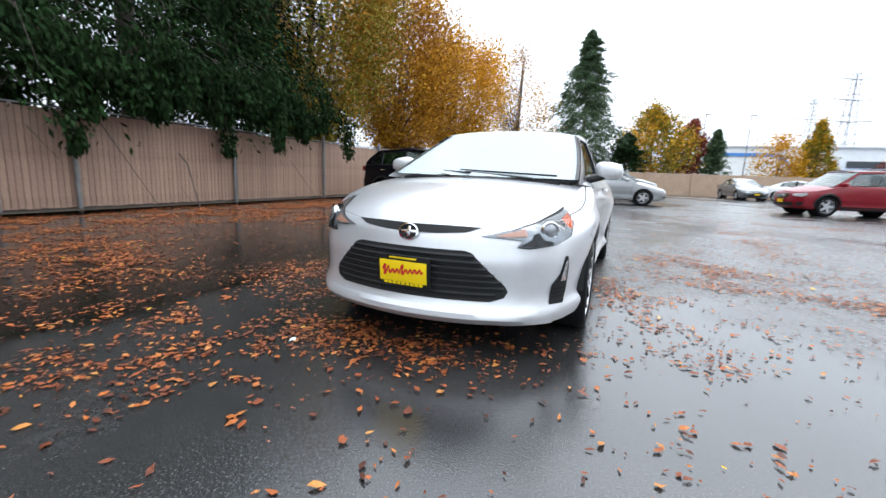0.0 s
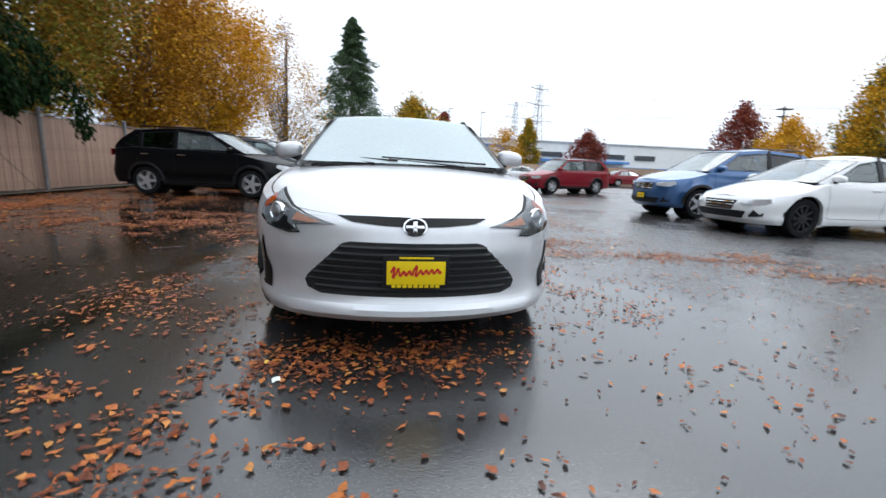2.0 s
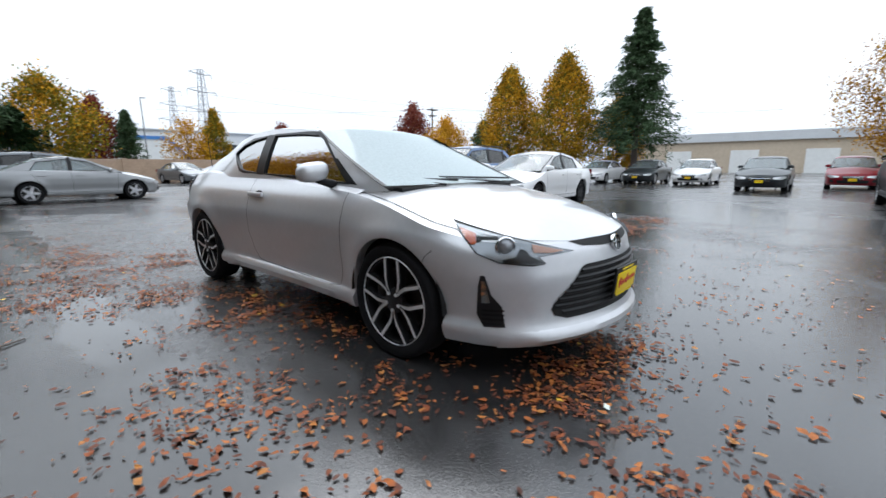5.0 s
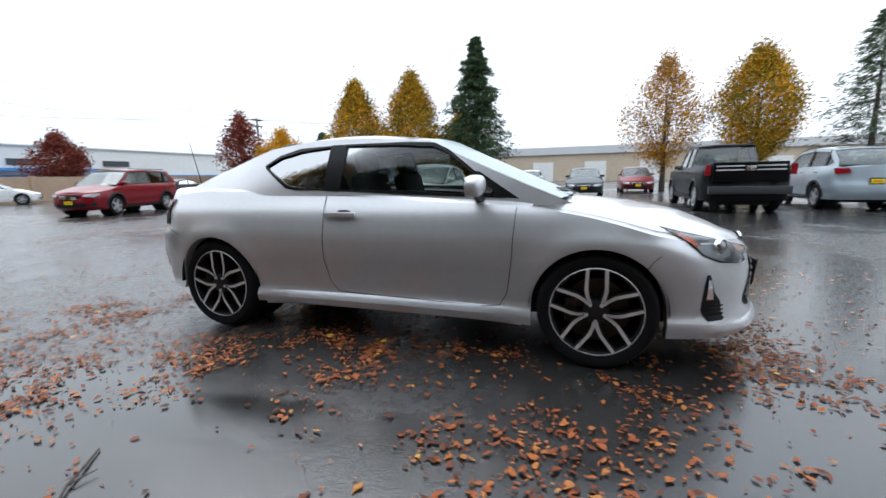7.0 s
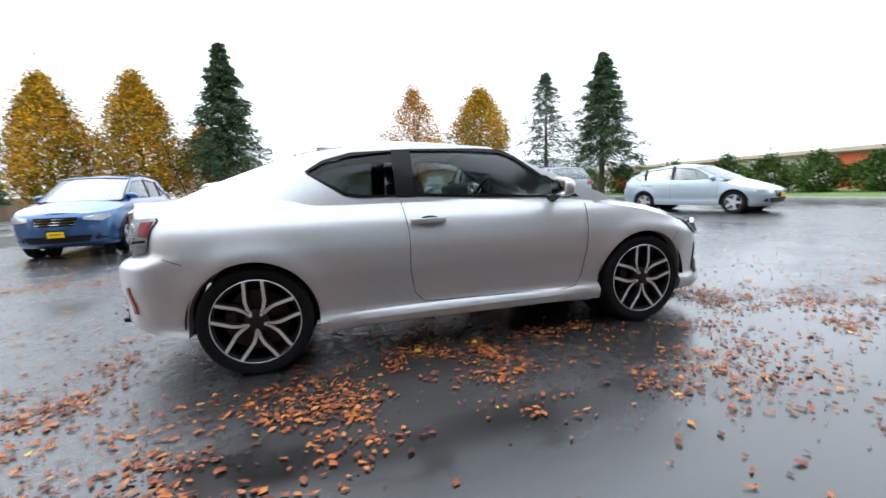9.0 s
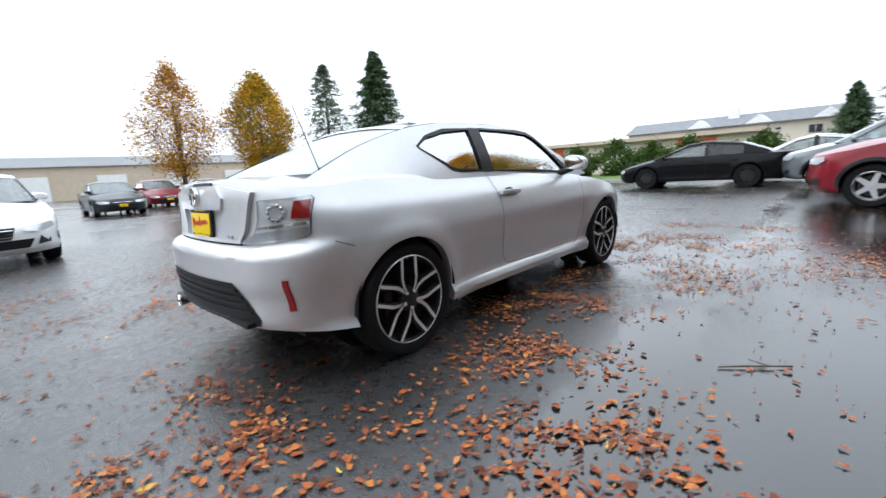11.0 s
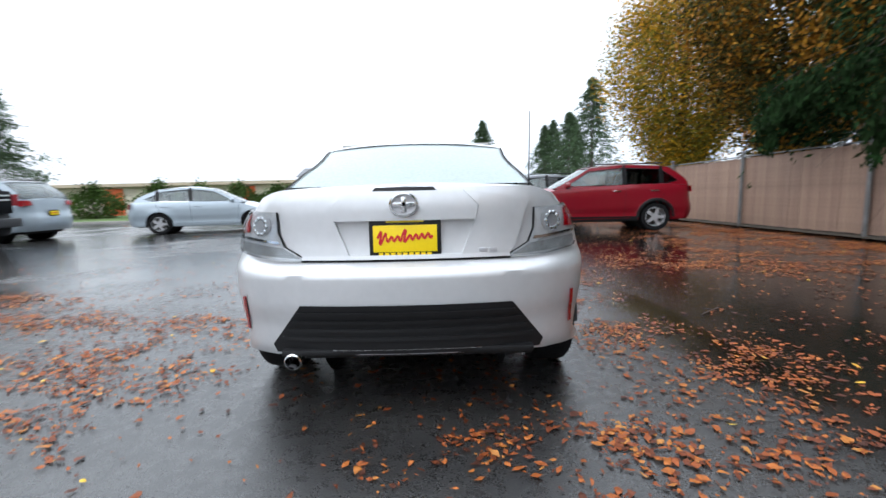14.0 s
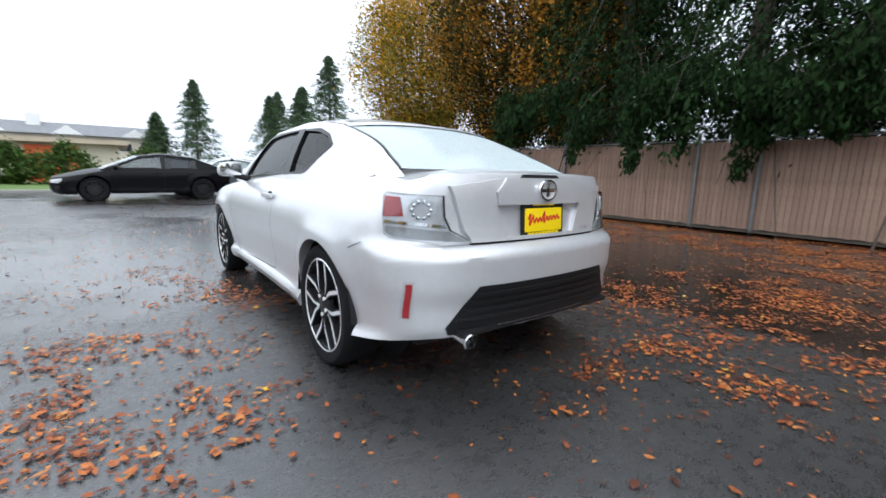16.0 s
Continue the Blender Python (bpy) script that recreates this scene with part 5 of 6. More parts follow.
    nt.links.new(pool, mixr.inputs[0])
    nt.links.new(dry, mixr.inputs[2])
    mixr.inputs[3].default_value = 0.17
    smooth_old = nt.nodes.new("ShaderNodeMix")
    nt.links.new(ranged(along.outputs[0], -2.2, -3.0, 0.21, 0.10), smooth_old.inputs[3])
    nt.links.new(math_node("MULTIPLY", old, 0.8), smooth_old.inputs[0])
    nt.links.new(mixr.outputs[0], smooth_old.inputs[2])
    still = nt.nodes.new("ShaderNodeMix")
    still.inputs[3].default_value = 0.11
    nt.links.new(seam, still.inputs[0])
    nt.links.new(smooth_old.outputs[0], still.inputs[2])
    nt.links.new(still.outputs[0], b.inputs["Roughness"])
    bp = nt.nodes.new("ShaderNodeBump")
    bp.inputs["Distance"].default_value = 0.006
    nt.links.new(math_node("ADD", stone, math_node("MULTIPLY", fine, 0.8)), bp.inputs["Height"])
    nt.links.new(math_node("MULTIPLY", ranged(pool, 0.0, 1.0, 0.45, 0.14), math_node("MULTIPLY", ranged(seam, 0.0, 1.0, 1.0, 0.2), ranged(along.outputs[0], -1.9, -3.0, 1.0, 0.22))), bp.inputs["Strength"])
    nt.links.new(bp.outputs[0], b.inputs["Normal"])
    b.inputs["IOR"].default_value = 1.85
    return m


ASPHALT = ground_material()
EARTH = material("fence_verge", (0.05, 0.036, 0.022), 0.9, vary=0.5, scale=4, bump=0.8, bump_scale=40)
GRASS = material("grass", (0.09, 0.15, 0.03), 0.8, vary=0.4, scale=3, bump=1.0, bump_scale=120)
KERB = material("kerb_concrete", (0.3, 0.29, 0.27), 0.7, vary=0.25, scale=5, bump=0.3)


def leaf_material():
    """Wet leaves from near-black brown over rust to dull tan, one tone a leaf."""
    m = material("fallen_leaf", (0.2, 0.06, 0.02), 0.55, bump=0.2, bump_scale=90, spec=0.3)
    nt = m.node_tree
    geo, ramp, tint = nt.nodes.new("ShaderNodeNewGeometry"), nt.nodes.new("ShaderNodeValToRGB"), nt.nodes.new("ShaderNodeMix")
    ramp.color_ramp.interpolation = "LINEAR"
    tones = ((0.0, (0.055, 0.018, 0.010)), (0.3, (0.15, 0.038, 0.014)), (0.6, (0.29, 0.074, 0.018)), (0.85, (0.40, 0.125, 0.026)), (1.0, (0.44, 0.19, 0.045)))
    ramp.color_ramp.elements[0].color, ramp.color_ramp.elements[1].color = (*tones[0][1], 1), (*tones[-1][1], 1)
    for at, c in tones[1:-1]:
        ramp.color_ramp.elements.new(at).color = (*c, 1)
    veins = nt.nodes.new("ShaderNodeTexNoise")
    veins.inputs["Scale"].default_value = 55
    tint.data_type, tint.blend_type = "RGBA", "OVERLAY"
    tint.inputs[0].default_value = 0.6
    nt.links.new(geo.outputs["Random Per Island"], ramp.inputs["Fac"])
    nt.links.new(nt.nodes["Texture Coordinate"].outputs["Object"], veins.inputs["Vector"])
    nt.links.new(ramp.outputs["Color"], tint.inputs[6])
    nt.links.new(veins.outputs["Fac"], tint.inputs[7])
    nt.links.new(tint.outputs[2], nt.nodes["Principled BSDF"].inputs["Base Color"])
    return m


LEAF = leaf_material()
LEAF_YELLOW = material("yellow_leaf", (0.62, 0.36, 0.03), 0.5, vary=0.2, scale=3, rand=0.25)


def sheet(name, x0, y0, x1, y1, z, mat, nx=1, ny=1, wave=0.0):
    bm = bmesh.new()
    rows = [[bm.verts.new((x0 + (x1 - x0) * i / nx, y0 + (y1 - y0) * j / ny, z + (wave * noise.noise((i * 0.7, j * 0.7, 3.1)) if 0 < i < nx and 0 < j < ny else 0))) for i in range(nx + 1)] for j in range(ny + 1)]
    for j in range(ny):
        for i in range(nx):
            bm.faces.new((rows[j][i], rows[j][i + 1], rows[j + 1][i + 1], rows[j + 1][i]))
    ob = part(name, bm, mat, None)
    return tagged(ob, kind="structure")


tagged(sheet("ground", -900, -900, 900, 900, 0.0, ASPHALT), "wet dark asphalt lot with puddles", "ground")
tagged(sheet("verge", -34, -60, -8.05, 36, 0.045, EARTH, 24, 90, 0.03), "leaf-strewn bare earth along the fence", "verge")
tagged(sheet("grass_strip", -2, -27, 60, -17.5, 0.10, GRASS, 60, 10, 0.05), "wet green grass strip behind a kerb", "grass")
for x0, y0, x1, y1 in ((-2, -17.5, 60, -17.35),):
    bm = bmesh.new()
    box(bm, ((x0 + x1) / 2, (y0 + y1) / 2, 0.05), (x1 - x0, y1 - y0, 0.13), 0.02)
    tagged(part("kerb", bm, KERB, None), "weathered concrete kerb edging the grass", "kerb", kind="structure")


def scatter_leaves(name, count, density, mat, size, seed, area):
    """Loose leaves, each a bent little blade, thicker where density(x, y) is high."""
    rng = np.random.default_rng(seed)
    pts = np.zeros((0, 2))
    while len(pts) < count:
        q = rng.uniform((area[0], area[1]), (area[2], area[3]), (60000, 2))
        d = density(q[:, 0], q[:, 1])
        pts = np.vstack([pts, q[rng.uniform(0, 1, len(q)) < d]])
    pts = pts[:count]
    n = count
    a = rng.uniform(0, 2 * np.pi, n)
    s = size * (0.35 + rng.uniform(0, 1, n) ** 1.5)
    w = s * rng.uniform(0.28, 0.68, n)
    curl = rng.uniform(0.0, 0.35, n)
    tilt = rng.normal(0, 0.16, n)
    c, sn = np.cos(a), np.sin(a)
    verts = np.zeros((n, 6, 3))
    for k, (u, v, h) in enumerate(((-0.5, 0.0, 0.1), (-0.12, -0.5, 1.0), (-0.12, 0.5, 1.0), (0.2, -0.36, 0.9), (0.2, 0.36, 0.9), (0.5, 0.0, 0.35))):
        lx, ly = (u + rng.normal(0, 0.07, n)) * s, (v + rng.normal(0, 0.09, n)) * w
        verts[:, k, 0] = pts[:, 0] + lx * c - ly * sn
        verts[:, k, 1] = pts[:, 1] + lx * sn + ly * c
        verts[:, k, 2] = 0.004 + h * curl * w * 0.5 + np.abs(tilt) * (u + 0.5) * s * 0.4 + rng.uniform(0, 0.008, n)
    faces = (np.array([(0, 1, 2, 2), (1, 3, 4, 2), (3, 5, 4, 4)])[None] + 6 * np.arange(n)[:, None, None]).reshape(-1, 4)
    fl = [tuple(f[:3]) if f[2] == f[3] else tuple(f) for f in faces.tolist()]
    ob = raw_mesh(name, verts.reshape(-1, 3).tolist(), fl, mat)
    return ob


def field(x, y, s, seed):
    """Soft random patches between 0 and 1."""
    g = np.random.default_rng(seed).uniform(0, 1, (64, 64))
    u, v = (x / s) % 64, (y / s) % 64
    i, j = u.astype(int), v.astype(int)
    fu, fv = u - i, v - j
    fu, fv = fu * fu * (3 - 2 * fu), fv * fv * (3 - 2 * fv)
    i1, j1 = (i + 1) % 64, (j + 1) % 64
    return (g[i, j] * (1 - fu) + g[i1, j] * fu) * (1 - fv) + (g[i, j1] * (1 - fu) + g[i1, j1] * fu) * fv


def spot(x, y, cx, cy, rx, ry):
    return np.exp(-(((x - cx) / rx) ** 2 + ((y - cy) / ry) ** 2))


# drifts: centre, reach and thickness
NOSE_DRIFTS = ((-0.3, -2.27, 0.62, 0.24, 0.95), (-1.0, -2.6, 0.5, 0.35, 0.5), (-1.5, -2.55, 0.6, 0.35, 0.55), (-1.4, -3.2, 0.5, 0.25, 0.45), (0.5, -2.1, 0.35, 0.2, 0.5), (1.43, -1.3, 0.4, 0.5, 0.28), (-0.7, -3.0, 0.5, 0.3, 0.15), (-2.9, -2.6, 0.8, 0.4, 0.3))
FLANK_DRIFTS = ((-1.1, -1.2, 0.3, 0.6, 0.6), (-0.95, -0.2, 0.25, 0.9, 0.55), (-1.5, -0.7, 0.3, 0.35, 0.5), (-1.8, -1.2, 0.25, 0.3, 0.4), (-2.05, -0.78, 0.2, 0.25, 0.45), (-0.7, 0.5, 0.3, 0.5, 0.5), (-1.55, 0.95, 0.3, 0.3, 0.6), (-1.97, 1.58, 0.35, 0.32, 0.9), (-1.25, 0.1, 0.4, 0.7, 0.55), (1.0, -0.25, 0.25, 0.6, 0.5), (1.85, 1.2, 0.5, 0.8, 0.5), (1.7, 0.2, 0.4, 0.6, 0.35))
TAIL_DRIFTS = ((-0.5, 2.45, 0.42, 0.24, 0.95), (-0.9, 2.3, 0.2, 0.25, 0.45), (-1.66, 2.6, 0.5, 0.33, 0.75), (-0.77, 2.95, 0.35, 0.3, 0.5), (-1.8, 3.15, 0.4, 0.3, 0.6), (-0.3, 3.2, 0.3, 0.25, 0.3), (1.6, 2.2, 0.5, 0.6, 0.3), (-1.5, 3.9, 0.25, 0.9, 0.45), (-1.45, 1.1, 0.35, 0.4, 0.25))
LOT_DRIFTS = ((3.8, 0.35, 1.0, 0.26, 1.4), (5.4, -0.5, 1.6, 0.28, 1.5), (2.4, 1.4, 0.9, 0.3, 0.35), (-2.8, 2.6, 0.9, 0.5, 0.6), (-4.3, 2.4, 1.2, 0.45, 0.85), (-3.3, 1.5, 0.9, 0.25, 0.6), (-3.4, -1.9, 0.9, 0.3, 0.45), (-1.5, -4.2, 0.8, 0.2, 0.6), (-4.4, -1.6, 1.2, 0.4, 0.6), (-5.1, -2.8, 1.0, 0.4, 0.5), (-3.6, 3.6, 1.2, 0.3, 0.6), (-2.6, 5.5, 1.2, 0.3, 0.4))


def leaf_density(x, y):
    clump = np.clip((field(x, y, 0.42, 5) * 0.55 + field(x, y, 0.14, 6) * 0.45 - 0.37) * 3.6, 0.04, 1)
    thick = 0.07 * spot(x, y, -0.6, 0.0, 3.6, 4.0)
    for drifts in (NOSE_DRIFTS, FLANK_DRIFTS, TAIL_DRIFTS, LOT_DRIFTS):
        for cx, cy, rx, ry, w in drifts:
            thick = thick + w * spot(x, y, cx, cy, rx, ry)
    band = 1.1 * np.exp(-(((x + 6.9) / 0.9) ** 2)) + 0.35 * np.exp(-(((x + 5.0 + 0.5 * np.sin(y * 0.6)) / 0.6) ** 2))
    far = 0.4 * spot(x, y, 3.2, 5.0, 0.35, 2.5) + 0.35 * spot(x, y, 5.0, 9.0, 2.5, 0.4)
    return np.clip((thick + band + far) * clump + 0.008 * (np.abs(x) < 7), 0, 1)


tagged(scatter_leaves("fallen_leaves", 110000, leaf_density, LEAF, 0.042, 11, (-8.2, -13, 7.5, 16)), "wet rust-brown leaves strewn over the asphalt", "leaves", kind="stuff")
tagged(scatter_leaves("yellow_leaves", 300, lambda x, y: np.clip(leaf_density(x, y) + 0.05, 0, 1), LEAF_YELLOW, 0.055, 12, (-8.2, -9, 6, 9)), "scattered yellow leaves lying on the asphalt", "leaves", kind="stuff")

# ---- small things on the asphalt ----
TWIG = material("wet_twig", (0.06, 0.04, 0.028), 0.6, vary=0.3, scale=30)
bm = bmesh.new()
bend = [Vector((-2.52, 0.40, 0.008)), Vector((-2.44, 0.47, 0.014)), Vector((-2.36, 0.52, 0.012)), Vector((-2.25, 0.60, 0.008))]
for a, b in zip(bend[:-1], bend[1:]):
    tube(bm, a, b, 0.006, 0.004, 6)
tube(bm, bend[1], bend[1] + Vector((0.09, -0.02, 0.004)), 0.004, 0.002, 5)
tagged(part("twig", bm, TWIG, None), "thin broken brown twig on the wet asphalt", "twig")
for x, y, a in ((-0.6, -2.47, 0.4),):
    bm = bmesh.new()
    bmesh.ops.create_grid(bm, x_segments=5, y_segments=4, size=0.5)
    for v in bm.verts:
        u, w = v.co.x * 0.034, v.co.y * 0.024
        v.co = (x + u * math.cos(a) - w * math.sin(a), y + u * math.sin(a) + w * math.cos(a), 0.012 + 0.005 * math.sin(90 * u + 3 * a) + 0.004 * math.sin(140 * w))
    tagged(part("paper_scrap", bm, PAPER, None), "small crumpled white paper scrap on the asphalt", "litter")

# ---- trees ----
BARK = material("bark", (0.07, 0.055, 0.045), 0.9, vary=0.35, scale=6, bump=0.8, bump_scale=30)
NEEDLE = material("cedar_needles", (0.012, 0.026, 0.008), 0.85, vary=0.35, scale=0.6, rand=0.5, spec=0.06)
PALE_NEEDLE = material("thin_fir_needles", (0.10, 0.135, 0.085), 0.7, vary=0.3, scale=0.6, rand=0.4, spec=0.12)
NEEDLE_BLUE = material("spruce_needles", (0.055, 0.090, 0.042), 0.7, vary=0.35, scale=0.6, rand=0.4, spec=0.12)
YELLOW_LEAF = material("hornbeam_yellow", (0.56, 0.29, 0.015), 0.65, vary=0.4, scale=0.35, rand=0.22, spec=0.12)
GOLD_BROWN = material("hornbeam_brown", (0.32, 0.145, 0.015), 0.65, vary=0.4, scale=0.35, rand=0.25, spec=0.12)
OLIVE = material("olive_leaf", (0.20, 0.17, 0.02), 0.7, vary=0.4, scale=0.4, rand=0.25, spec=0.12)
# darker copy of the olive leaf, with the inner crown's shade in its colour
SHADED_OLIVE = material("shaded_olive_leaf", (0.050, 0.045, 0.010), 0.7, vary=0.4, scale=0.4, rand=0.3, spec=0.12)
RUST = material("rust_leaf", (0.20, 0.045, 0.03), 0.65, vary=0.35, scale=0.5, rand=0.5, spec=0.12)
HEDGE = material("hedge_leaf", (0.055, 0.095, 0.02), 0.65, vary=0.4, scale=0.8, rand=0.5, spec=0.12)


def leaf_cloud(name, pts, dirs, size, mat, parent, seed, flat=0.35, longer=1.6, wide=0.5):
    """Many small blades at points, along given directions with random roll."""
    rng = np.random.default_rng(seed)
    n = len(pts)
    d = dirs + rng.normal(0, flat, (n, 3))
    d /= np.linalg.norm(d, axis=1)[:, None]
    r = rng.normal(0, 1, (n, 3))
    side = np.cross(d, r)
    side /= np.linalg.norm(side, axis=1)[:, None] + 1e-9
    s = size * rng.uniform(0.6, 1.4, (n, 1))
    a, b, w = pts - d * s * longer / 2, pts + d * s * longer / 2, side * s * wide
    v = np.stack([a, pts - w, b, pts + w], 1).reshape(-1, 3)
    faces = (np.arange(n)[:, None] * 4 + np.arange(4)[None]).tolist()
    return raw_mesh(name, v.tolist(), faces, mat, parent)


def trunk_mesh(bm, path, r0, r1, n=8):
    last = None
    for i, p in enumerate(path):
        r = r0 + (r1 - r0) * i / (len(path) - 1)
        ring = [bm.verts.new((p[0] + r * math.cos(2 * math.pi * k / n), p[1] + r * math.sin(2 * math.pi * k / n), p[2])) for k in range(n)]
        if last:
            for k in range(n):
                bm.faces.new((last[k], last[(k + 1) % n], ring[(k + 1) % n], ring[k]))
        last = ring


def crown_tree(name, x, y, h, w, mat, label, seed, base=1.2, peak=0.45, count=5200, size=0.16, thin=0.0, pointed=1.0, second=None, limbs=16, low_second=False):
    """A broadleaf tree: trunk, upswept limbs and a crown of blades clumped round the limbs' ends. peak: height fraction of the widest part."""
    rng = np.random.default_rng(seed)
    root = tagged(new(name), label, "tree")
    root.location = (x, y, 0)
    bm = bmesh.new()
    trunk_mesh(bm, [(0.05 * math.sin(3 * t + seed), 0.05 * math.cos(2 * t + seed), h * 0.82 * t) for t in np.linspace(0, 1, 9)], (0.03 * h * 0.6 + 0.04) * (0.45 if limbs > 60 else 1.0), 0.015)
    H = h - base

    def radius(t):
        t = np.clip(t, 0, 1)
        low = np.sin(np.clip(t / peak, 0, 1) * np.pi / 2) ** 0.8
        high = np.cos(np.clip((t - peak) / (1 - peak), 0, 1) * np.pi / 2) ** (1.1 * pointed)
        return w / 2 * np.where(t < peak, low, high)

    part("trunk", bm, BARK, root)
    for k in range(limbs):
        z0 = base * 0.8 + H * 0.45 * k / limbs
        a = 2.4 * k + seed
        t1 = min(0.98, 0.25 + 0.75 * ((k * 0.618 + 0.13) % 1))
        r1 = float(radius(np.array(t1))) * 0.8
        z1 = max(base + H * t1, z0 + 0.4)
        p = [(0.02, 0.0, z0)] + [(r1 * s**0.7 * math.cos(a + 0.2 * s), r1 * s**0.7 * math.sin(a + 0.2 * s), z0 + (z1 - z0) * s) for s in (0.3, 0.65, 1.0)]
        if k == 0 or limbs <= 30:
            bm = bmesh.new()
        trunk_mesh(bm, p, (0.012 * h * 0.45 + 0.01) * (0.4 if limbs > 30 else 0.8), 0.004, 5)
        if limbs <= 30:
            part("limb", bm, BARK, root)
    if limbs > 30:
        tagged(part("twig_mass", bm, BARK, root), kind="stuff")
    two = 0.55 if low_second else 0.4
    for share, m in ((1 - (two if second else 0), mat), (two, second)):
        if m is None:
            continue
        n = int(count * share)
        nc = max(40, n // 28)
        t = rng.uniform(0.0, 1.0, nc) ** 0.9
        # second leaf stays low: still-green leaves, and shade where its colour is darkened
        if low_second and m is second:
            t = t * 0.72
        rr = radius(t) * np.sqrt(rng.uniform(0.15 if not thin else 0.05, 1.0, nc))
        a = rng.uniform(0, 2 * np.pi, nc)
        rr = rr * (1 + 0.10 * np.sin(3 * a + seed) + 0.08 * np.sin(7 * t * 3 + 2 * a))
        centres = np.stack([rr * np.cos(a), rr * np.sin(a), base + H * t], 1)
        which = rng.integers(0, nc, n)
        pts = centres[which] + rng.normal(0, 1, (n, 3)) * np.array([0.052, 0.052, 0.075]) * w * (1.0 + thin)
        up = np.stack([np.cos(a[which]) * 0.5, np.sin(a[which]) * 0.5, np.full(n, 0.6)], 1)
        leaf_cloud("crown", pts, up, size, m, root, seed + 1, flat=0.6)
    return root


def conifer(name, x, y, h, w, mat, label, seed, base=0.6, count=9000, size=0.17, droop=0.35, whorls=26, thin=1.0, floor=0.0, longer=3.0, wide=0.26, hang=0, taper=0.8):
    """A conifer: straight trunk, tiers of boughs and blades set along each bough."""
    rng = np.random.default_rng(seed)
    root = tagged(new(name), label, "tree")
    root.location = (x, y, 0)
    bm = bmesh.new()
    trunk_mesh(bm, [(0, 0, h * t) for t in np.linspace(0, 0.97, 8)], 0.018 * h + 0.05, 0.012)
    boughs, boughs_over = bmesh.new(), bmesh.new()
    pts, dirs = [], []
    nb = whorls * 7
    per = max(6, count // nb)
    for k in range(nb):
        t = (k + rng.uniform(-0.4, 0.4)) / nb
        t = min(max(t, 0), 1) ** 0.85
        z0 = base + (h - base) * t
        L = w / 2 * (1 - t) ** taper * rng.uniform(0.45, 1.3) + 0.12
        a = k * 2.399 + rng.uniform(-0.3, 0.3)
        sag = droop * L * rng.uniform(0.5, 1.3)
        bough = [(L * s * math.cos(a), L * s * math.sin(a), z0 + 0.12 * L * s - sag * s * s) for s in (0.0, 0.5, 1.0)]
        if k % 2 == 0:
            trunk_mesh(boughs, bough, 0.012 + 0.004 * L, 0.004, 4)
        s = rng.uniform(0.12, 1.05, per) ** 0.7
        spread = 0.16 * L * thin * (1.1 - 0.6 * s) + 0.05
        p = np.stack([L * s * math.cos(a), L * s * math.sin(a), z0 + 0.12 * L * s - sag * s * s], 1)
        off = rng.normal(0, 1, (per, 3)) * np.stack([spread, spread, spread * 0.55], 1)
        off[:, 2] -= np.abs(rng.normal(0, 0.10 * L * droop + 0.02, per))
        pts.append(p + off)
        d = np.tile([math.cos(a), math.sin(a), -0.25 - droop * 0.8], (per, 1))
        dirs.append(d)
    part("trunk", bm, BARK, root)
    tagged(part("bough_mass", boughs, BARK, root), kind="stuff")
    pts, dirs = np.concatenate(pts), np.concatenate(dirs)
    over = pts[:, 0] + x > -8.15
    low = np.where(over, 2.35 - 1.5 * np.clip(field(pts[:, 1] + 60, pts[:, 0] + 60, 0.45, seed + 7) * 1.6 - 0.5, 0, 1), floor)
    keep = pts[:, 2] > low + 0.35 * field(pts[:, 0] + 40, pts[:, 1] + 40, 0.5, seed)
    pts, dirs = pts[keep], dirs[keep]
    # long boughs that droop over the fence, with hanging sprays
    for k in range(hang):
        y0, x0, top_z = rng.uniform(-0.36, 0.36) * w, -8.2 - x + rng.uniform(0.0, 0.75), rng.uniform(2.3, 3.3)
        drop = rng.uniform(0.35, 0.9) if k % 4 else rng.uniform(1.0, 1.7)
        trunk_mesh(boughs_over, [(0.1, y0 * 0.2, top_z + 1.2), (x0 * 0.5, y0 * 0.6, top_z + 0.9), (x0 * 0.85, y0 * 0.92, top_z + 0.35), (x0, y0, top_z), (x0 + 0.08, y0, top_z - drop * 0.7)], 0.03, 0.004, 5)
        s = rng.uniform(-0.5, 1, 620)
        spread = 0.17 * (1.15 - 0.75 * np.clip(s, 0, 1))
        p = np.stack([x0 + 0.1 * s + np.where(s < 0, s * 1.1, 0), y0 + 0 * s, top_z - drop * np.where(s < 0, s * 0.6, s)], 1)
        pts = np.vstack([pts, p + rng.normal(0, 1, (620, 3)) * np.stack([spread, spread, spread * 0.6], 1)])
        dirs = np.vstack([dirs, np.tile([0.25, 0.0, -1.0], (620, 1))])
    if hang:
        tagged(part("drooping_bough_mass", boughs_over, BARK, root), kind="stuff")
    leaf_cloud("crown", pts, dirs, size, mat, root, seed + 3, flat=0.4, longer=longer, wide=wide)
    return root


CEDAR = "dark green cedar with drooping boughs behind the fence"
GOLDEN = "golden hornbeam behind the fence in autumn leaf"
for x, y, h, w, s, base in ((-10.7, 3.0, 14, 8.5, 1, 1.7), (-10.6, -0.6, 15, 7.8, 2, 1.6), (-10.9, -4.2, 13.5, 6.8, 3, 1.2), (-12.8, 1.0, 16, 8, 4, 1.5), (-11.0, 6.0, 12, 6.5, 5, 1.6)):
    conifer("cedar", x, y, h, w, NEEDLE, CEDAR, s, base + 0.9, 58000 if s != 4 else 32000, 0.070, 1.15, 15, 0.55, 1.72, 2.2, 0.36, hang={1: 20, 2: 12, 3: 9, 5: 8}.get(s, 0), taper=0.45)
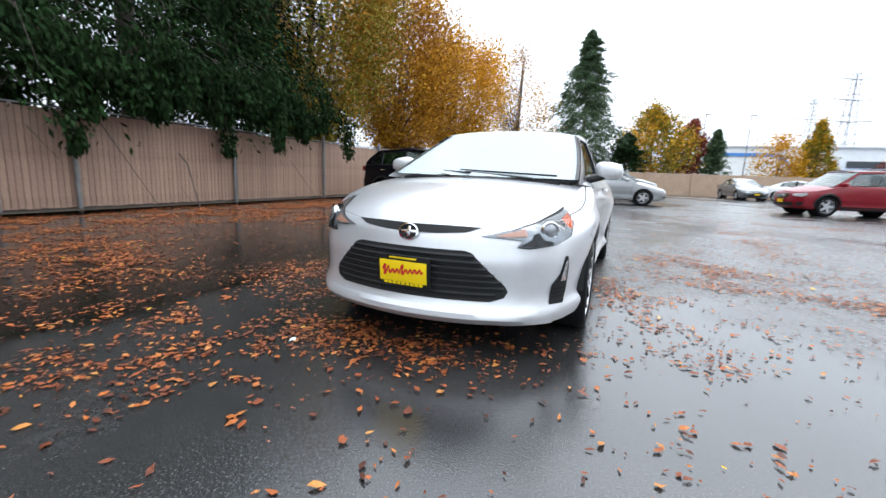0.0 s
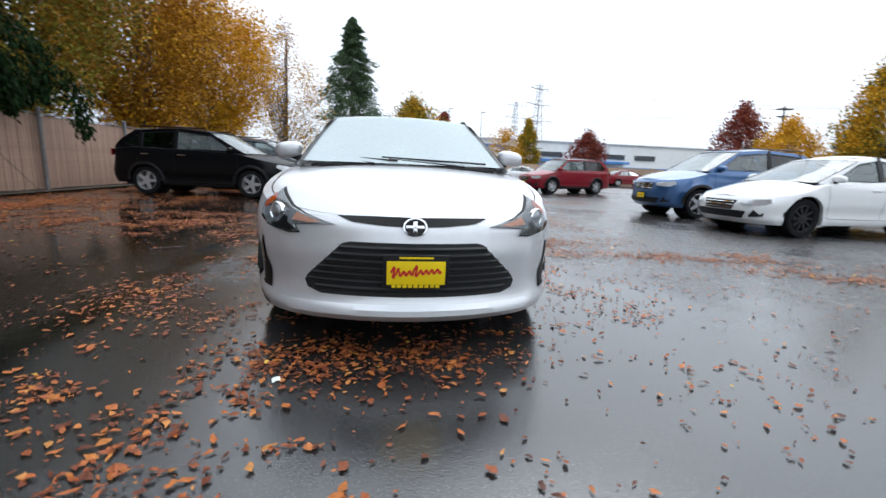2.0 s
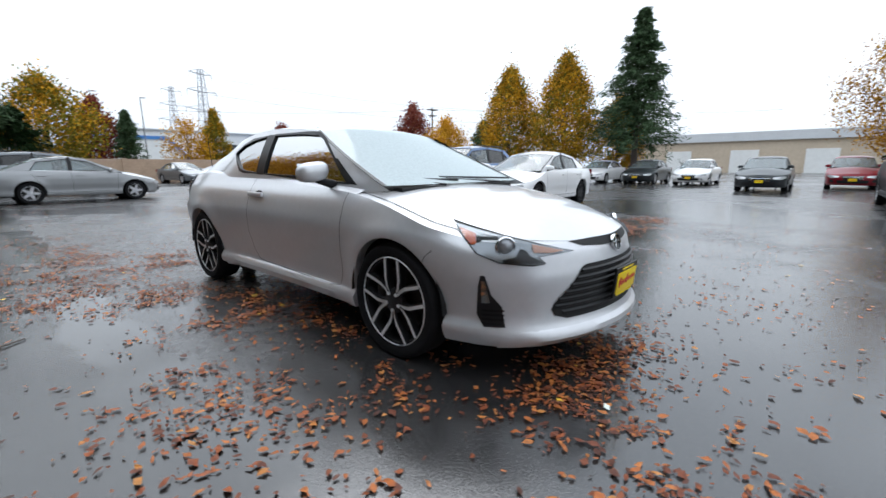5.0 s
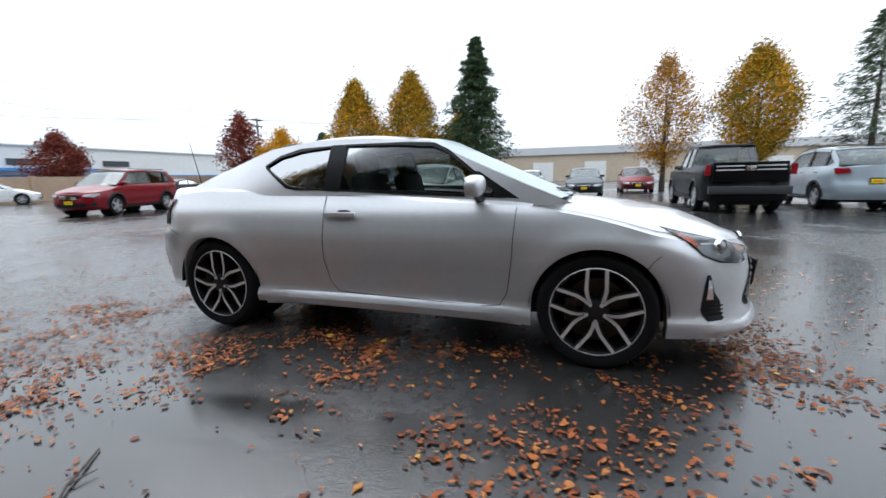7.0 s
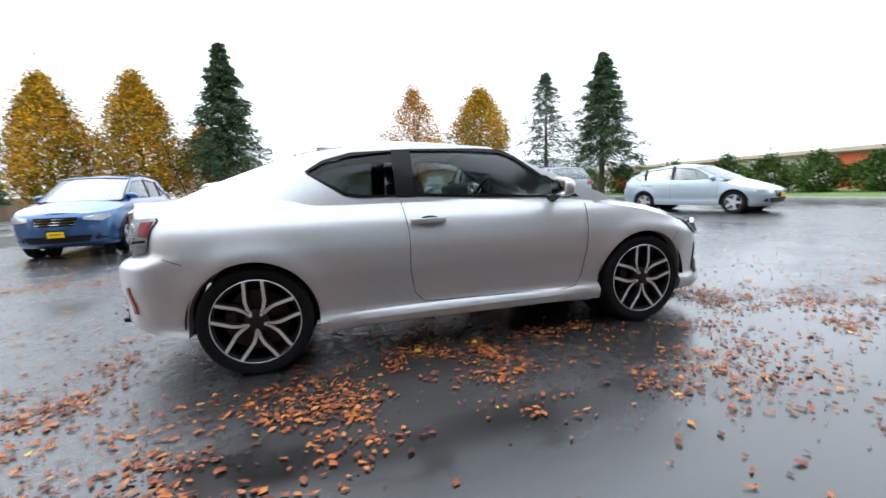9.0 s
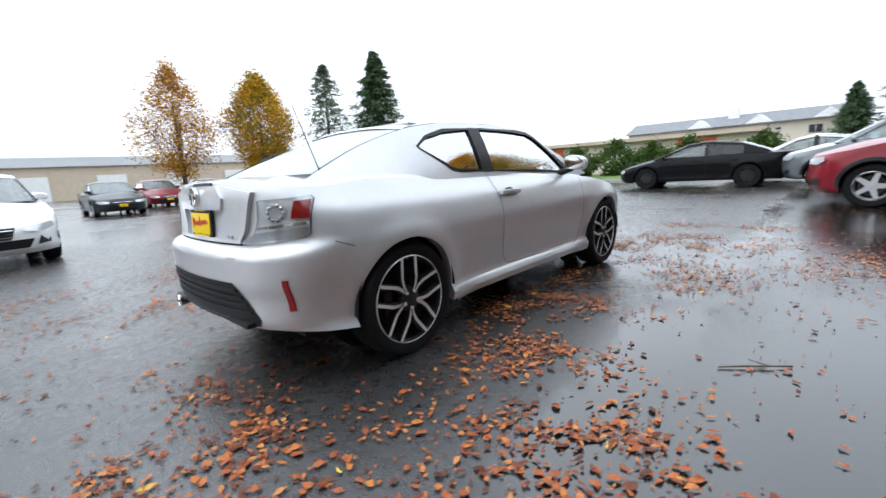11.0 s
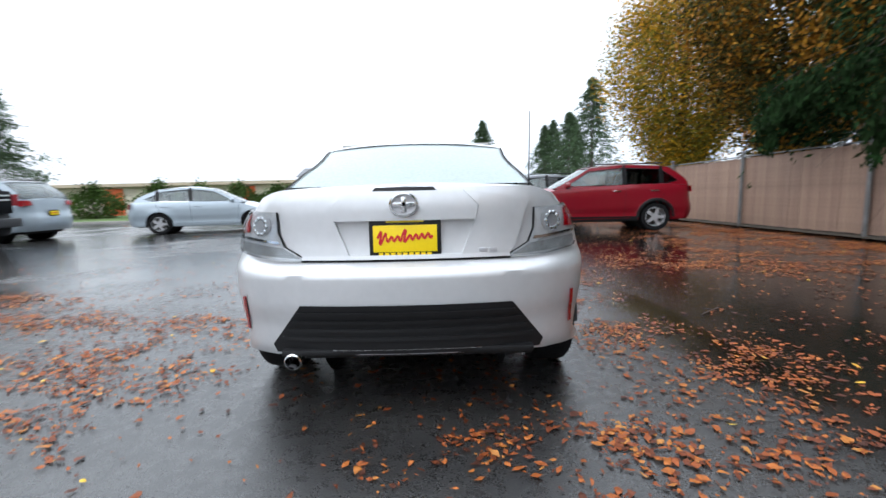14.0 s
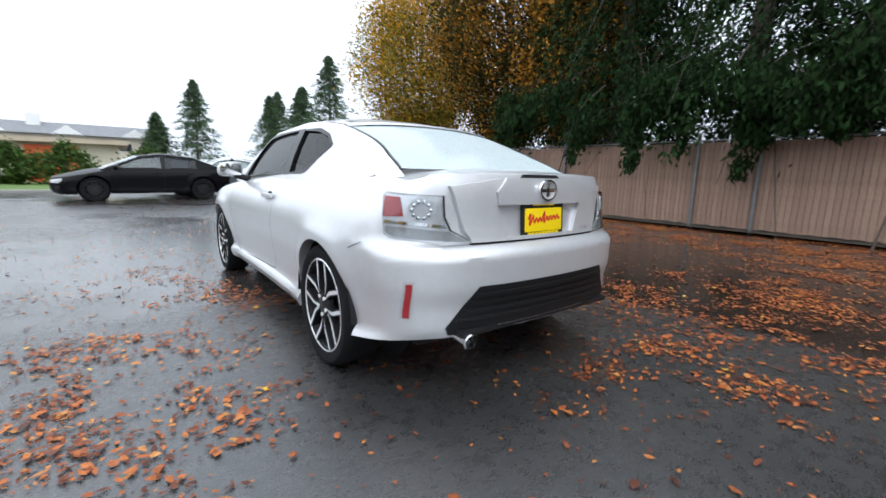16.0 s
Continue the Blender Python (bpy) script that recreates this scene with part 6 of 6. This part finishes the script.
for x, y, h, w, s, m, m2 in ((-10.9, -9.2, 12.5, 5.6, 21, GOLD_BROWN, SHADED_OLIVE), (-11.4, -16.0, 12.0, 6.4, 22, YELLOW_LEAF, OLIVE), (-10.9, 10.0, 13, 7.4, 23, GOLD_BROWN, OLIVE), (-10.8, 17.0, 12.5, 6.8, 24, YELLOW_LEAF, GOLD_BROWN), (-10.2, 23.5, 12.0, 6.6, 25, YELLOW_LEAF, YELLOW_LEAF), (-11.5, -6.2, 9, 4.8, 26, SHADED_OLIVE, GOLD_BROWN)):
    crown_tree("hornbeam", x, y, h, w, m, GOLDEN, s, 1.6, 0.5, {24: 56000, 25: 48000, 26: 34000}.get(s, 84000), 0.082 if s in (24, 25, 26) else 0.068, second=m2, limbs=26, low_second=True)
crown_tree("bare_tree", -7.8, 31.5, 11, 6.4, GOLD_BROWN, "half-bare tree with a few yellow leaves", 31, 1.2, 0.4, 17000, 0.062, limbs=160, second=YELLOW_LEAF, low_second=True)
conifer("spreading_cypress", 0.6, 40.5, 5.4, 6.5, NEEDLE, "low dark spreading cypress behind the far wall", 30, 0.2, 9000, 0.13, 0.3, 12)
conifer("spruce", -3.3, 39, 14.3, 9.4, NEEDLE_BLUE, "tall blue-green spruce behind the far wall", 32, 0.8, 36000, 0.12, 0.3)
crown_tree("broadleaf_tree", 3.0, 46, 8.2, 7.5, OLIVE, "round olive and yellow tree behind the far wall", 33, 0.8, 0.5, 14400, 0.149, second=YELLOW_LEAF)
crown_tree("rust_tree", 7.0, 50, 7.4, 4.5, RUST, "small rust-red tree behind the far wall", 34, 0.8, 0.5, 7200, 0.149)
conifer("small_fir", 9.0, 48, 6.5, 3.2, NEEDLE_BLUE, "small dark fir behind the far wall", 35, 0.3, 7200, 0.144, 0.2)
crown_tree("pale_tree", 15.5, 52, 6.0, 5.5, YELLOW_LEAF, "thin pale yellow tree behind the far wall", 36, 0.8, 0.5, 3840, 0.136, thin=0.5)
crown_tree("columnar_tree", 18.6, 52, 7.6, 3.4, OLIVE, "columnar olive-yellow tree behind the far wall", 37, 0.4, 0.35, 12000, 0.124, second=YELLOW_LEAF)
crown_tree("red_tree", 26.0, 50, 6.0, 5.0, RUST, "round dark red tree behind the far wall", 38, 0.9, 0.5, 10080, 0.136)
crown_tree("red_tree", 33, 33, 7.6, 4.6, RUST, "tall thin red tree behind the far wall", 39, 0.9, 0.5, 7680, 0.136, thin=0.2)
crown_tree("yellow_tree", 33.5, 28.5, 5.6, 5.6, YELLOW_LEAF, "broad yellow tree behind the far wall", 40, 0.7, 0.5, 10800, 0.124)
crown_tree("bare_tree", 40, 40, 8, 5, GOLD_BROWN, "bare grey tree in the distance", 41, 0.9, 0.5, 500, 0.16, thin=0.5, limbs=50)
conifer("far_fir", 37, 26, 6, 5, NEEDLE_BLUE, "dark fir in the distance", 42, 0.4, 7200, 0.156, 0.2)
for x, y, s in ((26.5, 15.8, 43), (26.4, 11.2, 44)):
    crown_tree("yellow_hornbeam", x, y, 8.2 if s == 44 else 8.0, 4.6, YELLOW_LEAF, "egg-shaped golden hornbeam at the lot's edge", s, 0.7, 0.36, 30000, 0.09, second=OLIVE, pointed=0.9)
crown_tree("yellow_hornbeam", 29, 8.4, 5.6, 4, YELLOW_LEAF, "egg-shaped golden hornbeam at the lot's edge", 45, 0.7, 0.36, 9600, 0.099, second=OLIVE)
conifer("fir", 26.6, 6.4, 10.4, 5.6, NEEDLE_BLUE, "slender green fir at the lot's edge", 46, 0.4, 34000, 0.10, 0.15)
crown_tree("pear_tree", 25.5, -5.3, 7.4, 4.6, GOLD_BROWN, "thinning gold pear tree with bare twigs", 47, 1.7, 0.42, 15000, 0.066, second=YELLOW_LEAF, limbs=60)
crown_tree("round_tree", 23.7, -9.4, 7.0, 4.1, YELLOW_LEAF, "round yellow-olive tree on a short trunk", 48, 1.7, 0.45, 30000, 0.070, second=OLIVE, pointed=0.8)
conifer("thin_fir", 23.7, -14.2, 8.5, 5.2, PALE_NEEDLE, "thin grey-green fir with open boughs", 49, 0.6, 9000, 0.090, 0.1, 22, 0.8)
conifer("fir", 24.4, -19.2, 10.2, 6.6, NEEDLE_BLUE, "full green fir at the lot's edge", 50, 0.4, 34000, 0.10, 0.2)
for x, y, h, w, s in ((-7.2, -63, 12.2, 7, 51), (-3.0, -66, 8.0, 6, 52), (-20, -70, 13.2, 8, 53), (-17, -64, 11.5, 7, 54), (-24, -72, 14, 8, 55), (-13.5, -40, 9.0, 6, 56), (-12.6, -31, 10, 6, 57)):
    conifer("far_conifer", x, y, h, w, NEEDLE_BLUE, "dark conifer in the distance", s, 0.4, 10000, 0.160 if y < -50 else 0.11, 0.25)

# ---- fence along the lot ----
# dark brown for the shade seen between the slats
SLAT_SHADE = material("dark_slat_shade", (0.13, 0.085, 0.06), 0.8, vary=0.3, scale=3)
SLAT = material("tan_slat", (0.30, 0.192, 0.138), 0.6, vary=0.22, scale=1.5, rand=0.12, bump=0.1)
GALV = material("galvanised_steel", (0.2, 0.2, 0.2), 0.5, 0.6, vary=0.3, scale=6)
WALL_TAN = material("tan_wall", (0.42, 0.30, 0.21), 0.8, vary=0.2, scale=1.0, bump=0.2)
FX = -8.4
fence = tagged(new("fence"), "tan privacy-slat chain-link fence with grey posts", "fence", kind="structure")
for y in (-35.2, -31.75, -28.3, -24.85, -21.4, -17.95, -14.5, -11.05, -7.6, -4.15, -0.7, 0.45, 3.95, 7.5, 10.95, 14.4, 17.85, 21.3, 24.75, 28.2, 31.65, 35.1):
    bm = bmesh.new()
    tube(bm, (FX + 0.07, y, 0), (FX + 0.07, y, 1.98), 0.042, n=12)
    bmesh.ops.create_uvsphere(bm, u_segments=10, v_segments=6, radius=0.05, matrix=Matrix.Translation((FX + 0.07, y, 1.98)))
    part("post", bm, GALV, fence)
# added sheet behind the slats, so their gaps look dark, not sky-bright
bm = bmesh.new()
box(bm, (FX - 0.022, -1.0, 0.95), (0.008, 74.0, 1.74))
part("slat_shade_sheet", bm, SLAT_SHADE, fence)
for z in (1.86,):
    bm = bmesh.new()
    tube(bm, (FX + 0.03, -38, z), (FX + 0.03, 36, z), 0.018, n=8)
    part("rail", bm, GALV, fence)

# ---- buildings and far wall ----
WHITE_WALL = material("white_wall", (0.72, 0.72, 0.70), 0.7, vary=0.08, scale=0.2, bump=0.1)
BLUE_STRIPE = material("blue_band", (0.05, 0.2, 0.5), 0.5, vary=0.1, scale=0.5)
BEIGE_WALL = material("beige_wall", (0.5, 0.41, 0.31), 0.8, vary=0.12, scale=0.3, bump=0.1)
PALE_ROOF = material("pale_metal_roof", (0.55, 0.56, 0.57), 0.5, vary=0.08, scale=0.4)
SHINGLE = material("grey_shingle", (0.17, 0.175, 0.185), 0.85, vary=0.25, scale=1.5, bump=0.4, bump_scale=12)
CREAM = material("cream_siding", (0.62, 0.56, 0.45), 0.75, vary=0.08, scale=0.6)
ORANGE = material("orange_panel", (0.65, 0.12, 0.03), 0.6, vary=0.1, scale=1)
WIN = material("dark_window", (0.03, 0.035, 0.04), 0.08)
WOOD = material("pole_wood", (0.09, 0.075, 0.06), 0.9, vary=0.3, scale=4)
STEEL = material("pylon_steel", (0.36, 0.37, 0.39), 0.6, 0.3, vary=0.1, scale=1)


def block(name, parent, c, s, mat, bevel=0.0):
    bm = bmesh.new()
    box(bm, c, s, bevel)
    return part(name, bm, mat, parent, smooth=False)


farwall = tagged(new("wall_north"), "low tan wall closing the far side of the lot", "wall", kind="structure")
for k in range(14):
    block("wall_panel", farwall, (-6.0 + 3.4 * k, 36.0, 0.87), (3.37, 0.16, 1.74), WALL_TAN, 0.01)
    block("wall_post", farwall, (-7.7 + 3.4 * k, 35.95, 0.9), (0.3, 0.3, 1.8), WALL_TAN, 0.01)
farwall2 = tagged(new("wall_east"), "low tan wall at the lot's corner", "wall", kind="structure")
for k in range(5):
    block("wall_panel", farwall2, (39.5, 34.3 - 3.4 * k, 0.87), (0.16, 3.37, 1.74), WALL_TAN, 0.01)

shed = tagged(new("warehouse"), "long white warehouse with a blue band", "building")
block("wall", shed, (72, 118, 4.6), (116, 20, 9.2), WHITE_WALL)
block("roof", shed, (72, 118, 9.35), (117, 21, 0.3), PALE_ROOF)
block("blue_band", shed, (22.0, 107.9, 7.6), (15, 0.3, 0.7), BLUE_STRIPE)
block("blue_band", shed, (80, 107.9, 3.0), (92, 0.3, 0.7), BLUE_STRIPE)
sloped = block("blue_band", shed, (0, 0, 0), (6.2, 0.3, 0.7), BLUE_STRIPE)
sloped.matrix_local = pose(31.7, 107.9, 5.4, 0, 48, 0)
for k in range(4):
    w = block("window", shed, (44 + 9 * k, 107.85, 6.0), (6, 0.3, 1.3), WIN)
block("entrance_canopy", shed, (52, 106.5, 4.4), (26, 3, 0.6), BLUE_STRIPE)
low = tagged(new("beige_building"), "long low beige building with a pale roof", "building")
block("wall", low, (84, -12, 2.4), (12, 74, 4.8), BEIGE_WALL)
block("roof", low, (84, -12, 5.4), (13, 75, 1.3), PALE_ROOF)
for k in range(7):
    block("loading_door", low, (77.9, -38 + 9 * k, 1.7), (0.2, 3.6, 3.4), WHITE_WALL)
store = tagged(new("storage_building"), "low white storage building with orange doors", "building")
block("wall", store, (36, -33, 1.1), (69, 8, 2.2), CREAM)
block("roof", store, (36, -33, 2.32), (70, 9, 0.24), BEIGE_WALL)
for k in range(14):
    block("door", store, (4.5 + 5.0 * k, -28.95, 1.0), (1.5 if k % 3 else 2.2, 0.12, 2.1), ORANGE if k % 2 == 0 else WHITE_WALL)
HEDGE_LABEL = "clipped green shrub on the grass strip"
for k, (x, y, w, h) in enumerate(((3.6, -23.5, 2.6, 1.8), (7.6, -23.5, 2.9, 1.9), (12, -22.5, 2.8, 1.8), (16.5, -22, 3.0, 1.9), (20.5, -22, 3.2, 1.8), (25, -21.5, 3.2, 2.0), (29.5, -21.5, 3.6, 2.1), (0.4, -24.0, 2.8, 1.7), (9.9, -23.2, 2.5, 1.7), (14.3, -22.3, 2.8, 1.8), (5.6, -23.8, 2.4, 1.7))):
    crown_tree("shrub", x, y, h, w, HEDGE, HEDGE_LABEL, 70 + k, 0.05, 0.45, 4200, 0.088, limbs=8)


def apartment(x, y, w, label):
    """Two storeys, gabled grey roof, chimneys and rows of windows; the front looks to +y."""
    root = tagged(new("apartment_house"), label, "building")
    root.location = (x, y, 0)
    block("wall", root, (0, 0, 3.2), (w, 9, 6.4), CREAM)
    bm = bmesh.new()
    pts = [(-5.2, 6.3), (0, 8.6), (5.2, 6.3)]
    a, b = [bm.verts.new((-w / 2 - 0.4, p, z)) for p, z in pts], [bm.verts.new((w / 2 + 0.4, p, z)) for p, z in pts]
    bm.faces.new(a), bm.faces.new(b[::-1])
    for i in range(3):
        bm.faces.new((a[i], b[i], b[(i + 1) % 3], a[(i + 1) % 3]))
    bmesh.ops.recalc_face_normals(bm, faces=bm.faces)
    part("roof", bm, SHINGLE, root, smooth=False)
    for k in range(int(w / 7)):
        cx = -w / 2 + 3.5 + 7 * k
        bm = bmesh.new()
        tri = [(-1.7, 6.2), (0, 7.9), (1.7, 6.2)]
        a, b = [bm.verts.new((cx + p, 5.0, z)) for p, z in tri], [bm.verts.new((cx + p, 0.5, z)) for p, z in tri]
        bm.faces.new(a), bm.faces.new(b[::-1])
        for i in range(3):
            bm.faces.new((a[i], b[i], b[(i + 1) % 3], a[(i + 1) % 3]))
        bmesh.ops.recalc_face_normals(bm, faces=bm.faces)
        part("gable", bm, WHITE_WALL, root, smooth=False)
        if k % 2:
            block("chimney", root, (cx + 3.4, 1.2, 8.6), (1.3, 1.1, 2.4), WHITE_WALL)
        for z in (1.7, 4.6):
            for dx in (-1.7, 1.2):
                win = block("window", root, (cx + dx, 4.5, z), (1.3, 0.14, 1.3), WIN)
                block("window_frame", win, (cx + dx, 4.58, z), (0.06, 0.06, 1.3), WHITE_WALL)
    return root


apartment(9.5, -74, 27.5, "cream two-storey apartment house with grey gabled roof").scale = (1, 1, 0.74)


def utility_pole(x, y, h):
    root = tagged(new("utility_pole"), "weathered wooden utility pole with crossarms", "utility pole")
    root.location = (x, y, 0)
    bm = bmesh.new()
    tube(bm, (0, 0, 0), (0, 0, h), 0.16, 0.10)
    part("pole", bm, WOOD, root)
    for z, w in ((h - 0.3, 2.4), (h - 1.2, 1.9)):
        block("crossarm", root, (0, 0, z), (w * 0.7, 0.12 + w * 0.35, 0.12), WOOD)
    return root


utility_pole(50, 46, 10.4)
utility_pole(63, 33, 10.4)


def pylon(x, y, h, turn):
    root = tagged(new("pylon"), "grey lattice transmission pylon on the skyline", "pylon")
    root.matrix_world = pose(x, y, 0, 0, 0, turn)
    bm = bmesh.new()
    w = lambda z: 0.11 * h * (1 - z / h) ** 1.3 / 2 + 0.9
    lv = [h * t for t in np.linspace(0, 1, 13)]
    for a, b in zip(lv[:-1], lv[1:]):
        for s in ((1, 1), (1, -1), (-1, -1), (-1, 1)):
            tube(bm, (s[0] * w(a), s[1] * w(a), a), (s[0] * w(b), s[1] * w(b), b), 0.17, n=4)
            t = (-s[1], s[0])
            tube(bm, (s[0] * w(a), s[1] * w(a), a), (t[0] * w(b), t[1] * w(b), b), 0.1, n=4)
            tube(bm, (s[0] * w(b), s[1] * w(b), b), (t[0] * w(b), t[1] * w(b), b), 0.09, n=4)
    part("tower", bm, STEEL, root)
    for z, r in ((h * 0.60, 0.2), (h * 0.78, 0.17), (h * 0.95, 0.13)):
        for s in (1, -1):
            bm = bmesh.new()
            tube(bm, (0, 0.9, z), (s * r * h, 0, z + 0.6), 0.15, n=4)
            tube(bm, (0, -0.9, z), (s * r * h, 0, z + 0.6), 0.15, n=4)
            tube(bm, (0, 0, z + 2.6), (s * r * h, 0, z + 0.6), 0.12, n=4)
            tube(bm, (s * r * h, 0, z + 0.6), (s * r * h, 0, z - 2.2), 0.12, n=4)
            part("crossarm", bm, STEEL, root)
    return root


pylon(81, 226, 47, 20)
pylon(92, 305, 50, 20)
cables = tagged(new("power_line"), "thin power lines sagging across the sky", "cable")
for k, (a, b, sag) in enumerate((((50, 46, 10.2), (63, 33, 10.2), 0.3), ((50, 46, 10.2), (20, 78, 10.2), 0.6), ((63, 33, 10.2), (90, 4, 10.2), 0.6), ((81, 226, 44), (330, 150, 44), 6), ((81, 226, 36), (330, 150, 36), 6))):
    bm = bmesh.new()
    p = [Vector(a).lerp(Vector(b), t) - Vector((0, 0, sag * 4 * t * (1 - t))) for t in np.linspace(0, 1, 9)]
    for u, v in zip(p[:-1], p[1:]):
        tube(bm, u, v, 0.018 if k < 3 else 0.06, n=4)
    part("wire", bm, WOOD, cables)
for x, y in ((10.5, 70), (16.5, 72)):
    lp = tagged(new("street_lamp"), "tall thin grey lamp post in the distance", "street lamp")
    lp.location = (x, y, 0)
    bm = bmesh.new()
    tube(bm, (0, 0, 0), (0, 0, 11), 0.1, 0.06)
    part("pole", bm, GALV, lp)
    bm = bmesh.new()
    box(bm, (0.3, 0, 11), (0.8, 0.2, 0.12), 0.03)
    part("lamp_head", bm, GALV, lp)

# ---- the cars ----
hero = build_hero()


def place(ob, x, y, nose_deg):
    """Stands a car at x, y with its nose turned nose_deg from -y towards +x."""
    ob.matrix_world = pose(x, y, 0, 0, 0, nose_deg)
    return ob


SUVD = dict(kind="suv", cladding=True, L=4.69, W=1.84, H=1.72, wb=2.70, r=0.355)
black_suv = place(build_parked("suv", paint=BLACK_PAINT, label="black compact suv parked nose out by the fence", **SUVD), -4.75, 8.45, 82)
red_suv = place(build_parked("suv", paint=RED_PAINT, label="red compact suv parked nose out by the fence", **SUVD), -4.4, -7.9, 85)
grey_suv = place(build_parked("suv", paint=GREY_PAINT, label="grey compact suv parked nose out by the fence", **SUVD), -4.3, 11.6, 86)
place(copy_thing(grey_suv, Matrix()), -3.6, -12.7, 88)
grey_sedan = build_parked("sedan", "sedan", 4.6, 1.78, 1.46, 2.68, 0.32, GREY_PAINT, "dark grey sedan parked in the lot", tint=False)
place(grey_sedan, -4.2, 14.6, 87)
silver_sedan = place(build_parked("sedan", "sedan", 4.6, 1.78, 1.46, 2.68, 0.32, STONE_PAINT, "silver-grey sedan parked across the lot", tint=False, plate=False), 0.3, 15.8, 92)
wagon = place(build_parked("wagon", "wagon", 4.82, 1.84, 1.68, 2.745, 0.35, RED_PAINT, "dark red estate car with black cladding", cladding=True), 8.6, 16.2, -72)
forester = build_parked("suv", "suv", 4.61, 1.80, 1.73, 2.64, 0.35, BLUE_PAINT, "blue compact suv with roof rails", cladding=True)
place(forester, 8.6, 6.0, -88)
white_sedan = place(build_parked("sedan", "sedan", 4.6, 1.80, 1.475, 2.65, 0.335, WHITE_PAINT, "white sports sedan with dark wheels", wheels="dark", tint=False, plate=False), 8.3, 3.1, -88)
truck = place(build_parked("pickup_truck", "pickup", 5.8, 2.02, 1.93, 3.55, 0.40, BLACK_PAINT, "black crew-cab pickup truck with chrome tailgate bars", cladding=True, plate=False), 12.5, -5.1, 90)
pale_suv = place(build_parked("suv", "suv", 4.61, 1.80, 1.73, 2.64, 0.35, PALE_PAINT, "pale blue-grey compact suv parked tail out", cladding=True), 13.0, -8.2, 90)
hatch = place(build_parked("hatchback", "hatch", 4.46, 1.78, 1.48, 2.67, 0.32, PALE_PAINT, "pale silver-blue hatchback parked alone", tint=False), 7.5, -10.6, -72)
black_sedan = place(build_parked("sedan", "sedan", 4.9, 1.86, 1.44, 2.78, 0.345, BLACK_PAINT, "black sedan on dark wheels", wheels="dark", plate=False), 0.9, -13.3, 107 - 14)
white2 = build_parked("sedan", "sedan", 4.6, 1.78, 1.46, 2.68, 0.32, WHITE_PAINT, "white sedan parked in the far row", tint=False)
place(white2, 26.0, 2.6, -90)
place(copy_thing(white2, Matrix()), -1.6, -15.6, 90)
place(copy_thing(white2, Matrix()), 26.0, 8.2, -90)
dark2 = build_parked("sedan", "sedan", 4.7, 1.82, 1.46, 2.70, 0.33, DARK_PAINT, "dark grey sedan parked in the far row", tint=False)
place(dark2, 21.2, -1.0, -90)
place(copy_thing(dark2, Matrix()), 26.2, 5.4, -90)
place(copy_thing(dark2, Matrix()), 28.0, -7.5, -90)
red2 = build_parked("sedan", "sedan", 4.7, 1.82, 1.50, 2.70, 0.33, RED_PAINT, "red sedan parked in the far row", tint=False)
place(red2, 25.6, -3.85, -90)
place(copy_thing(red2, Matrix()), 22, 33, 90)
place(copy_thing(dark2, Matrix()), 26, 33.3, 90)
place(copy_thing(white2, Matrix()), 12.2, 32.5, 60)
place(copy_thing(grey_sedan, Matrix()), 8.4, 31.5, 10)
place(copy_thing(grey_suv, Matrix()), 0.2, 21.0, 92)

# ---- slats of the fence ----
bm = bmesh.new()
box(bm, (0, 0, 0), (0.012, 0.089, 1.74), 0.003)
slat_mesh = bpy.data.meshes.new("slat")
bm.to_mesh(slat_mesh)
bm.free()
slat_mesh.materials.append(SLAT)
rest_v, rest_f = [], []
y, k = -38.0, 0
while y < 36.0:
    zc, dx = 0.95 + random.uniform(-0.012, 0.012), random.uniform(-0.006, 0.006)
    if -17.0 <= y <= 12.0:
        ob = bpy.data.objects.new("slat", slat_mesh)
        scene.collection.objects.link(ob)
        ob.parent = fence
        ob.location = (FX + dx, y, zc)
    else:
        b0 = len(rest_v)
        for sx in (-0.006, 0.006):
            for sy, sz in ((-0.0445, -0.87), (0.0445, -0.87), (0.0445, 0.87), (-0.0445, 0.87)):
                rest_v.append((FX + dx + sx, y + sy, zc + sz))
        rest_f += [(b0, b0 + 1, b0 + 2, b0 + 3), (b0 + 7, b0 + 6, b0 + 5, b0 + 4), (b0, b0 + 4, b0 + 5, b0 + 1), (b0 + 1, b0 + 5, b0 + 6, b0 + 2), (b0 + 2, b0 + 6, b0 + 7, b0 + 3), (b0 + 3, b0 + 7, b0 + 4, b0)]
    y += 0.0975
    k += 1
tagged(raw_mesh("slats", rest_v, rest_f, SLAT, fence), kind="stuff")
